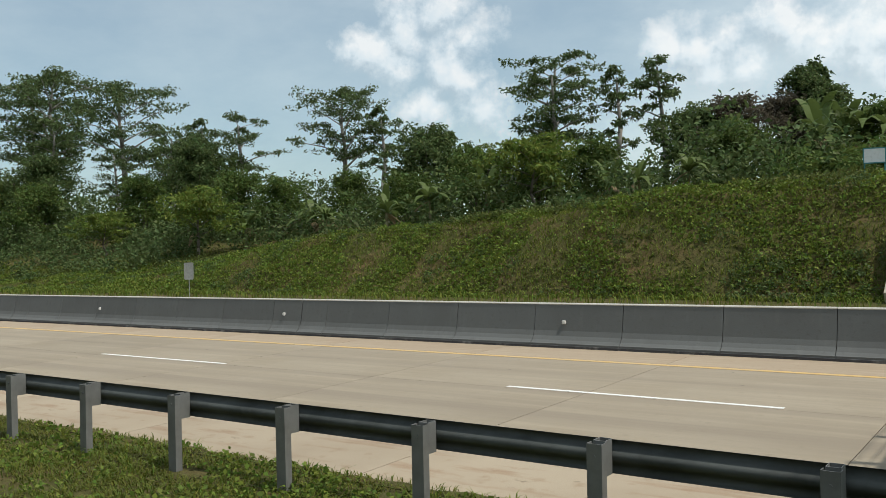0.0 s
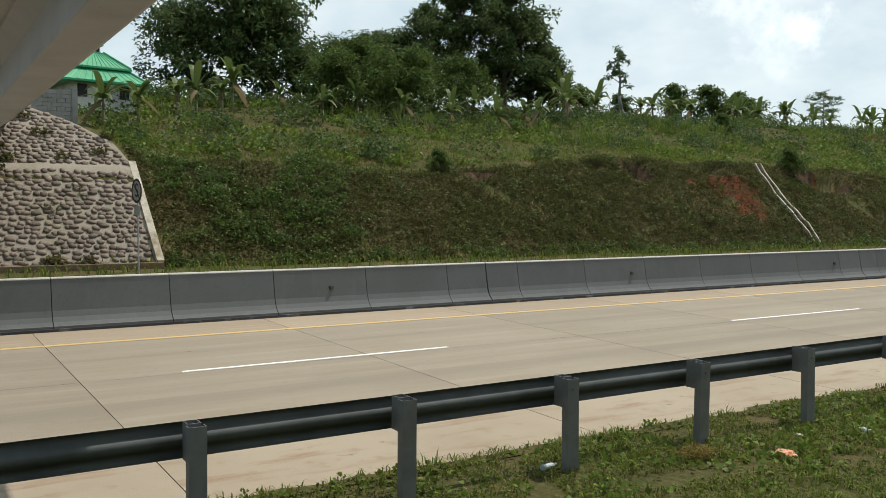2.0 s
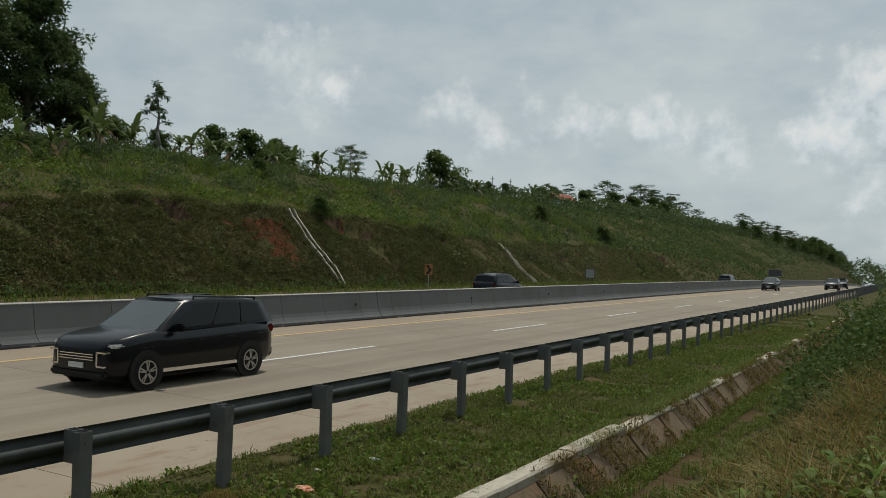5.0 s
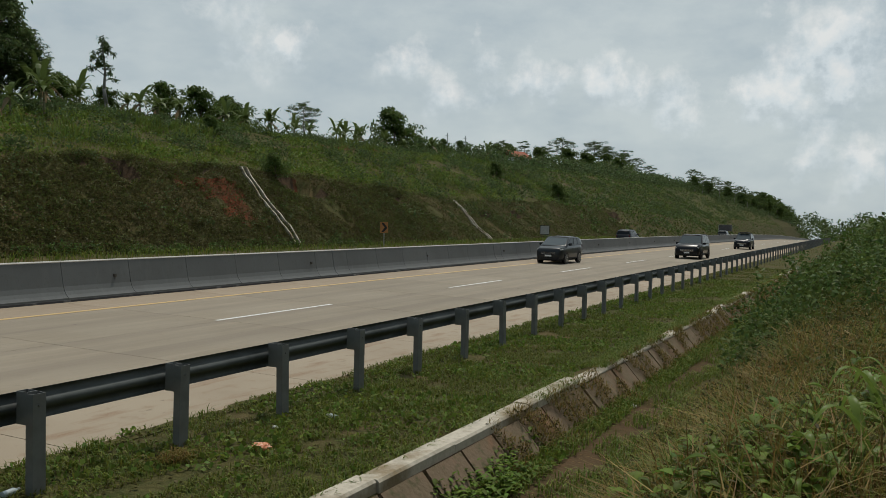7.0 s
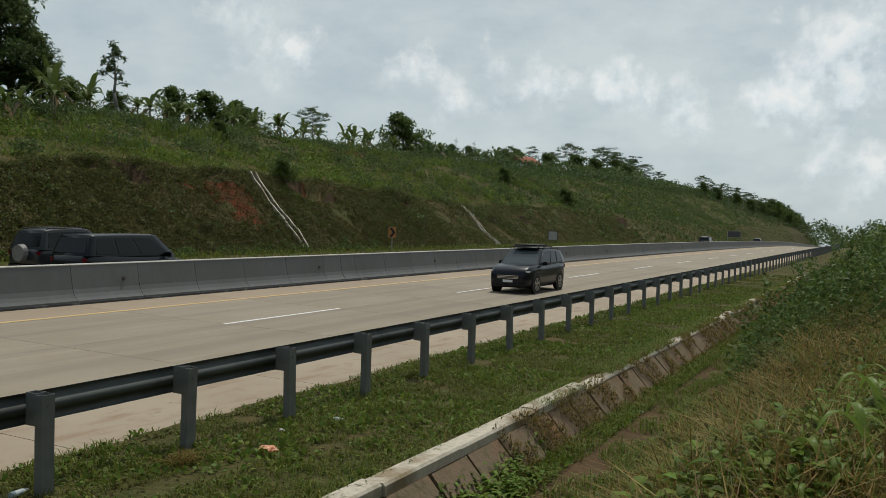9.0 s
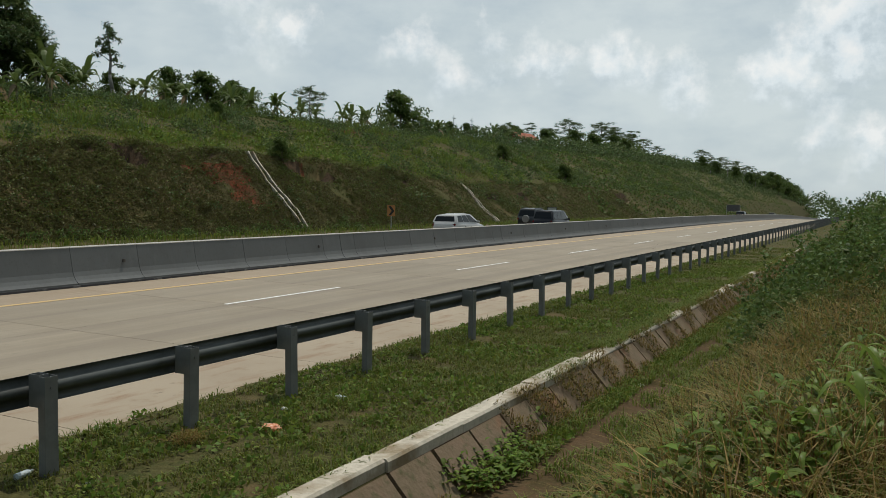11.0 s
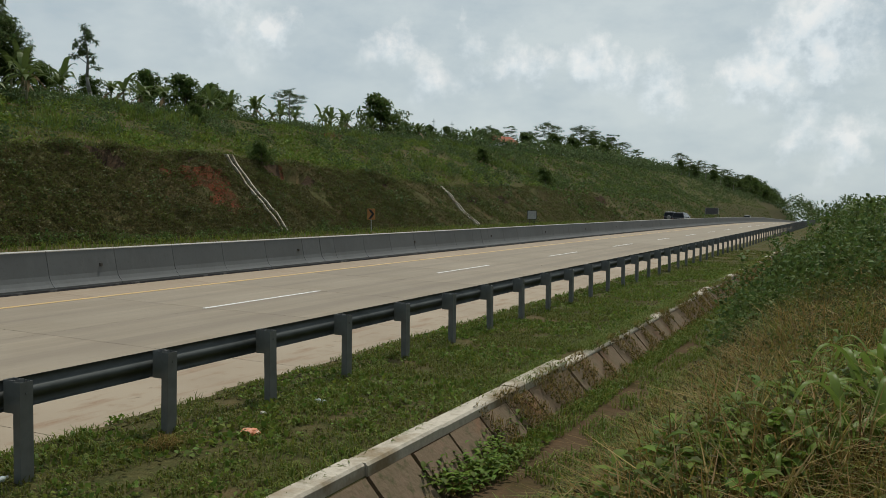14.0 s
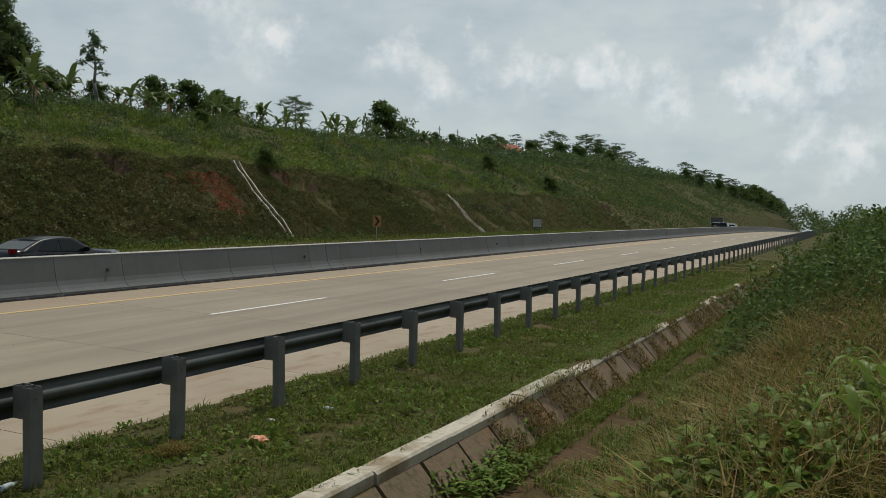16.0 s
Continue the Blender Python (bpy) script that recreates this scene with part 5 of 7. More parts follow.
def verge():
    ragged_edge()
    P = np.concatenate([on_land(100000, -16, 24, 4.98, 8.32), on_land(36000, 24, 60, 4.9, 8.2), on_land(9000, 60, 160, 2.0, 8.1)])
    P[:, 2] = np.maximum(P[:, 2], np.where(P[:, 1] > 8.19, 0.01, -9))
    P = P[(P[:, 1] < 8.12) | (RND.uniform(0, 1, len(P)) < 0.45)]
    P = patchy(np.concatenate([P[:60000], patchy(P[60000:], 0.9, -0.2)]), 1.6, -0.22)
    stuff("verge_turf", blades(P, 0.075, 0.014, 1.0), "grass_short", "short patchy turf on the road verge", "grass")
    P = patchy(on_land(34000, -16, 45, 4.98, 8.15), 0.5, -0.02)
    P[:, 2] += 0.03
    stuff("verge_clover", leaves(P, 0.075, 0.052, 0.3), "weed", "broad-leaved weeds in the verge turf", "weeds")
    P = patchy(on_land(16000, -16, 45, 4.98, 8.15)[::-1], 0.8, 0.12)
    P[:, 2] += 0.02
    stuff("verge_litter", leaves(P, 0.06, 0.03, 0.1), "weed_dull", "withered brown leaves among the turf", "weeds")
    P = patchy(on_land(3000, -12, 45, 5.0, 8.2), 0.7, 0.08)
    C = patchy(on_land(1500, -14, 40, 5.0, 8.15), 0.6, 0.0)
    stuff("verge_cushions", clumps(C + np.array([0, 0, 0.03]), 22, (0.13, 0.13, 0.07), 0.06, 0.6, 0.4), "weed", "low cushions of creeping weeds in the turf", "weeds")
    stuff("verge_tufts", blades(np.repeat(P, 7, 0) + RND.normal(0, 0.04, (len(P) * 7, 3)) * np.array([1, 1, 0]), 0.16, 0.014, 0.8), "grass", "taller grass tufts beside the guardrail posts", "grass")
    P = np.concatenate([patchy(on_land(6000, 3, 50, 4.8, 5.05), 1.3, -0.15), patchy(on_land(16000, 12.5, 55, 4.6, 5.02), 0.55, -0.08)])
    P[:, 2] = np.maximum(P[:, 2], -0.05)
    stuff("coping_grass", blades(P, 0.11, 0.012, 1.2), "grass", "grass creeping over the drain's coping", "grass")
    # drain wall and bed
    P = patchy(on_land(34000, 4, 60, 3.95, 4.66), 1.9, -0.12)
    P[:, 2] = np.maximum(P[:, 2], -0.05 - 0.47 * (4.60 - P[:, 1]) / 0.42)
    P = P[(P[:, 0] > 11.0) | (P[:, 1] < 4.2)]
    Q = P
    stuff("drain_dry_grass", blades(Q, 0.11, 0.009, 1.0), "grass_dry", "dry grass on the drain wall", "grass")
    stuff("drain_withered_weeds", leaves(P[1::2], 0.05, 0.03, 0.2), "weed_dull", "withered weeds on the drain wall", "weeds")
    W = patchy(on_land(26000, 4, 60, 3.85, 4.3), 0.45, 0.0)
    stuff("drain_weeds", leaves(W + np.array([0, 0, 0.04]), 0.07, 0.045, 0.4), "weed", "weeds grown over the foot of the drain wall", "weeds")
    P = np.concatenate([patchy(on_land(9000, 4, 60, 3.8, 4.25), 0.5, -0.1), patchy(on_land(16000, 4, 60, 2.8, 3.65), 0.9, -0.12), patchy(on_land(5000, 16, 60, 3.3, 4.0), 0.4, -0.1)])
    stuff("drain_grass", blades(P, 0.17, 0.016, 0.8), "grass", "grass in the bed of the drain", "grass")
    # leafy weeds round the bared slabs
    P = patchy(on_land(900, 8.0, 12.4, 3.9, 4.5), 0.9, -0.05)
    P[:, 2] += RND.uniform(0.02, 0.16, len(P))
    leaf_blades("drain_broad_weeds", np.repeat(P, 3, 0) + RND.normal(0, 0.05, (len(P) * 3, 3)), 0.085, 0.05, "broad_leaf", "broad-leaved weeds at the drain's foot", "weeds")


def near_bank():
    # tussocks of half-dry grass, arching outwards
    C = np.concatenate([on_land(1500, 4.2, 14, -2.5, 2.75), on_land(1500, 14, 45, -3, 2.85)])
    n = 30
    P = np.repeat(C, n, 0) + RND.normal(0, 0.085, (len(C) * n, 3)) * np.array([1, 1, 0])
    tall = np.repeat(RND.uniform(0.22, 0.66, (len(C), 1)) * np.interp(C[:, 1:2], (0.8, 2.4), (1.0, 0.5)), n, 0)
    V = blades(P, tall, 0.0115, 0.72)
    kind = np.tile(np.repeat(RND.uniform(0, 1, len(C)), n) * 0.6 + RND.uniform(0, 1, len(P)) * 0.4, 2)
    stuff("bank_tall_grass", V[(kind > 0.38) & (kind < 0.78)], "grass_dry", "tall half-dry yellow grass on the near bank", "grass")
    stuff("bank_straw", V[kind >= 0.78], "straw", "bleached straw-coloured stalks on the near bank", "grass")
    stuff("bank_green_stalks", V[kind <= 0.38], "grass", "green stalks among the dry grass", "grass")
    P = np.concatenate([on_land(14000, 2.6, 14, -2.5, 2.7), on_land(12000, 14, 60, -5, 3.0)])
    stuff("bank_green_grass", blades(P, 0.2, 0.012, 0.9), "grass", "green grass among dry stalks on the near bank", "grass")
    D = patchy(on_land(5200, 3.4, 32, -2.5, 2.9), 0.9, 0.0)
    D[:, 2] += RND.uniform(0.05, 0.42, len(D)) * np.interp(D[:, 1], (1.0, 2.5), (1.0, 0.5))
    stuff("bank_brown_weeds", clumps(D, 13, (0.17, 0.17, 0.14), 0.05, 0.4, 0.2), "weed_dull", "brownish withered weeds on the near bank", "weeds")
    P = patchy(on_land(4600, 3.0, 30, -2.5, 2.8), 0.5, 0.0)
    P[:, 2] += RND.uniform(0.1, 0.5, len(P)) * np.interp(P[:, 1], (1.0, 2.5), (1.0, 0.4))
    stuff("bank_weeds_near", clumps(P, 8, (0.2, 0.2, 0.16), 0.06, 0.5, 0.2), "weed_olive", "small-leaved weeds on the near bank", "weeds")
    # broad leaves on thin stems close by
    B = np.concatenate([on_land(150, 4.7, 7.4, 0.3, 2.1), on_land(70, 6.5, 11, -0.8, 0.6)])
    stem, tops = [], []
    for p in B:
        lean = RND.normal(0, 0.12, 2)
        h = RND.uniform(0.18, 0.5) * float(np.interp(p[1], (0.3, 2.0), (1.1, 0.7)))
        top = p + np.array([lean[0], lean[1], h])
        s = np.array([0.004, 0.004, 0])
        stem.append([p - s, p + s, top + s * 0.5, top - s * 0.5])
        for t in RND.uniform(0.35, 1.0, 9):
            tops.append(p + (top - p) * t)
    stuff("bank_weed_stems", np.array(stem), "grass", "thin green stems of broad-leaved weeds", "weeds")
    leaf_blades("bank_broadleaf", np.array(tops), 0.125, 0.075, "broad_leaf", "broad green leaves of weeds on the near bank", "weeds", 0.45, 0.5)
    # shrubs further along
    P = np.concatenate([on_land(90, 18, 26, -1.5, 2.6), on_land(260, 23, 55, -4, 3.3)])
    P[:, 2] += RND.uniform(0.2, 1.25, len(P)) * np.clip((P[:, 0] - 12) / 10, 0.5, 1.0)
    stuff("bank_shrubs", clumps(P, 80, (0.5, 0.5, 0.42), 0.12, 0.55, 0.1), "leaf_mid", "leafy green shrubs along the near bank", "shrubs")
    T = on_land(46, 19, 40, -2.5, 2.2)
    sp = np.repeat(T, 12, 0) + np.stack([RND.normal(0, 0.05, len(T) * 12), RND.normal(0, 0.05, len(T) * 12), np.tile(np.linspace(0.9, 2.0, 12), len(T))], -1)
    stuff("shrub_shoots", clumps(sp, 5, (0.12, 0.12, 0.08), 0.13, 0.5, 0.3), "leaf_mid", "upright leafy shoots above the shrubs", "shrubs")
    P = on_land(500, 55, 420, -14, 1.5)
    P[:, 2] += RND.uniform(0.2, 2.2, len(P))
    stuff("far_shrubs", clumps(P, 50, (1.5, 1.2, 1.0), 0.4, 0.55, 0.1), "leaf_mid", "shrubs beside the road far ahead", "shrubs")


def reeds():
    """Broad strap leaves of cane grass close to the camera."""
    rnd = random.Random(8)
    # x, v, leaf length, leaves
    spots = [(6.9, -0.35, 1.15, 12), (7.5, -0.2, 1.2, 12), (8.3, -0.25, 1.15, 11), (6.3, -0.1, 0.95, 12), (7.0, 0.15, 0.85, 12), (6.2, 0.45, 0.7, 12), (6.8, 0.6, 0.65, 11), (5.8, 0.75, 0.6, 11), (7.6, 0.3, 0.75, 11), (9.2, -0.35, 1.1, 11), (6.0, 0.1, 0.8, 12), (5.5, 0.35, 0.62, 11)]
    for x, v, size, n in spots:
        z = land(x, v)
        r = empty("cane_grass", x, v, z)
        tagged(r, "clump of broad-bladed green cane grass on the near bank", "grass clump", "cane grass clumps")
        for i in range(n):
            a = rnd.uniform(0, 6.28)
            L = size * rnd.uniform(0.65, 1.1)
            lift = rnd.uniform(1.5, 3.0)
            w0 = rnd.uniform(0.016, 0.030)
            out, side = Vector((math.cos(a), math.sin(a), 0)), Vector((-math.sin(a), math.cos(a), 0))
            V, F = [], []
            for j in range(11):
                t = j / 10
                c = out * (0.03 + L * 0.5 * t) + Vector((0, 0, L * (lift * t - 0.72 * lift * t * t) * 0.62)) + side * 0.05 * L * math.sin(3 * t + a)
                w = w0 * (0.35 + 1.2 * math.sin(math.pi * min(1, 0.12 + 0.88 * t)))
                V += [c + side * w + Vector((0, 0, 0.45 * w)), c, c - side * w + Vector((0, 0, 0.45 * w))]
            for j in range(10):
                for s in (0, 1):
                    p = j * 3 + s
                    F.append((p, p + 3, p + 4, p + 1))
            mesh_object("leaf", V, F, M["reed"], r, smooth=True)


forest()
bananas()
undergrowth()
hillside()
verge()
near_bank()
reeds()


# ---- signs, buildings, small things ----
def panel(bm, w, h, d=0.02, z=0.0):
    return box(bm, -w / 2, w / 2, -d / 2, d / 2, z - h / 2, z + h / 2)


M["orange_sheet"] = material("orange_sheet", (0.75, 0.30, 0.05), 0.5, grain=[(6, (0.6, 0.26, 0.06), 0.45, 0.8)])
M["dull_orange"] = material("dull_orange", (0.42, 0.19, 0.06), 0.5, grain=[(8, (0.33, 0.15, 0.06), 0.45, 0.7)])
M["black_sheet"] = material("black_sheet", (0.02, 0.02, 0.02), 0.5)
M["sign_back"] = material("sign_back", (0.42, 0.43, 0.42), 0.5, 0.5, grain=[(8, (0.33, 0.34, 0.33), 0.4, 0.7)])
M["sign_white"] = material("sign_white", (0.75, 0.76, 0.75), 0.5, grain=[(8, (0.6, 0.6, 0.58), 0.5, 0.8)])
M["teal_paint"] = material("teal_paint", (0.06, 0.22, 0.24), 0.5)
M["tin_green"] = material("tin_green", (0.05, 0.36, 0.17), 0.4, grain=[(1.5, (0.04, 0.28, 0.13), 0.4, 0.7), (9, (0.08, 0.42, 0.22), 0.5, 0.8)])
M["plaster"] = material("plaster", (0.62, 0.62, 0.58), 0.85, grain=[(1.5, (0.45, 0.45, 0.42), 0.45, 0.75)])
M["roof_tile"] = material("roof_tile", (0.36, 0.10, 0.05), 0.8, grain=[(3, (0.26, 0.08, 0.045), 0.4, 0.7)])
M["dark_roof"] = material("dark_roof", (0.08, 0.08, 0.085), 0.7, grain=[(3, (0.13, 0.12, 0.12), 0.4, 0.7)])
M["block_wall"] = material("block_wall", (0.30, 0.30, 0.285), 0.9, grain=[(2, (0.20, 0.20, 0.18), 0.4, 0.7)], bump=[(15, 0.01)])
M["raw_concrete"] = material("raw_concrete", (0.24, 0.21, 0.18), 0.9, grain=[(3, (0.14, 0.12, 0.11), 0.4, 0.7)], bump=[(10, 0.02)])
M["bamboo"] = material("bamboo", (0.21, 0.17, 0.115), 0.7, grain=[(3, (0.12, 0.10, 0.075), 0.4, 0.7)])


def post_for(parent, x, z0, z1, r=0.035):
    bm = bmesh.new()
    rod(bm, (x, 0.03, z0), (x, 0.03, z1), r, seg=10)
    return part("post", bm, M["sign_back"], parent)


def chevron_sign(x, v, turn, w, h, zc, sheet, left, label):
    dy, dz = bend(x)
    z0 = land(x, v)
    s = empty("chevron_sign", x, v + dy, z0 + dz, turn)
    tagged(s, label, "road sign", "chevron signs")
    post_for(s, 0, -0.3, zc - z0 + h / 2 - 0.05)
    bm = panel(bmesh.new(), w, h, 0.02, zc - z0)
    bmesh.ops.bevel(bm, geom=bm.edges[:], offset=0.004, segments=1, affect="EDGES")
    b = part("board", bm, M[sheet], s)
    k = -1 if left else 1
    t = w * 0.34
    pts = [(-k * w * 0.38, h * 0.42), (-k * w * 0.38 + k * t, h * 0.42), (k * w * 0.40, 0), (-k * w * 0.38 + k * t, -h * 0.42), (-k * w * 0.38, -h * 0.42), (k * w * 0.40 - k * t, 0)]
    V = [(a, -0.012, zc - z0 + c) for a, c in pts] + [(a, -0.016, zc - z0 + c) for a, c in pts]
    F = [(6, 7, 8, 11), (11, 8, 9, 10)] + [(i, (i + 1) % 6, (i + 1) % 6 + 6, i + 6) for i in range(6)]
    mesh_object("chevron", V, F, M["black_sheet"], b, label="black chevron")


def round_sign():
    x, v = 7.45, 33.5
    z0 = land(x, v)
    s = empty("round_sign", x, v, z0, -80)
    tagged(s, "round no-stopping sign with a plate on a grey post", "road sign")
    post_for(s, 0, -0.3, 3.3)
    zc = 3.57 - z0
    bm = bmesh.new()
    bmesh.ops.create_cone(bm, cap_ends=True, segments=40, radius1=0.45, radius2=0.45, depth=0.02, matrix=Matrix.Translation((0, 0, zc)) @ Matrix.Rotation(radians(90), 4, "X"))
    d = part("disc", bm, M["sign_back"], s)
    V, F = [], []
    for i in range(40):
        a = i * math.pi / 20
        V += [(0.45 * math.cos(a), -0.014, zc + 0.45 * math.sin(a)), (0.36 * math.cos(a), -0.014, zc + 0.36 * math.sin(a))]
    F = [(2 * i, (2 * i + 2) % 80, (2 * i + 3) % 80, 2 * i + 1) for i in range(40)]
    mesh_object("rim", V, F, M["black_sheet"], d, label="dark rim")
    cu = bpy.data.curves.new("letter", "FONT")
    cu.body, cu.size, cu.align_x, cu.align_y, cu.extrude = "S", 0.72, "CENTER", "CENTER", 0.002
    cu.materials.append(M["black_sheet"])
    t = new("letter", cu)
    t.parent = d
    t.matrix_basis = pose(0, -0.015, zc, 90)
    bm = bmesh.new()
    box(bm, -0.36, 0.36, -0.02, -0.016, zc - 0.03, zc + 0.03)
    bmesh.ops.rotate(bm, verts=bm.verts[:], cent=(0, 0, zc), matrix=Matrix.Rotation(radians(45), 3, "Y"))
    part("slash", bm, M["black_sheet"], d)
    part("plate", panel(bmesh.new(), 0.5, 0.34, 0.02, zc - 0.72), M["sign_back"], s)


def board_sign(name, x, v, turn, w, h, zc, face, frame, legs, label):
    dy, dz = bend(x)
    z0 = land(x, v)
    s = empty(name, x, v + dy, z0 + dz, turn)
    tagged(s, label, "sign board")
    b = part("board", panel(bmesh.new(), w, h, 0.03, zc - z0), M[face], s)
    for a, c, e, g in ((-w / 2 - 0.03, -w / 2 + 0.02, zc - z0 - h / 2, zc - z0 + h / 2), (w / 2 - 0.02, w / 2 + 0.03, zc - z0 - h / 2, zc - z0 + h / 2), (-w / 2, w / 2, zc - z0 - h / 2 - 0.03, zc - z0 - h / 2 + 0.02), (-w / 2, w / 2, zc - z0 + h / 2 - 0.02, zc - z0 + h / 2 + 0.03)):
        bm = bmesh.new()
        box(bm, a, c, -0.035, 0.03, e, g)
        part("frame_bar", bm, M[frame], b)
    for a in legs:
        bm = bmesh.new()
        rod(bm, (a, 0.04, -0.3), (a, 0.04, zc - z0 + h / 2), 0.03, seg=8)
        part("leg", bm, M[frame], s)


def signs():
    chevron_sign(-4.38, 33.5, 42, 0.62, 1.42, 1.85, "orange_sheet", True, "orange chevron board on a post beside the barrier")
    chevron_sign(59.9, 34.5, -50, 0.62, 0.85, 2.0, "dull_orange", False, "small dull orange chevron sign on a thin post")
    round_sign()
    board_sign("notice_board", -7.8, 44.2, 10, 0.9, 0.66, 6.75, "sign_white", "teal_paint", (-0.42, 0.42), "pale notice board in a teal frame on two legs")
    board_sign("sign_board", 97.3, 34.5, -60, 1.05, 1.0, 1.75, "sign_back", "black_sheet", (-0.3, 0.3), "grey back of a square road sign")
    board_sign("marker_sign", -43.4, 34, 30, 0.5, 0.95, 2.05, "sign_back", "sign_back", (0.0,), "small grey marker panel on a single post")
    board_sign("direction_board", 250, 33.8, -70, 3.4, 1.7, 3.0, "dark_roof", "sign_back", (-1.8, 1.8), "large dark direction board far along the road")


def slope_gutter(x, foot):
    g = empty("slope_gutter", x, 36, land(x, 36))
    tagged(g, "narrow pale concrete gutter down the cut slope", "gutter", "gutters on the slope")
    base = Vector((x, 36, land(x, 36)))
    for s in (-0.28, 0.28):
        V, F = [], []
        vs = [35.7 + 0.5 * i for i in range(13)]
        for v in vs:
            u = x + s + (foot - x) * (41.7 - v) / 6
            p = Vector((u, v + bend(u)[0], max(land(u - s, v), land(u, v)) + 0.05 + bend(u)[1])) - base
            V += [p + Vector((-0.06, 0, -0.3)), p + Vector((0.06, 0, -0.3)), p + Vector((0.06, -0.08, 0.14)), p + Vector((-0.06, -0.08, 0.14))]
        for i in range(len(vs) - 1):
            for j in range(4):
                a, b = i * 4 + j, i * 4 + (j + 1) % 4
                F.append((a, b, b + 4, a + 4))
        F += [(3, 2, 1, 0), tuple(range(len(V) - 4, len(V)))]
        mesh_object("kerb", V, F, M["coping"], g)


def hip(bm, w, d, z0, z1, w1, d1, thick=0.12):
    P = [(-w, -d, z0), (w, -d, z0), (w, d, z0), (-w, d, z0), (-w1, -d1, z1), (w1, -d1, z1), (w1, d1, z1), (-w1, d1, z1)]
    vs = [bm.verts.new(p) for p in P]
    for f in ((0, 1, 5, 4), (1, 2, 6, 5), (2, 3, 7, 6), (3, 0, 4, 7), (4, 5, 6, 7), (3, 2, 1, 0)):
        bm.faces.new([vs[i] for i in f])
    return bm


def prayer_house():
    x, v = 10.5, 58.5
    z = land(x, v)
    h = empty("prayer_house", x, v, z, 8)
    tagged(h, "white prayer house with a two-tier green tin roof", "building")
    bm = bmesh.new()
    box(bm, -1.9, 1.9, -1.9, 1.9, -1.0, 1.55)
    w = part("wall", bm, M["plaster"], h)
    for a in (-1.25, 0, 1.25):
        bm = bmesh.new()
        box(bm, a - 0.28, a + 0.28, -1.95, -1.86, 0.4, 1.15)
        part("window", bm, M["black_sheet"], w)

    def tier(name, r0, z0, r1, z1):
        roof = part(name, hip(bmesh.new(), r0, r0, z0, z1, r1, r1), M["tin_green"], h)
        part("fascia", hip(bmesh.new(), r0 + 0.05, r0 + 0.05, z0 - 0.12, z0 - 0.004, r0 + 0.05, r0 + 0.05), M["tin_green"], roof)
        for a in (-1, 1):
            for b in (-1, 1):
                bm = bmesh.new()
                rod(bm, (a * r0, b * r0, z0 + 0.04), (a * r1, b * r1, z1 + 0.04), 0.06, seg=6)
                part("ridge_cap", bm, M["tin_green"], roof)
            # standing seams of the tin sheets on the face towards the road
            for k in range(-5, 6):
                t = k / 6
                bm = bmesh.new()
                rod(bm, (t * r0, a * r0, z0 + 0.012), (t * r1, a * r1, z1 + 0.012), 0.022, seg=5)
                part("seam", bm, M["tin_green"], roof)

    tier("lower_roof", 2.6, 1.35, 1.55, 2.2)
    tier("upper_roof", 1.75, 2.3, 0.5, 3.35)
    bm = bmesh.new()
    box(bm, -0.36, 0.36, -0.36, 0.36, 3.3, 3.8)
    t = part("lantern", bm, M["plaster"], h, "white roof lantern")
    part("lantern_roof", hip(bmesh.new(), 0.55, 0.55, 3.8, 4.15, 0.04, 0.04), M["tin_green"], t)
    for a in (-0.18, 0.18):
        bm = bmesh.new()
        box(bm, a - 0.11, a + 0.11, -0.39, -0.35, 3.42, 3.7)
        part("opening", bm, M["black_sheet"], t)


def house(name, x, v, turn, w, d, wall_h, rise, roof, label, z=None):
    dy, dz = bend(x)
    z = land(x, v) + dz if z is None else z
    h = empty(name, x, v + dy, z, turn)
    tagged(h, label, "house", "houses on the hill")
    bm = bmesh.new()
    box(bm, -w / 2, w / 2, -d / 2, d / 2, -1, wall_h)
    wl = part("wall", bm, M["plaster"], h)
    for a in (-0.25, 0.25):
        bm = bmesh.new()
        box(bm, a * w - 0.5, a * w + 0.5, -d / 2 - 0.05, -d / 2 + 0.03, 0.9, 1.9)
        part("window", bm, M["black_sheet"], wl)
    o = 0.5
    V = [(-w / 2 - o, -d / 2 - o, wall_h - 0.15), (w / 2 + o, -d / 2 - o, wall_h - 0.15), (w / 2 + o, 0, wall_h + rise), (-w / 2 - o, 0, wall_h + rise), (w / 2 + o, d / 2 + o, wall_h - 0.15), (-w / 2 - o, d / 2 + o, wall_h - 0.15)]
    V += [(a, b, c + 0.12) for a, b, c in V]
    F = [(6, 7, 8, 9), (9, 8, 10, 11), (3, 2, 1, 0), (5, 4, 2, 3), (0, 1, 7, 6), (4, 5, 11, 10), (1, 2, 8, 7), (2, 4, 10, 8), (5, 3, 9, 11), (3, 0, 6, 9)]
    mesh_object("roof", V, F, M[roof], h)


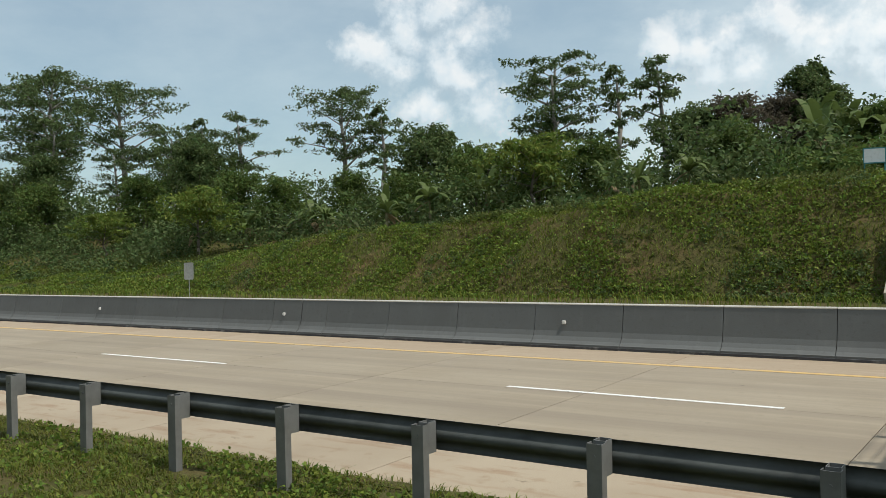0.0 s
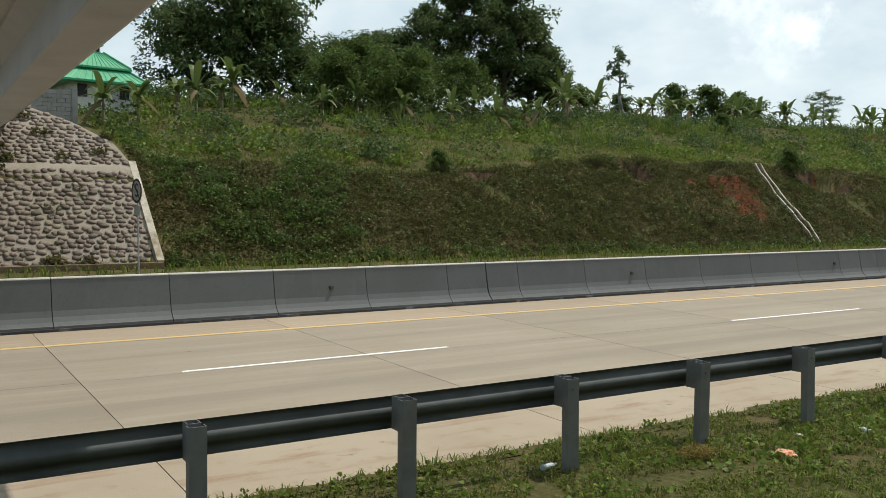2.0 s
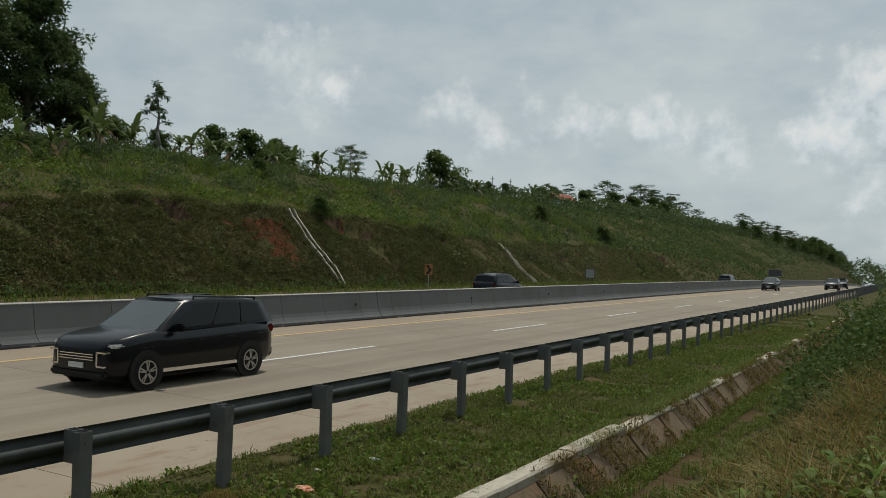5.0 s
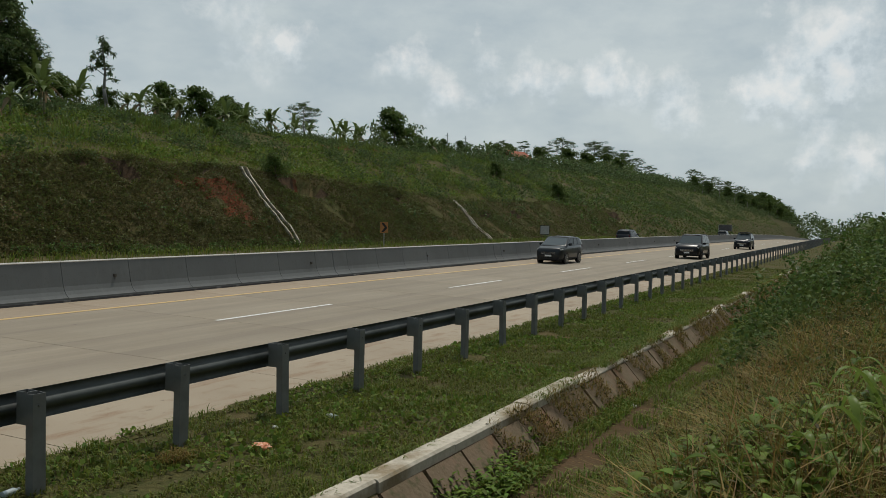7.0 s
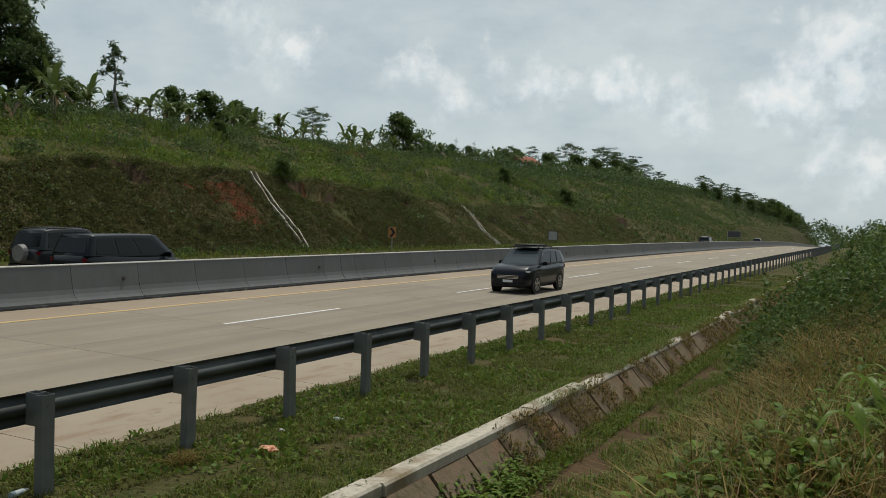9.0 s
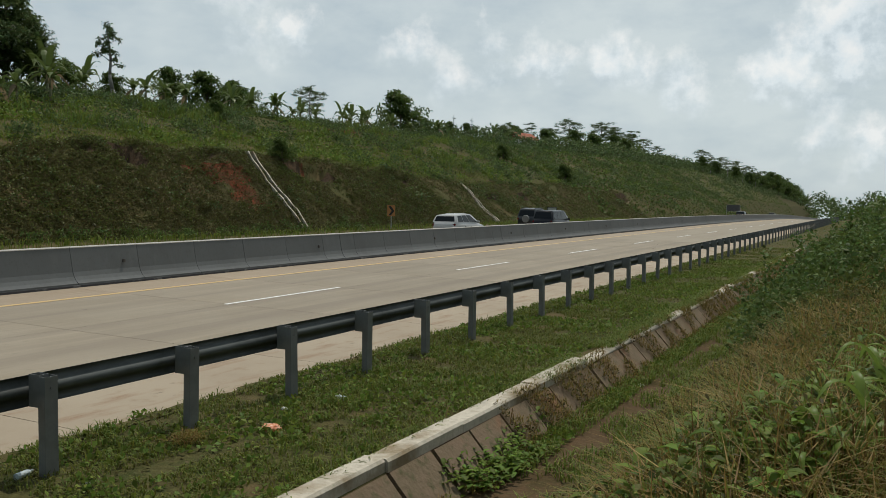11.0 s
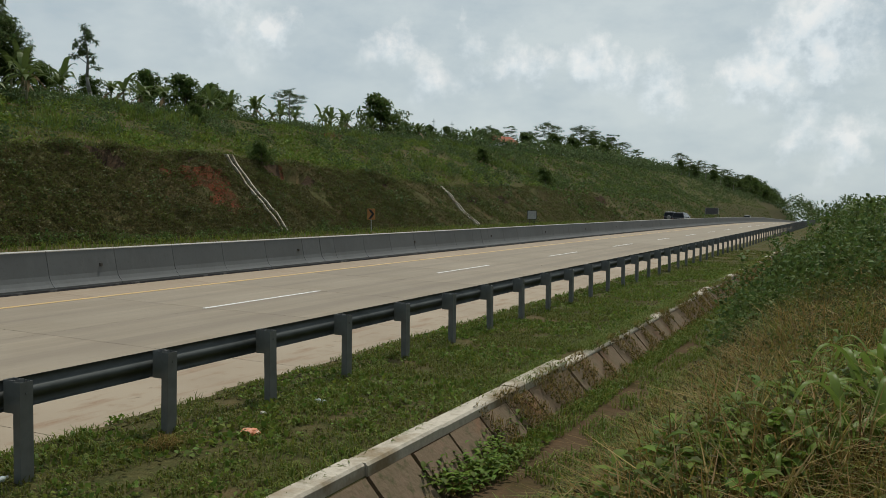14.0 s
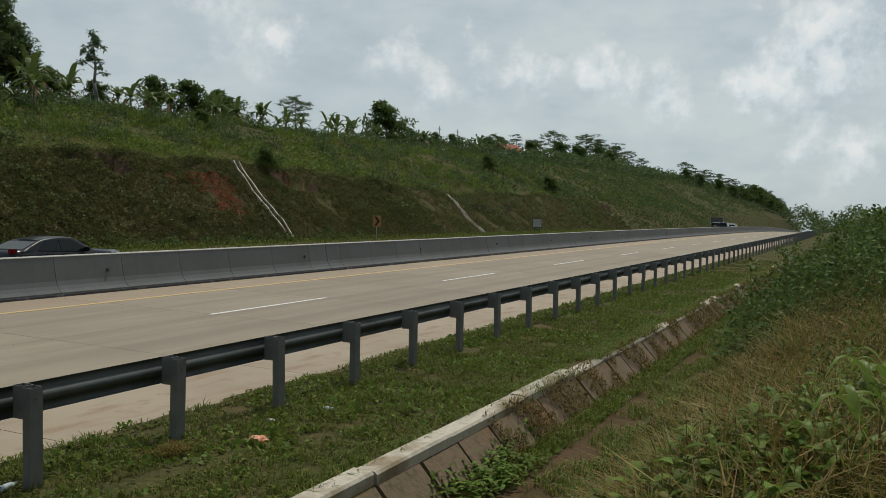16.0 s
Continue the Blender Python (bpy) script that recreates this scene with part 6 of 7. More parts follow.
def minaret():
    x, v = 0.95, 60
    z = land(x, v)
    t = empty("minaret", x, v, z)
    tagged(t, "unfinished concrete minaret with stacked drums", "tower")
    for a, b, r0, r1 in ((-1, 3.2, 0.62, 0.60), (3.2, 3.7, 0.9, 0.9), (3.7, 6.0, 0.58, 0.56), (6.0, 6.35, 0.75, 0.75), (6.35, 9.4, 0.52, 0.50), (9.4, 9.8, 0.8, 0.8), (9.8, 12.5, 0.45, 0.42)):
        bm = bmesh.new()
        bmesh.ops.create_cone(bm, cap_ends=True, segments=8, radius1=r0, radius2=r1, depth=b - a, matrix=Matrix.Translation((0, 0, (a + b) / 2)))
        part("shaft" if r0 < 0.7 else "ring", bm, M["raw_concrete"], t)
    s = empty("scaffold", x, v, z)
    tagged(s, "bamboo scaffolding lashed round the unfinished minaret", "scaffold")
    rnd = random.Random(6)
    H = 12.5
    k = 1.3
    grid = [(-k, -k), (0, -k), (k, -k), (k, 0), (k, k), (0, k), (-k, k), (-k, 0)]
    for a, b in grid:
        bm = bmesh.new()
        rod(bm, (a + rnd.uniform(-0.1, 0.1), b, -0.5), (a * 0.92 + rnd.uniform(-0.12, 0.12), b * 0.92, H + rnd.uniform(-0.3, 0.8)), 0.045, 0.035, 6)
        part("standard", bm, M["bamboo"], s)
    zz = 0.6
    while zz < H:
        for (a, b), (c, d) in zip(grid, grid[1:] + grid[:1]):
            bm = bmesh.new()
            e = Vector((c - a, d - b, 0)).normalized() * rnd.uniform(0.1, 0.45)
            rod(bm, Vector((a, b, zz + rnd.uniform(-0.1, 0.1))) - e, Vector((c, d, zz + rnd.uniform(-0.15, 0.15))) + e, 0.03, seg=5)
            part("ledger", bm, M["bamboo"], s)
        zz += rnd.uniform(0.75, 1.0)
    for i in range(9):
        bm = bmesh.new()
        z0 = i * 1.35
        rod(bm, (-k if i % 2 else k, -k - 0.05, z0), (k if i % 2 else -k, -k - 0.05, z0 + 1.8), 0.028, seg=5)
        part("brace", bm, M["bamboo"], s)


def block_walls():
    for x0, x1, v, z0, z1, lab in ((-0.75, 0.75, 44.5, 6.5, 8.75, "grey concrete block wall by the footbridge"), (4.7, 7.3, 45.5, 6.6, 8.55, "weathered concrete block wall with dark piers")):
        w = empty("block_wall", (x0 + x1) / 2, v, z0)
        tagged(w, lab, "wall", "walls by the footbridge")
        zz = 0.0
        row = 0
        while zz < z1 - z0 - 0.05:
            xx = x0 - (x0 + x1) / 2 - (0.2 if row % 2 else 0)
            while xx < (x1 - x0) / 2:
                a, b = max(xx, -(x1 - x0) / 2), min(xx + 0.39, (x1 - x0) / 2)
                if b - a > 0.05:
                    bm = bmesh.new()
                    box(bm, a, b, -0.1, 0.1, zz, zz + 0.19)
                    part("block", bm, M["block_wall"], w)
                xx += 0.4
            zz += 0.2
            row += 1
        for a in (x0, x1):
            bm = bmesh.new()
            c = a - (x0 + x1) / 2
            box(bm, c - 0.13, c + 0.13, -0.16, 0.16, -0.3, z1 - z0 + 0.15, 0.015)
            part("pier", bm, M["block_wall"], w)


def poles():
    for x, v, h in ((160, 77, 5.6), (169, 77, 5.4), (-30, 80, 8)):
        dy, dz = bend(x)
        p = empty("utility_pole", x, v + dy, land(x, v) + dz)
        tagged(p, "slender grey utility pole on the hill crest", "pole", "utility poles")
        bm = bmesh.new()
        rod(bm, (0, 0, -0.5), (0, 0, h), 0.12, 0.07, 8)
        part("mast", bm, M["concrete"], p)
        bm = bmesh.new()
        box(bm, -0.8, 0.8, -0.05, 0.05, h - 0.6, h - 0.5)
        part("cross_arm", bm, M["concrete"], p)


def crumple(name, x, v, size, mat, label, squash=0.5):
    bm = bmesh.new()
    bmesh.ops.create_icosphere(bm, subdivisions=3, radius=1)
    for q in bm.verts:
        q.co *= 1 + 0.45 * noise.noise(q.co * 1.9 + Vector((x, v, 0))) + 0.2 * noise.noise(q.co * 5)
        q.co.z *= squash
        q.co *= size
    me = bpy.data.meshes.new(name)
    bm.to_mesh(me)
    bm.free()
    me.materials.append(mat)
    ob = new(name, me)
    ob.location = (x, v, land(x, v) + size * squash * 0.6)
    tagged(ob, label, "litter", "litter on the verge")


def bottle(x, v, turn, mat, label, z=None):
    b = empty("bottle", x, v, (land(x, v) if z is None else z) + 0.04, turn)
    tagged(b, label, "bottle", "litter on the verge")
    bm = bmesh.new()
    rod(bm, (-0.1, 0, 0), (0.05, 0, 0), 0.033, 0.033, 14)
    rod(bm, (0.05, 0, 0), (0.1, 0, 0), 0.033, 0.013, 14)
    part("body", bm, mat, b)
    bm = bmesh.new()
    rod(bm, (0.1, 0, 0), (0.125, 0, 0), 0.015, 0.015, 10)
    part("cap", bm, M["white_paint"], b)


def litter():
    bag = material("litter_bag", (0.62, 0.22, 0.10), 0.5, grain=[(25, (0.7, 0.55, 0.42), 0.5, 0.62)])
    crumple("plastic_bag", 8.5, 6.5, 0.11, bag, "crumpled orange and white plastic bag on the turf")
    scrap = material("paper_scrap", (0.7, 0.7, 0.66), 0.6)
    crumple("paper_scrap", 16.1, 3.95, 0.10, scrap, "crumpled white scrap in the drain bed", 0.35)
    crumple("paper_scrap", 9.45, 7.0, 0.05, scrap, "small white paper scrap on the turf", 0.35)
    crumple("paper_scrap", 6.05, 6.8, 0.045, scrap, "small white paper scrap on the turf", 0.35)
    clear = material("clear_plastic", (0.55, 0.62, 0.63), 0.15)
    bottle(10.27, 6.65, 70, clear, "clear plastic bottle lying on the turf")
    bottle(5.84, 7.45, 10, clear, "clear plastic bottle beside a guardrail post")
    P = np.array([7.58, 6.95, 0.0]) + RND.normal(0, 0.08, (200, 3)) * np.array([1.3, 1, 0])
    stuff("dry_tuft", blades(P, 0.15, 0.008, 1.2), "grass_dry", "dead brown grass tuft on the verge", "grass")


signs()
slope_gutter(51.2, 50.1)
slope_gutter(86.8, 84.0)
prayer_house()
house("house", -4.6, 64, 12, 5.5, 5, 1.6, 1.3, "roof_tile", "low house with a red tiled roof behind trees")
house("house", -44, 70, 30, 4, 4, 2.6, 1.6, "dark_roof", "small house with a dark roof among trees")
house("house", 197, 76, -20, 5, 4.5, 2.2, 1.5, "roof_tile", "distant house with an orange tiled roof")
minaret()
block_walls()
poles()
litter()


# ---- vehicles ----
def paint(name, colour, rough=0.25, coat=0.45):
    M[name] = material(name, colour, rough, 0.0, grain=[(2, tuple(c * 0.85 for c in colour), 0.45, 0.8)], coat=coat, obj=0.001, gloss=0.2)


paint("paint_black", (0.005, 0.006, 0.009), 0.3, 0.3)
paint("paint_graphite", (0.020, 0.023, 0.025), 0.3, 0.35)
paint("paint_blue_black", (0.005, 0.007, 0.012), 0.3, 0.3)
paint("paint_silver", (0.5, 0.5, 0.49))
M["car_glass"] = material("car_glass", (0.010, 0.013, 0.014), 0.06, 0.0, obj=0.001, gloss=0.22)
M["windscreen"] = material("windscreen", (0.05, 0.065, 0.07), 0.06, 0.0, coat=0.6, obj=0.001)
M["tyre"] = material("tyre", (0.015, 0.015, 0.015), 0.85)
M["rim"] = material("rim", (0.55, 0.55, 0.56), 0.3, 0.9)
M["trim"] = material("trim", (0.015, 0.015, 0.016), 0.55)
M["chrome"] = material("chrome", (0.75, 0.75, 0.76), 0.12, 1.0)
M["lamp_glass"] = material("lamp_glass", (0.70, 0.72, 0.74), 0.08, 0.2)
M["tail_glass"] = material("tail_glass", (0.12, 0.006, 0.008), 0.2)


def wheel_parts(car, x, y, r, metal="rim"):
    side = -1 if y < 0 else 1
    bm = bmesh.new()
    bmesh.ops.create_cone(bm, cap_ends=True, segments=28, radius1=r, radius2=r, depth=0.2, matrix=Matrix.Rotation(radians(90), 4, "X"))
    bmesh.ops.bevel(bm, geom=[e for e in bm.edges if len(e.link_faces) == 2 and any(len(f.verts) > 4 for f in e.link_faces)], offset=0.03, segments=2, affect="EDGES")
    w = part("wheel", bm, M["tyre"], car, smooth=False)
    w.location = (x, y, r)
    bm = bmesh.new()
    bmesh.ops.create_cone(bm, cap_ends=True, segments=24, radius1=r * 0.66, radius2=r * 0.66, depth=0.02, matrix=Matrix.Translation((0, side * 0.085, 0)) @ Matrix.Rotation(radians(90), 4, "X"))
    part("rim_well", bm, M["trim"], w)
    bm = bmesh.new()
    for i in range(5):
        for k in (-0.16, 0.16):
            b2 = bmesh.new()
            box(b2, -0.014, 0.014, side * 0.105 - 0.012, side * 0.105 + 0.012, 0.03, r * 0.68)
            bmesh.ops.rotate(b2, verts=b2.verts[:], cent=(0, 0, 0), matrix=Matrix.Rotation(i * 2 * math.pi / 5 + k, 3, "Y"))
            me = bpy.data.meshes.new("tmp")
            b2.to_mesh(me)
            b2.free()
            bm.from_mesh(me)
            bpy.data.meshes.remove(me)
    n, V, F = 24, [], []
    for i in range(n):
        a = 2 * math.pi * i / n
        for rr, yy in ((r * 0.62, 0.08), (r * 0.62, 0.118), (r * 0.69, 0.118), (r * 0.69, 0.08)):
            V.append(bm.verts.new((rr * math.cos(a), side * yy, rr * math.sin(a))))
    for i in range(n):
        for j in range(4):
            bm.faces.new([V[4 * i + j], V[4 * i + (j + 1) % 4], V[4 * ((i + 1) % n) + (j + 1) % 4], V[4 * ((i + 1) % n) + j]])
    part("rim", bm, M[metal], w)


def car(label, coat, L=4.55, W=1.78, H=1.72, hood=1.02, nose=0.95, screen=(0.86, 1.95), tail=0.10, ride=0.24, wheel=0.335, rails=False, rack=False, spare=False, van=False, sedan=False, trim_face=False, handles="trim", rims="rim"):
    """A car whose front looks along -x, its origin on the ground at the middle."""
    c = empty("car")
    tagged(c, label, "car", "cars on the motorway")
    hw = W / 2
    f, r = -L / 2, L / 2
    belt = 1.06 if not sedan else 0.92
    base_f, roof_f = f + screen[0], f + screen[1]
    roof_r = r - (0.35 if not sedan else 1.15)
    base_r = r - (tail if not sedan else 0.35)
    # lower body: station, bottom, top, half width
    st = [(f, ride + 0.16, 0.70, hw * 0.62), (f + 0.05, ride + 0.05, 0.84, hw * 0.80), (f + 0.16, ride, 0.93, hw * 0.90), (f + 0.36, ride, hood - 0.06, hw * 0.97), (f + 0.7, ride, hood, hw), (base_f + 0.05, ride, hood + 0.05, hw), (base_f + 0.5, ride, belt + 0.02, hw), (0.2, ride, belt + 0.04, hw), (r - 0.9, ride, belt + 0.09, hw), (r - 0.30, ride + 0.03, belt + 0.10, hw * 0.96), (r - 0.08, ride + 0.1, belt + 0.06, hw * 0.88), (r, ride + 0.2, belt - 0.12, hw * 0.78)]
    V, F, n = [], [], 0
    for x, zb, zt, w in st:
        sec = [(w * 0.90, zb), (w * 0.99, zb + 0.12), (w, zb + (zt - zb) * 0.45), (w * 0.985, zb + (zt - zb) * 0.78), (w * 0.93, zt - 0.02), (w * 0.80, zt + 0.015)]
        ring = [(x, -y, z) for y, z in sec] + [(x, y, z) for y, z in sec[::-1]]
        n = len(ring)
        V += ring
    for i in range(len(st) - 1):
        for j in range(n):
            a, b = i * n + j, i * n + (j + 1) % n
            F.append((a, b, b + n, a + n))
    F += [tuple(range(n))[::-1], tuple(range((len(st) - 1) * n, len(st) * n))]
    body = mesh_object("body", V, F, M[coat], c, smooth=True)
    # cabin
    gw, rw = hw * 0.93, hw * 0.76

    def side(k, h):
        """A point of the cabin's side: k along it, h from the belt to the roof."""
        x0 = base_f + (base_r - base_f) * k
        x1 = roof_f + (roof_r - roof_f) * k
        top = H - 0.05 - (0.09 if not van else 0.03) * (1.6 * k - 0.6) ** 2
        bot = belt + 0.01 + 0.07 * k
        return Vector((x0 + (x1 - x0) * h, gw + (rw - gw) * h ** 1.3, bot + (top - bot) * h))

    ks, hs = [i / 12 for i in range(13)], (0, 0.35, 0.7, 0.92, 1.0)
    V, F = [], []
    for k in ks:
        sec = [side(k, h) for h in hs]
        topz = sec[-1].z
        ring = [Vector((p.x, -p.y, p.z)) for p in sec] + [Vector((sec[-1].x, -rw * 0.6, topz + 0.04)), Vector((sec[-1].x, rw * 0.6, topz + 0.04))] + sec[::-1]
        V += ring
        n = len(ring)
    for i in range(12):
        for j in range(n - 1):
            a = i * n + j
            F.append((a, a + 1, a + n + 1, a + n))
    F += [tuple(range(n))[::-1], tuple(range(12 * n, 13 * n))]
    cabin = mesh_object("cabin", V, F, M[coat], c, smooth=True)

    def pane(name, pts, mat, off, parent):
        pts = [Vector(p) for p in pts]
        nrm = (pts[1] - pts[0]).cross(pts[2] - pts[0]).normalized()
        if nrm.dot(off) < 0:
            nrm = -nrm
        V = [p + nrm * 0.012 for p in pts] + [p - nrm * 0.02 for p in pts]
        m = len(pts)
        F = [tuple(range(m)), tuple(range(m, 2 * m))[::-1]] + [(i, (i + 1) % m, (i + 1) % m + m, i + m) for i in range(m)]
        return mesh_object(name, V, F, mat, parent)

    for s in (-1, 1):
        flip = lambda p: Vector((p.x, p.y * s, p.z))
        spans = ((0.13, 0.40), (0.43, 0.66), (0.69, 0.90)) if not sedan else ((0.15, 0.48), (0.51, 0.80))
        for a, b in spans:
            lo = 0.10
            grid = [side(a, lo), side((a + b) / 2, lo), side(b, lo), side(b, 0.86), side((a + b) / 2, 0.86), side(a, 0.86)]
            if a < 0.2:
                grid = [side(a - 0.06, lo), side(b, lo), side(b, 0.86), side(a + 0.02, 0.86)]
            pane("side_window", [flip(p) + Vector((0, s * 0.006, 0)) for p in grid], M["car_glass"], Vector((0, s, 0)), cabin)
        bm = bmesh.new()
        rod(bm, (f + 0.75, s * hw * 0.985, 0.80), (r - 0.35, s * hw * 0.965, 0.90), 0.012, seg=6)
        part("side_crease", bm, M[coat], c)
        # sill, arches, mirror, handles
        bm = bmesh.new()
        box(bm, f + 0.95, r - 0.95, s * hw * 0.97 - 0.03, s * hw * 0.97 + 0.03, ride + 0.06, ride + 0.13, 0.01)
        part("sill", bm, M["chrome" if trim_face else "trim"], c)
        for wx in (f + 0.86, r - 0.92):
            bm = bmesh.new()
            bmesh.ops.create_cone(bm, cap_ends=True, segments=28, radius1=wheel + 0.075, radius2=wheel + 0.075, depth=0.06, matrix=Matrix.Translation((wx, s * (hw - 0.022), wheel + 0.02)) @ Matrix.Rotation(radians(90), 4, "X"))
            part("wheel_arch", bm, M["trim"], c)
            wheel_parts(c, wx, s * (hw - 0.088), wheel, rims)
        bm = bmesh.new()
        box(bm, base_f + 0.42, base_f + 0.55, s * (gw + 0.02) - 0.0 * s, s * (gw + 0.24), belt + 0.02, belt + 0.17, 0.03) if s > 0 else box(bm, base_f + 0.42, base_f + 0.55, -(gw + 0.24), -(gw + 0.02), belt + 0.02, belt + 0.17, 0.03)
        part("mirror", bm, M[coat], c)
        for hx in ((-0.15, 0.75) if not sedan else (0.1, 0.85)):
            bm = bmesh.new()
            box(bm, hx, hx + 0.2, s * hw * 0.985 - 0.02, s * hw * 0.985 + 0.02, 0.86, 0.90, 0.008)
            part("door_handle", bm, M[handles], c)
        # lamps
        bm = bmesh.new()
        box(bm, f + 0.10, f + 0.50, s * hw * 0.80 - 0.13, s * hw * 0.80 + 0.09, 0.83, 0.90, 0.025)
        part("headlight", bm, M["lamp_glass"], c)
        bm = bmesh.new()
        box(bm, r - 0.26, r - 0.04, s * hw * 0.78 - 0.12, s * hw * 0.78 + 0.09, 0.90, 1.08, 0.03)
        part("tail_light", bm, M["tail_glass"], c)
        bm = bmesh.new()
        box(bm, f + 0.05, f + 0.2, s * hw * 0.68 - 0.1, s * hw * 0.68 + 0.1, 0.40, 0.47, 0.02)
        part("fog_light", bm, M["lamp_glass"], c)
        if trim_face:
            for a, b, z0, z1 in ((0.0, 0.26, 0.73, 0.76), (0.0, 0.045, 0.50, 0.74), (0.0, 0.22, 0.47, 0.50)):
                bm = bmesh.new()
                y0, y1 = sorted((s * hw * 0.56, s * (hw * 0.56 + b)))
                box(bm, f - 0.01, f + 0.16, y0, y1, z0, z1, 0.01)
                part("front_trim", bm, M["chrome"], c)
        if rails or rack:
            a, b = side(0.12, 1), side(0.92, 1)
            bm = bmesh.new()
            rod(bm, (a.x, s * (rw - 0.04), a.z + 0.07), (b.x, s * (rw - 0.04), b.z + 0.07), 0.02, seg=8)
            for q in (a, (a + b) / 2, b):
                rod(bm, (q.x, s * (rw - 0.04), q.z - 0.02), (q.x, s * (rw - 0.04), q.z + 0.07), 0.02, seg=6)
            part("roof_rail", bm, M["trim"], c)
    # windscreens, grille, plate, bumper
    a, b = side(0.0, 0.06), side(0.0, 0.93)
    pane("windscreen", [(a.x, -a.y + 0.06, a.z), (a.x, a.y - 0.06, a.z), (b.x, b.y - 0.05, b.z), (b.x, -b.y + 0.05, b.z)], M["windscreen"], Vector((-1, 0, 0.5)), cabin)
    a, b = side(1.0, 0.15), side(1.0, 0.88)
    pane("rear_window", [(a.x, -a.y + 0.1, a.z), (a.x, a.y - 0.1, a.z), (b.x, b.y - 0.08, b.z), (b.x, -b.y + 0.08, b.z)], M["car_glass"], Vector((1, 0, 0.3)), cabin)
    bm = bmesh.new()
    box(bm, f - 0.015, f + 0.12, -hw * 0.52, hw * 0.52, 0.56, 0.74, 0.02)
    g = part("grille", bm, M["trim"], c)
    for z in (0.60, 0.65, 0.70):
        bm = bmesh.new()
        box(bm, f - 0.025, f, -hw * 0.5, hw * 0.5, z - 0.008, z + 0.008)
        part("grille_bar", bm, M["chrome"], g)
    bm = bmesh.new()
    box(bm, f - 0.03, f + 0.02, -0.2, 0.2, 0.44, 0.54)
    part("number_plate", bm, M["sign_white"], c, "blank pale number plate")
    bm = bmesh.new()
    box(bm, f - 0.03, f + 0.25, -hw * 0.80, hw * 0.80, ride + 0.02, ride + 0.17, 0.04)
    part("bumper_lip", bm, M["trim"], c)
    bm = bmesh.new()
    box(bm, r - 0.2, r + 0.04, -hw * 0.82, hw * 0.82, ride + 0.1, ride + 0.32, 0.04)
    part("rear_bumper", bm, M[coat], c)
    bm = bmesh.new()
    box(bm, f + 0.3, r - 0.3, -hw * 0.8, hw * 0.8, ride - 0.06, ride + 0.06)
    part("underbody", bm, M["trim"], c)
    if rack:
        bm = bmesh.new()
        for y in (-0.5, -0.25, 0, 0.25, 0.5):
            rod(bm, (-0.55, y, H + 0.05), (1.0, y, H + 0.05), 0.018, seg=6)
        for x in (-0.55, 0.2, 1.0):
            rod(bm, (x, -0.6, H + 0.05), (x, 0.6, H + 0.05), 0.02, seg=6)
            for y in (-0.6, 0.6):
                rod(bm, (x, y, H - 0.08), (x, y, H + 0.05), 0.018, seg=6)
        part("roof_rack", bm, M["trim"], c)
        bm = bmesh.new()
        box(bm, -0.5, 0.9, -0.48, 0.48, H + 0.065, H + 0.13, 0.025)
        part("luggage", bm, M["trim"], c, "flat dark luggage")
    if spare:
        bm = bmesh.new()
        bmesh.ops.create_cone(bm, cap_ends=True, segments=28, radius1=0.33, radius2=0.30, depth=0.2, matrix=Matrix.Translation((r + 0.1, 0, 1.0)) @ Matrix.Rotation(radians(90), 4, "Y"))
        part("spare_wheel", bm, M["steel"], c, "grey covered spare wheel")
    return c


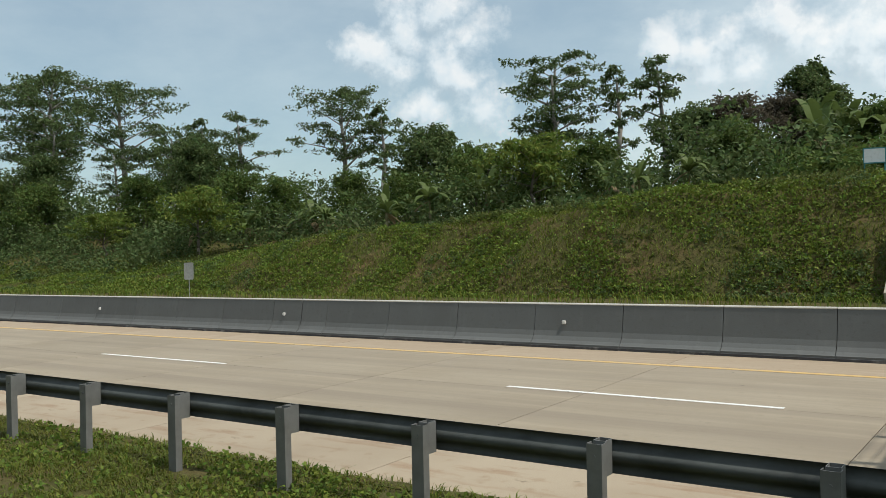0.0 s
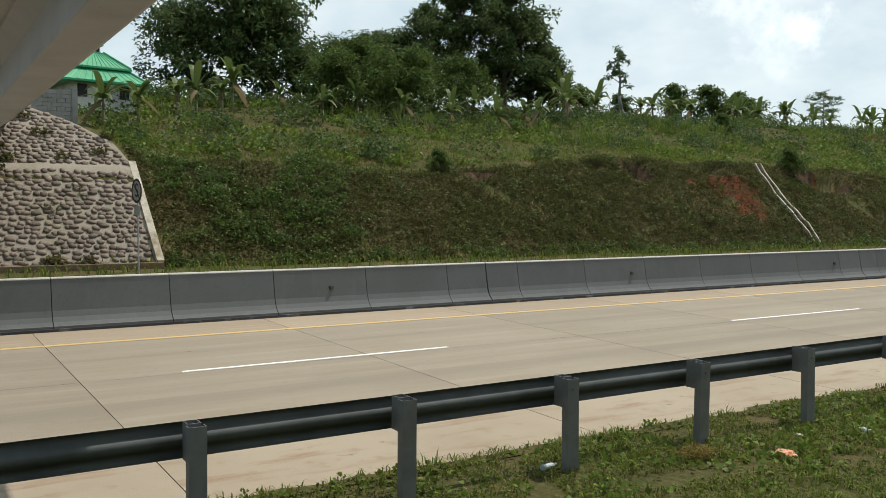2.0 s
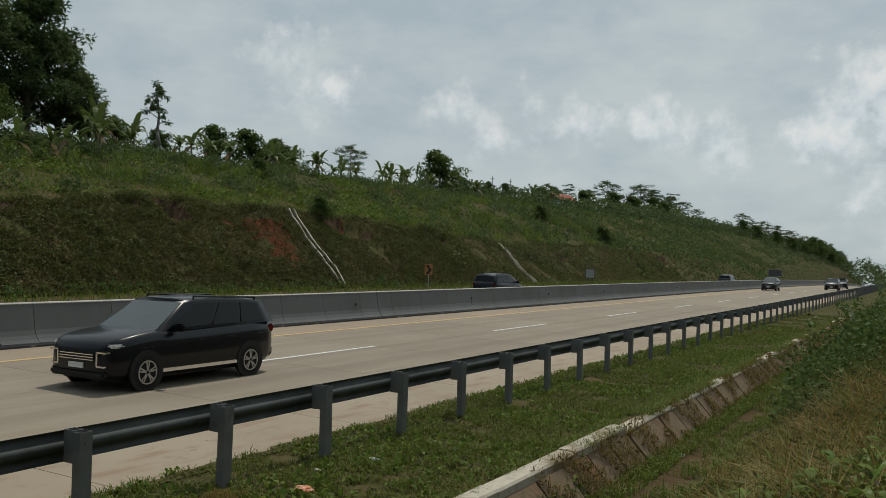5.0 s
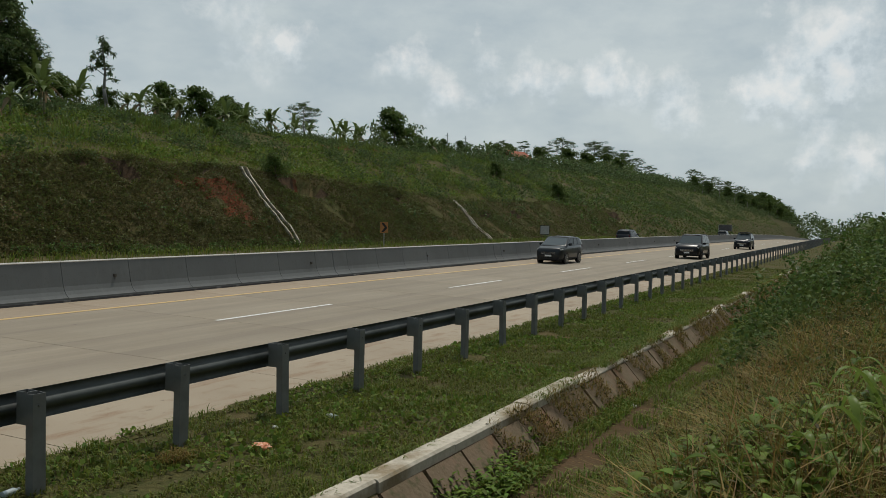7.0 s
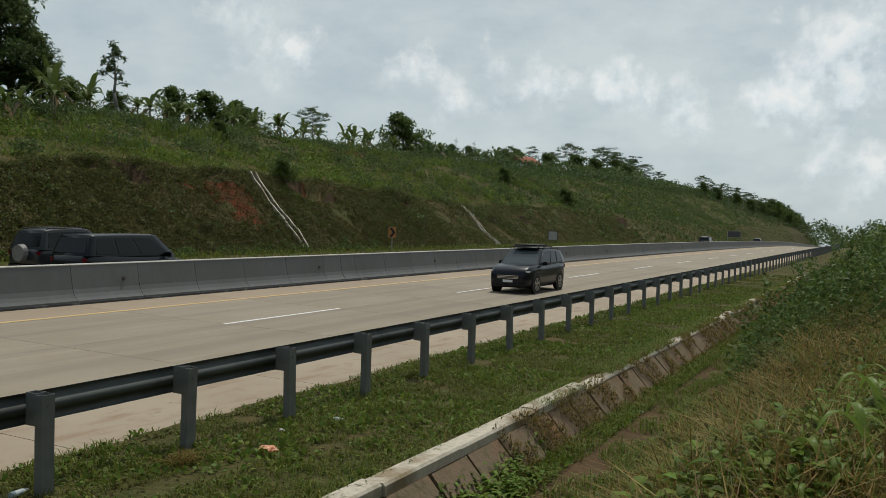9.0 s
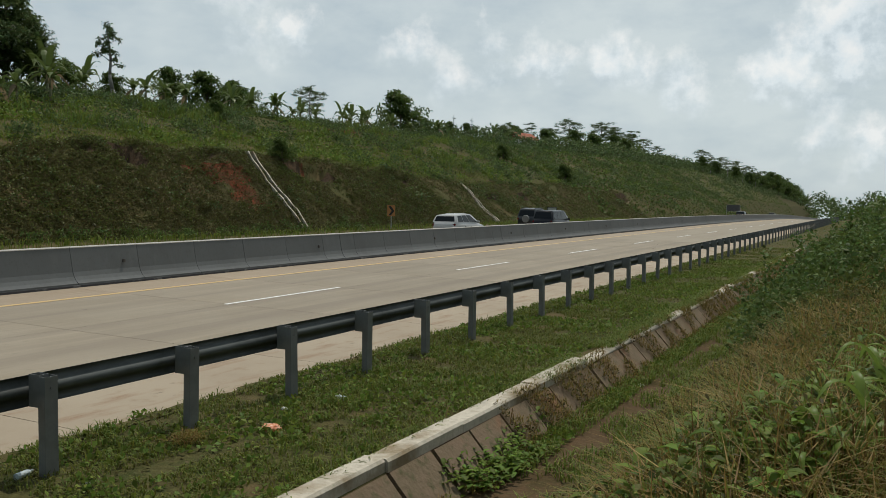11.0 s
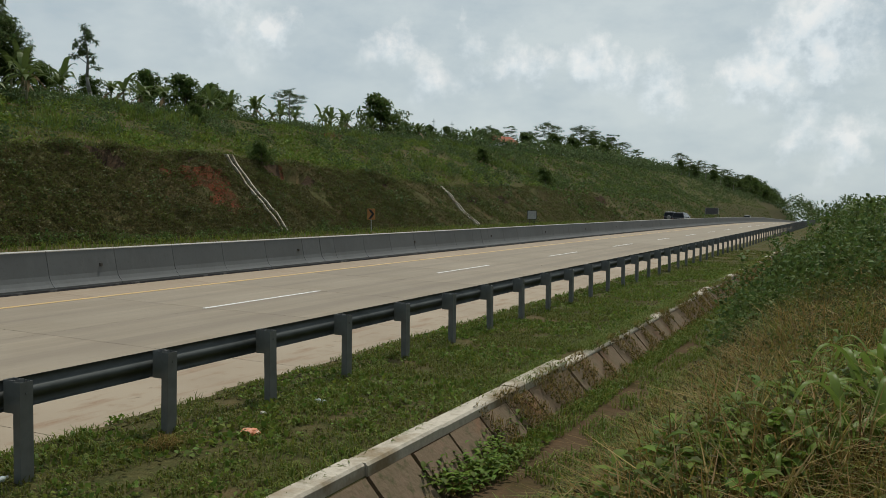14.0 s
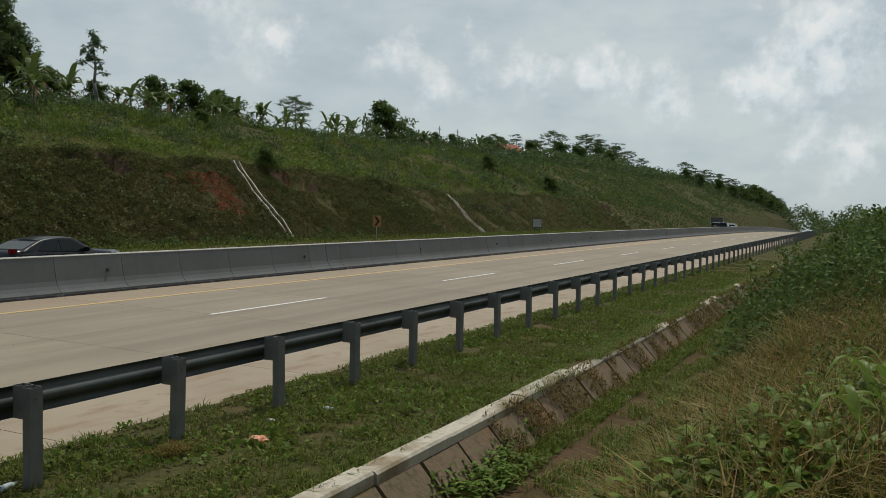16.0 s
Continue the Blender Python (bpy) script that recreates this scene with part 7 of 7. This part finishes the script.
def drive(c, y, x_at, speed, t_at, lane_z, away=False):
    """Keys a car that keeps to its lane: at t_at it passes x_at."""
    rows = []
    for i in range(17):
        t = float(i)
        x = x_at + speed * (t - t_at)
        dy, dz = bend(x)
        slope = math.degrees(math.atan2(bend(x + 1)[0] - bend(x - 1)[0], 2))
        rows.append((t, pose(x, y + dy, lane_z + dz, 0, 0, (180 if away else 0) + slope)))
    walk(c, rows)


def motions():
    far = 0.292
    drive(car("black people carrier with chrome front trim and roof rails", "paint_black", rails=True, trim_face=True, L=4.7, W=1.85, H=1.74, hood=1.06, screen=(1.12, 2.0)), 14.1, 13.7, -42.0, 5.0, level(14.1))
    drive(car("dark grey people carrier driving in the inner lane", "paint_graphite", L=4.3, W=1.72, H=1.66, screen=(0.85, 1.8), hood=1.02), 17.6, 16.7, -32.4, 8.1, level(17.6))
    drive(car("black off-road estate car with tinted windows", "paint_black", L=4.85, W=1.9, H=1.85, hood=1.12, ride=0.3, wheel=0.39, screen=(1.15, 2.0), rails=True, rims="trim"), 12.75, 28.0, -38.0, 8.1, level(12.75))
    drive(car("black compact off-road car with a loaded roof rack", "paint_blue_black", L=4.5, W=1.75, H=1.76, hood=1.08, ride=0.28, wheel=0.36, rack=True, screen=(1.1, 1.85)), 13.1, 27.2, -34.5, 9.2, level(13.1))
    drive(car("black people carrier with chrome door handles", "paint_blue_black", H=1.72, rails=True, handles="chrome"), 25.3, 30.2, 23.1, 4.0, far, True)
    drive(car("dark people carrier far along the opposite carriageway", "paint_graphite"), 25.3, 94.7, 23.4, 3.5, far, True)
    drive(car("dark off-road car with a grey spare wheel cover", "paint_graphite", L=4.3, W=1.8, H=1.95, hood=1.1, ride=0.3, wheel=0.38, spare=True, rails=True), 28.0, 24.0, 25.1, 9.0, 0.34, True)
    drive(car("long black van with tinted windows", "paint_black", L=4.7, W=1.8, H=1.88, screen=(0.55, 1.4), van=True), 24.2, 22.9, 22.6, 9.0, 0.275, True)
    drive(car("silver people carrier on the opposite carriageway", "paint_silver"), 25.0, 22.0, 30.3, 10.0, far, True)
    drive(car("black saloon car on the opposite carriageway", "paint_black", H=1.46, sedan=True, L=4.6, ride=0.2, screen=(1.25, 2.05), hood=0.92), 25.2, 21.6, 29.0, 16.0, far, True)


motions()
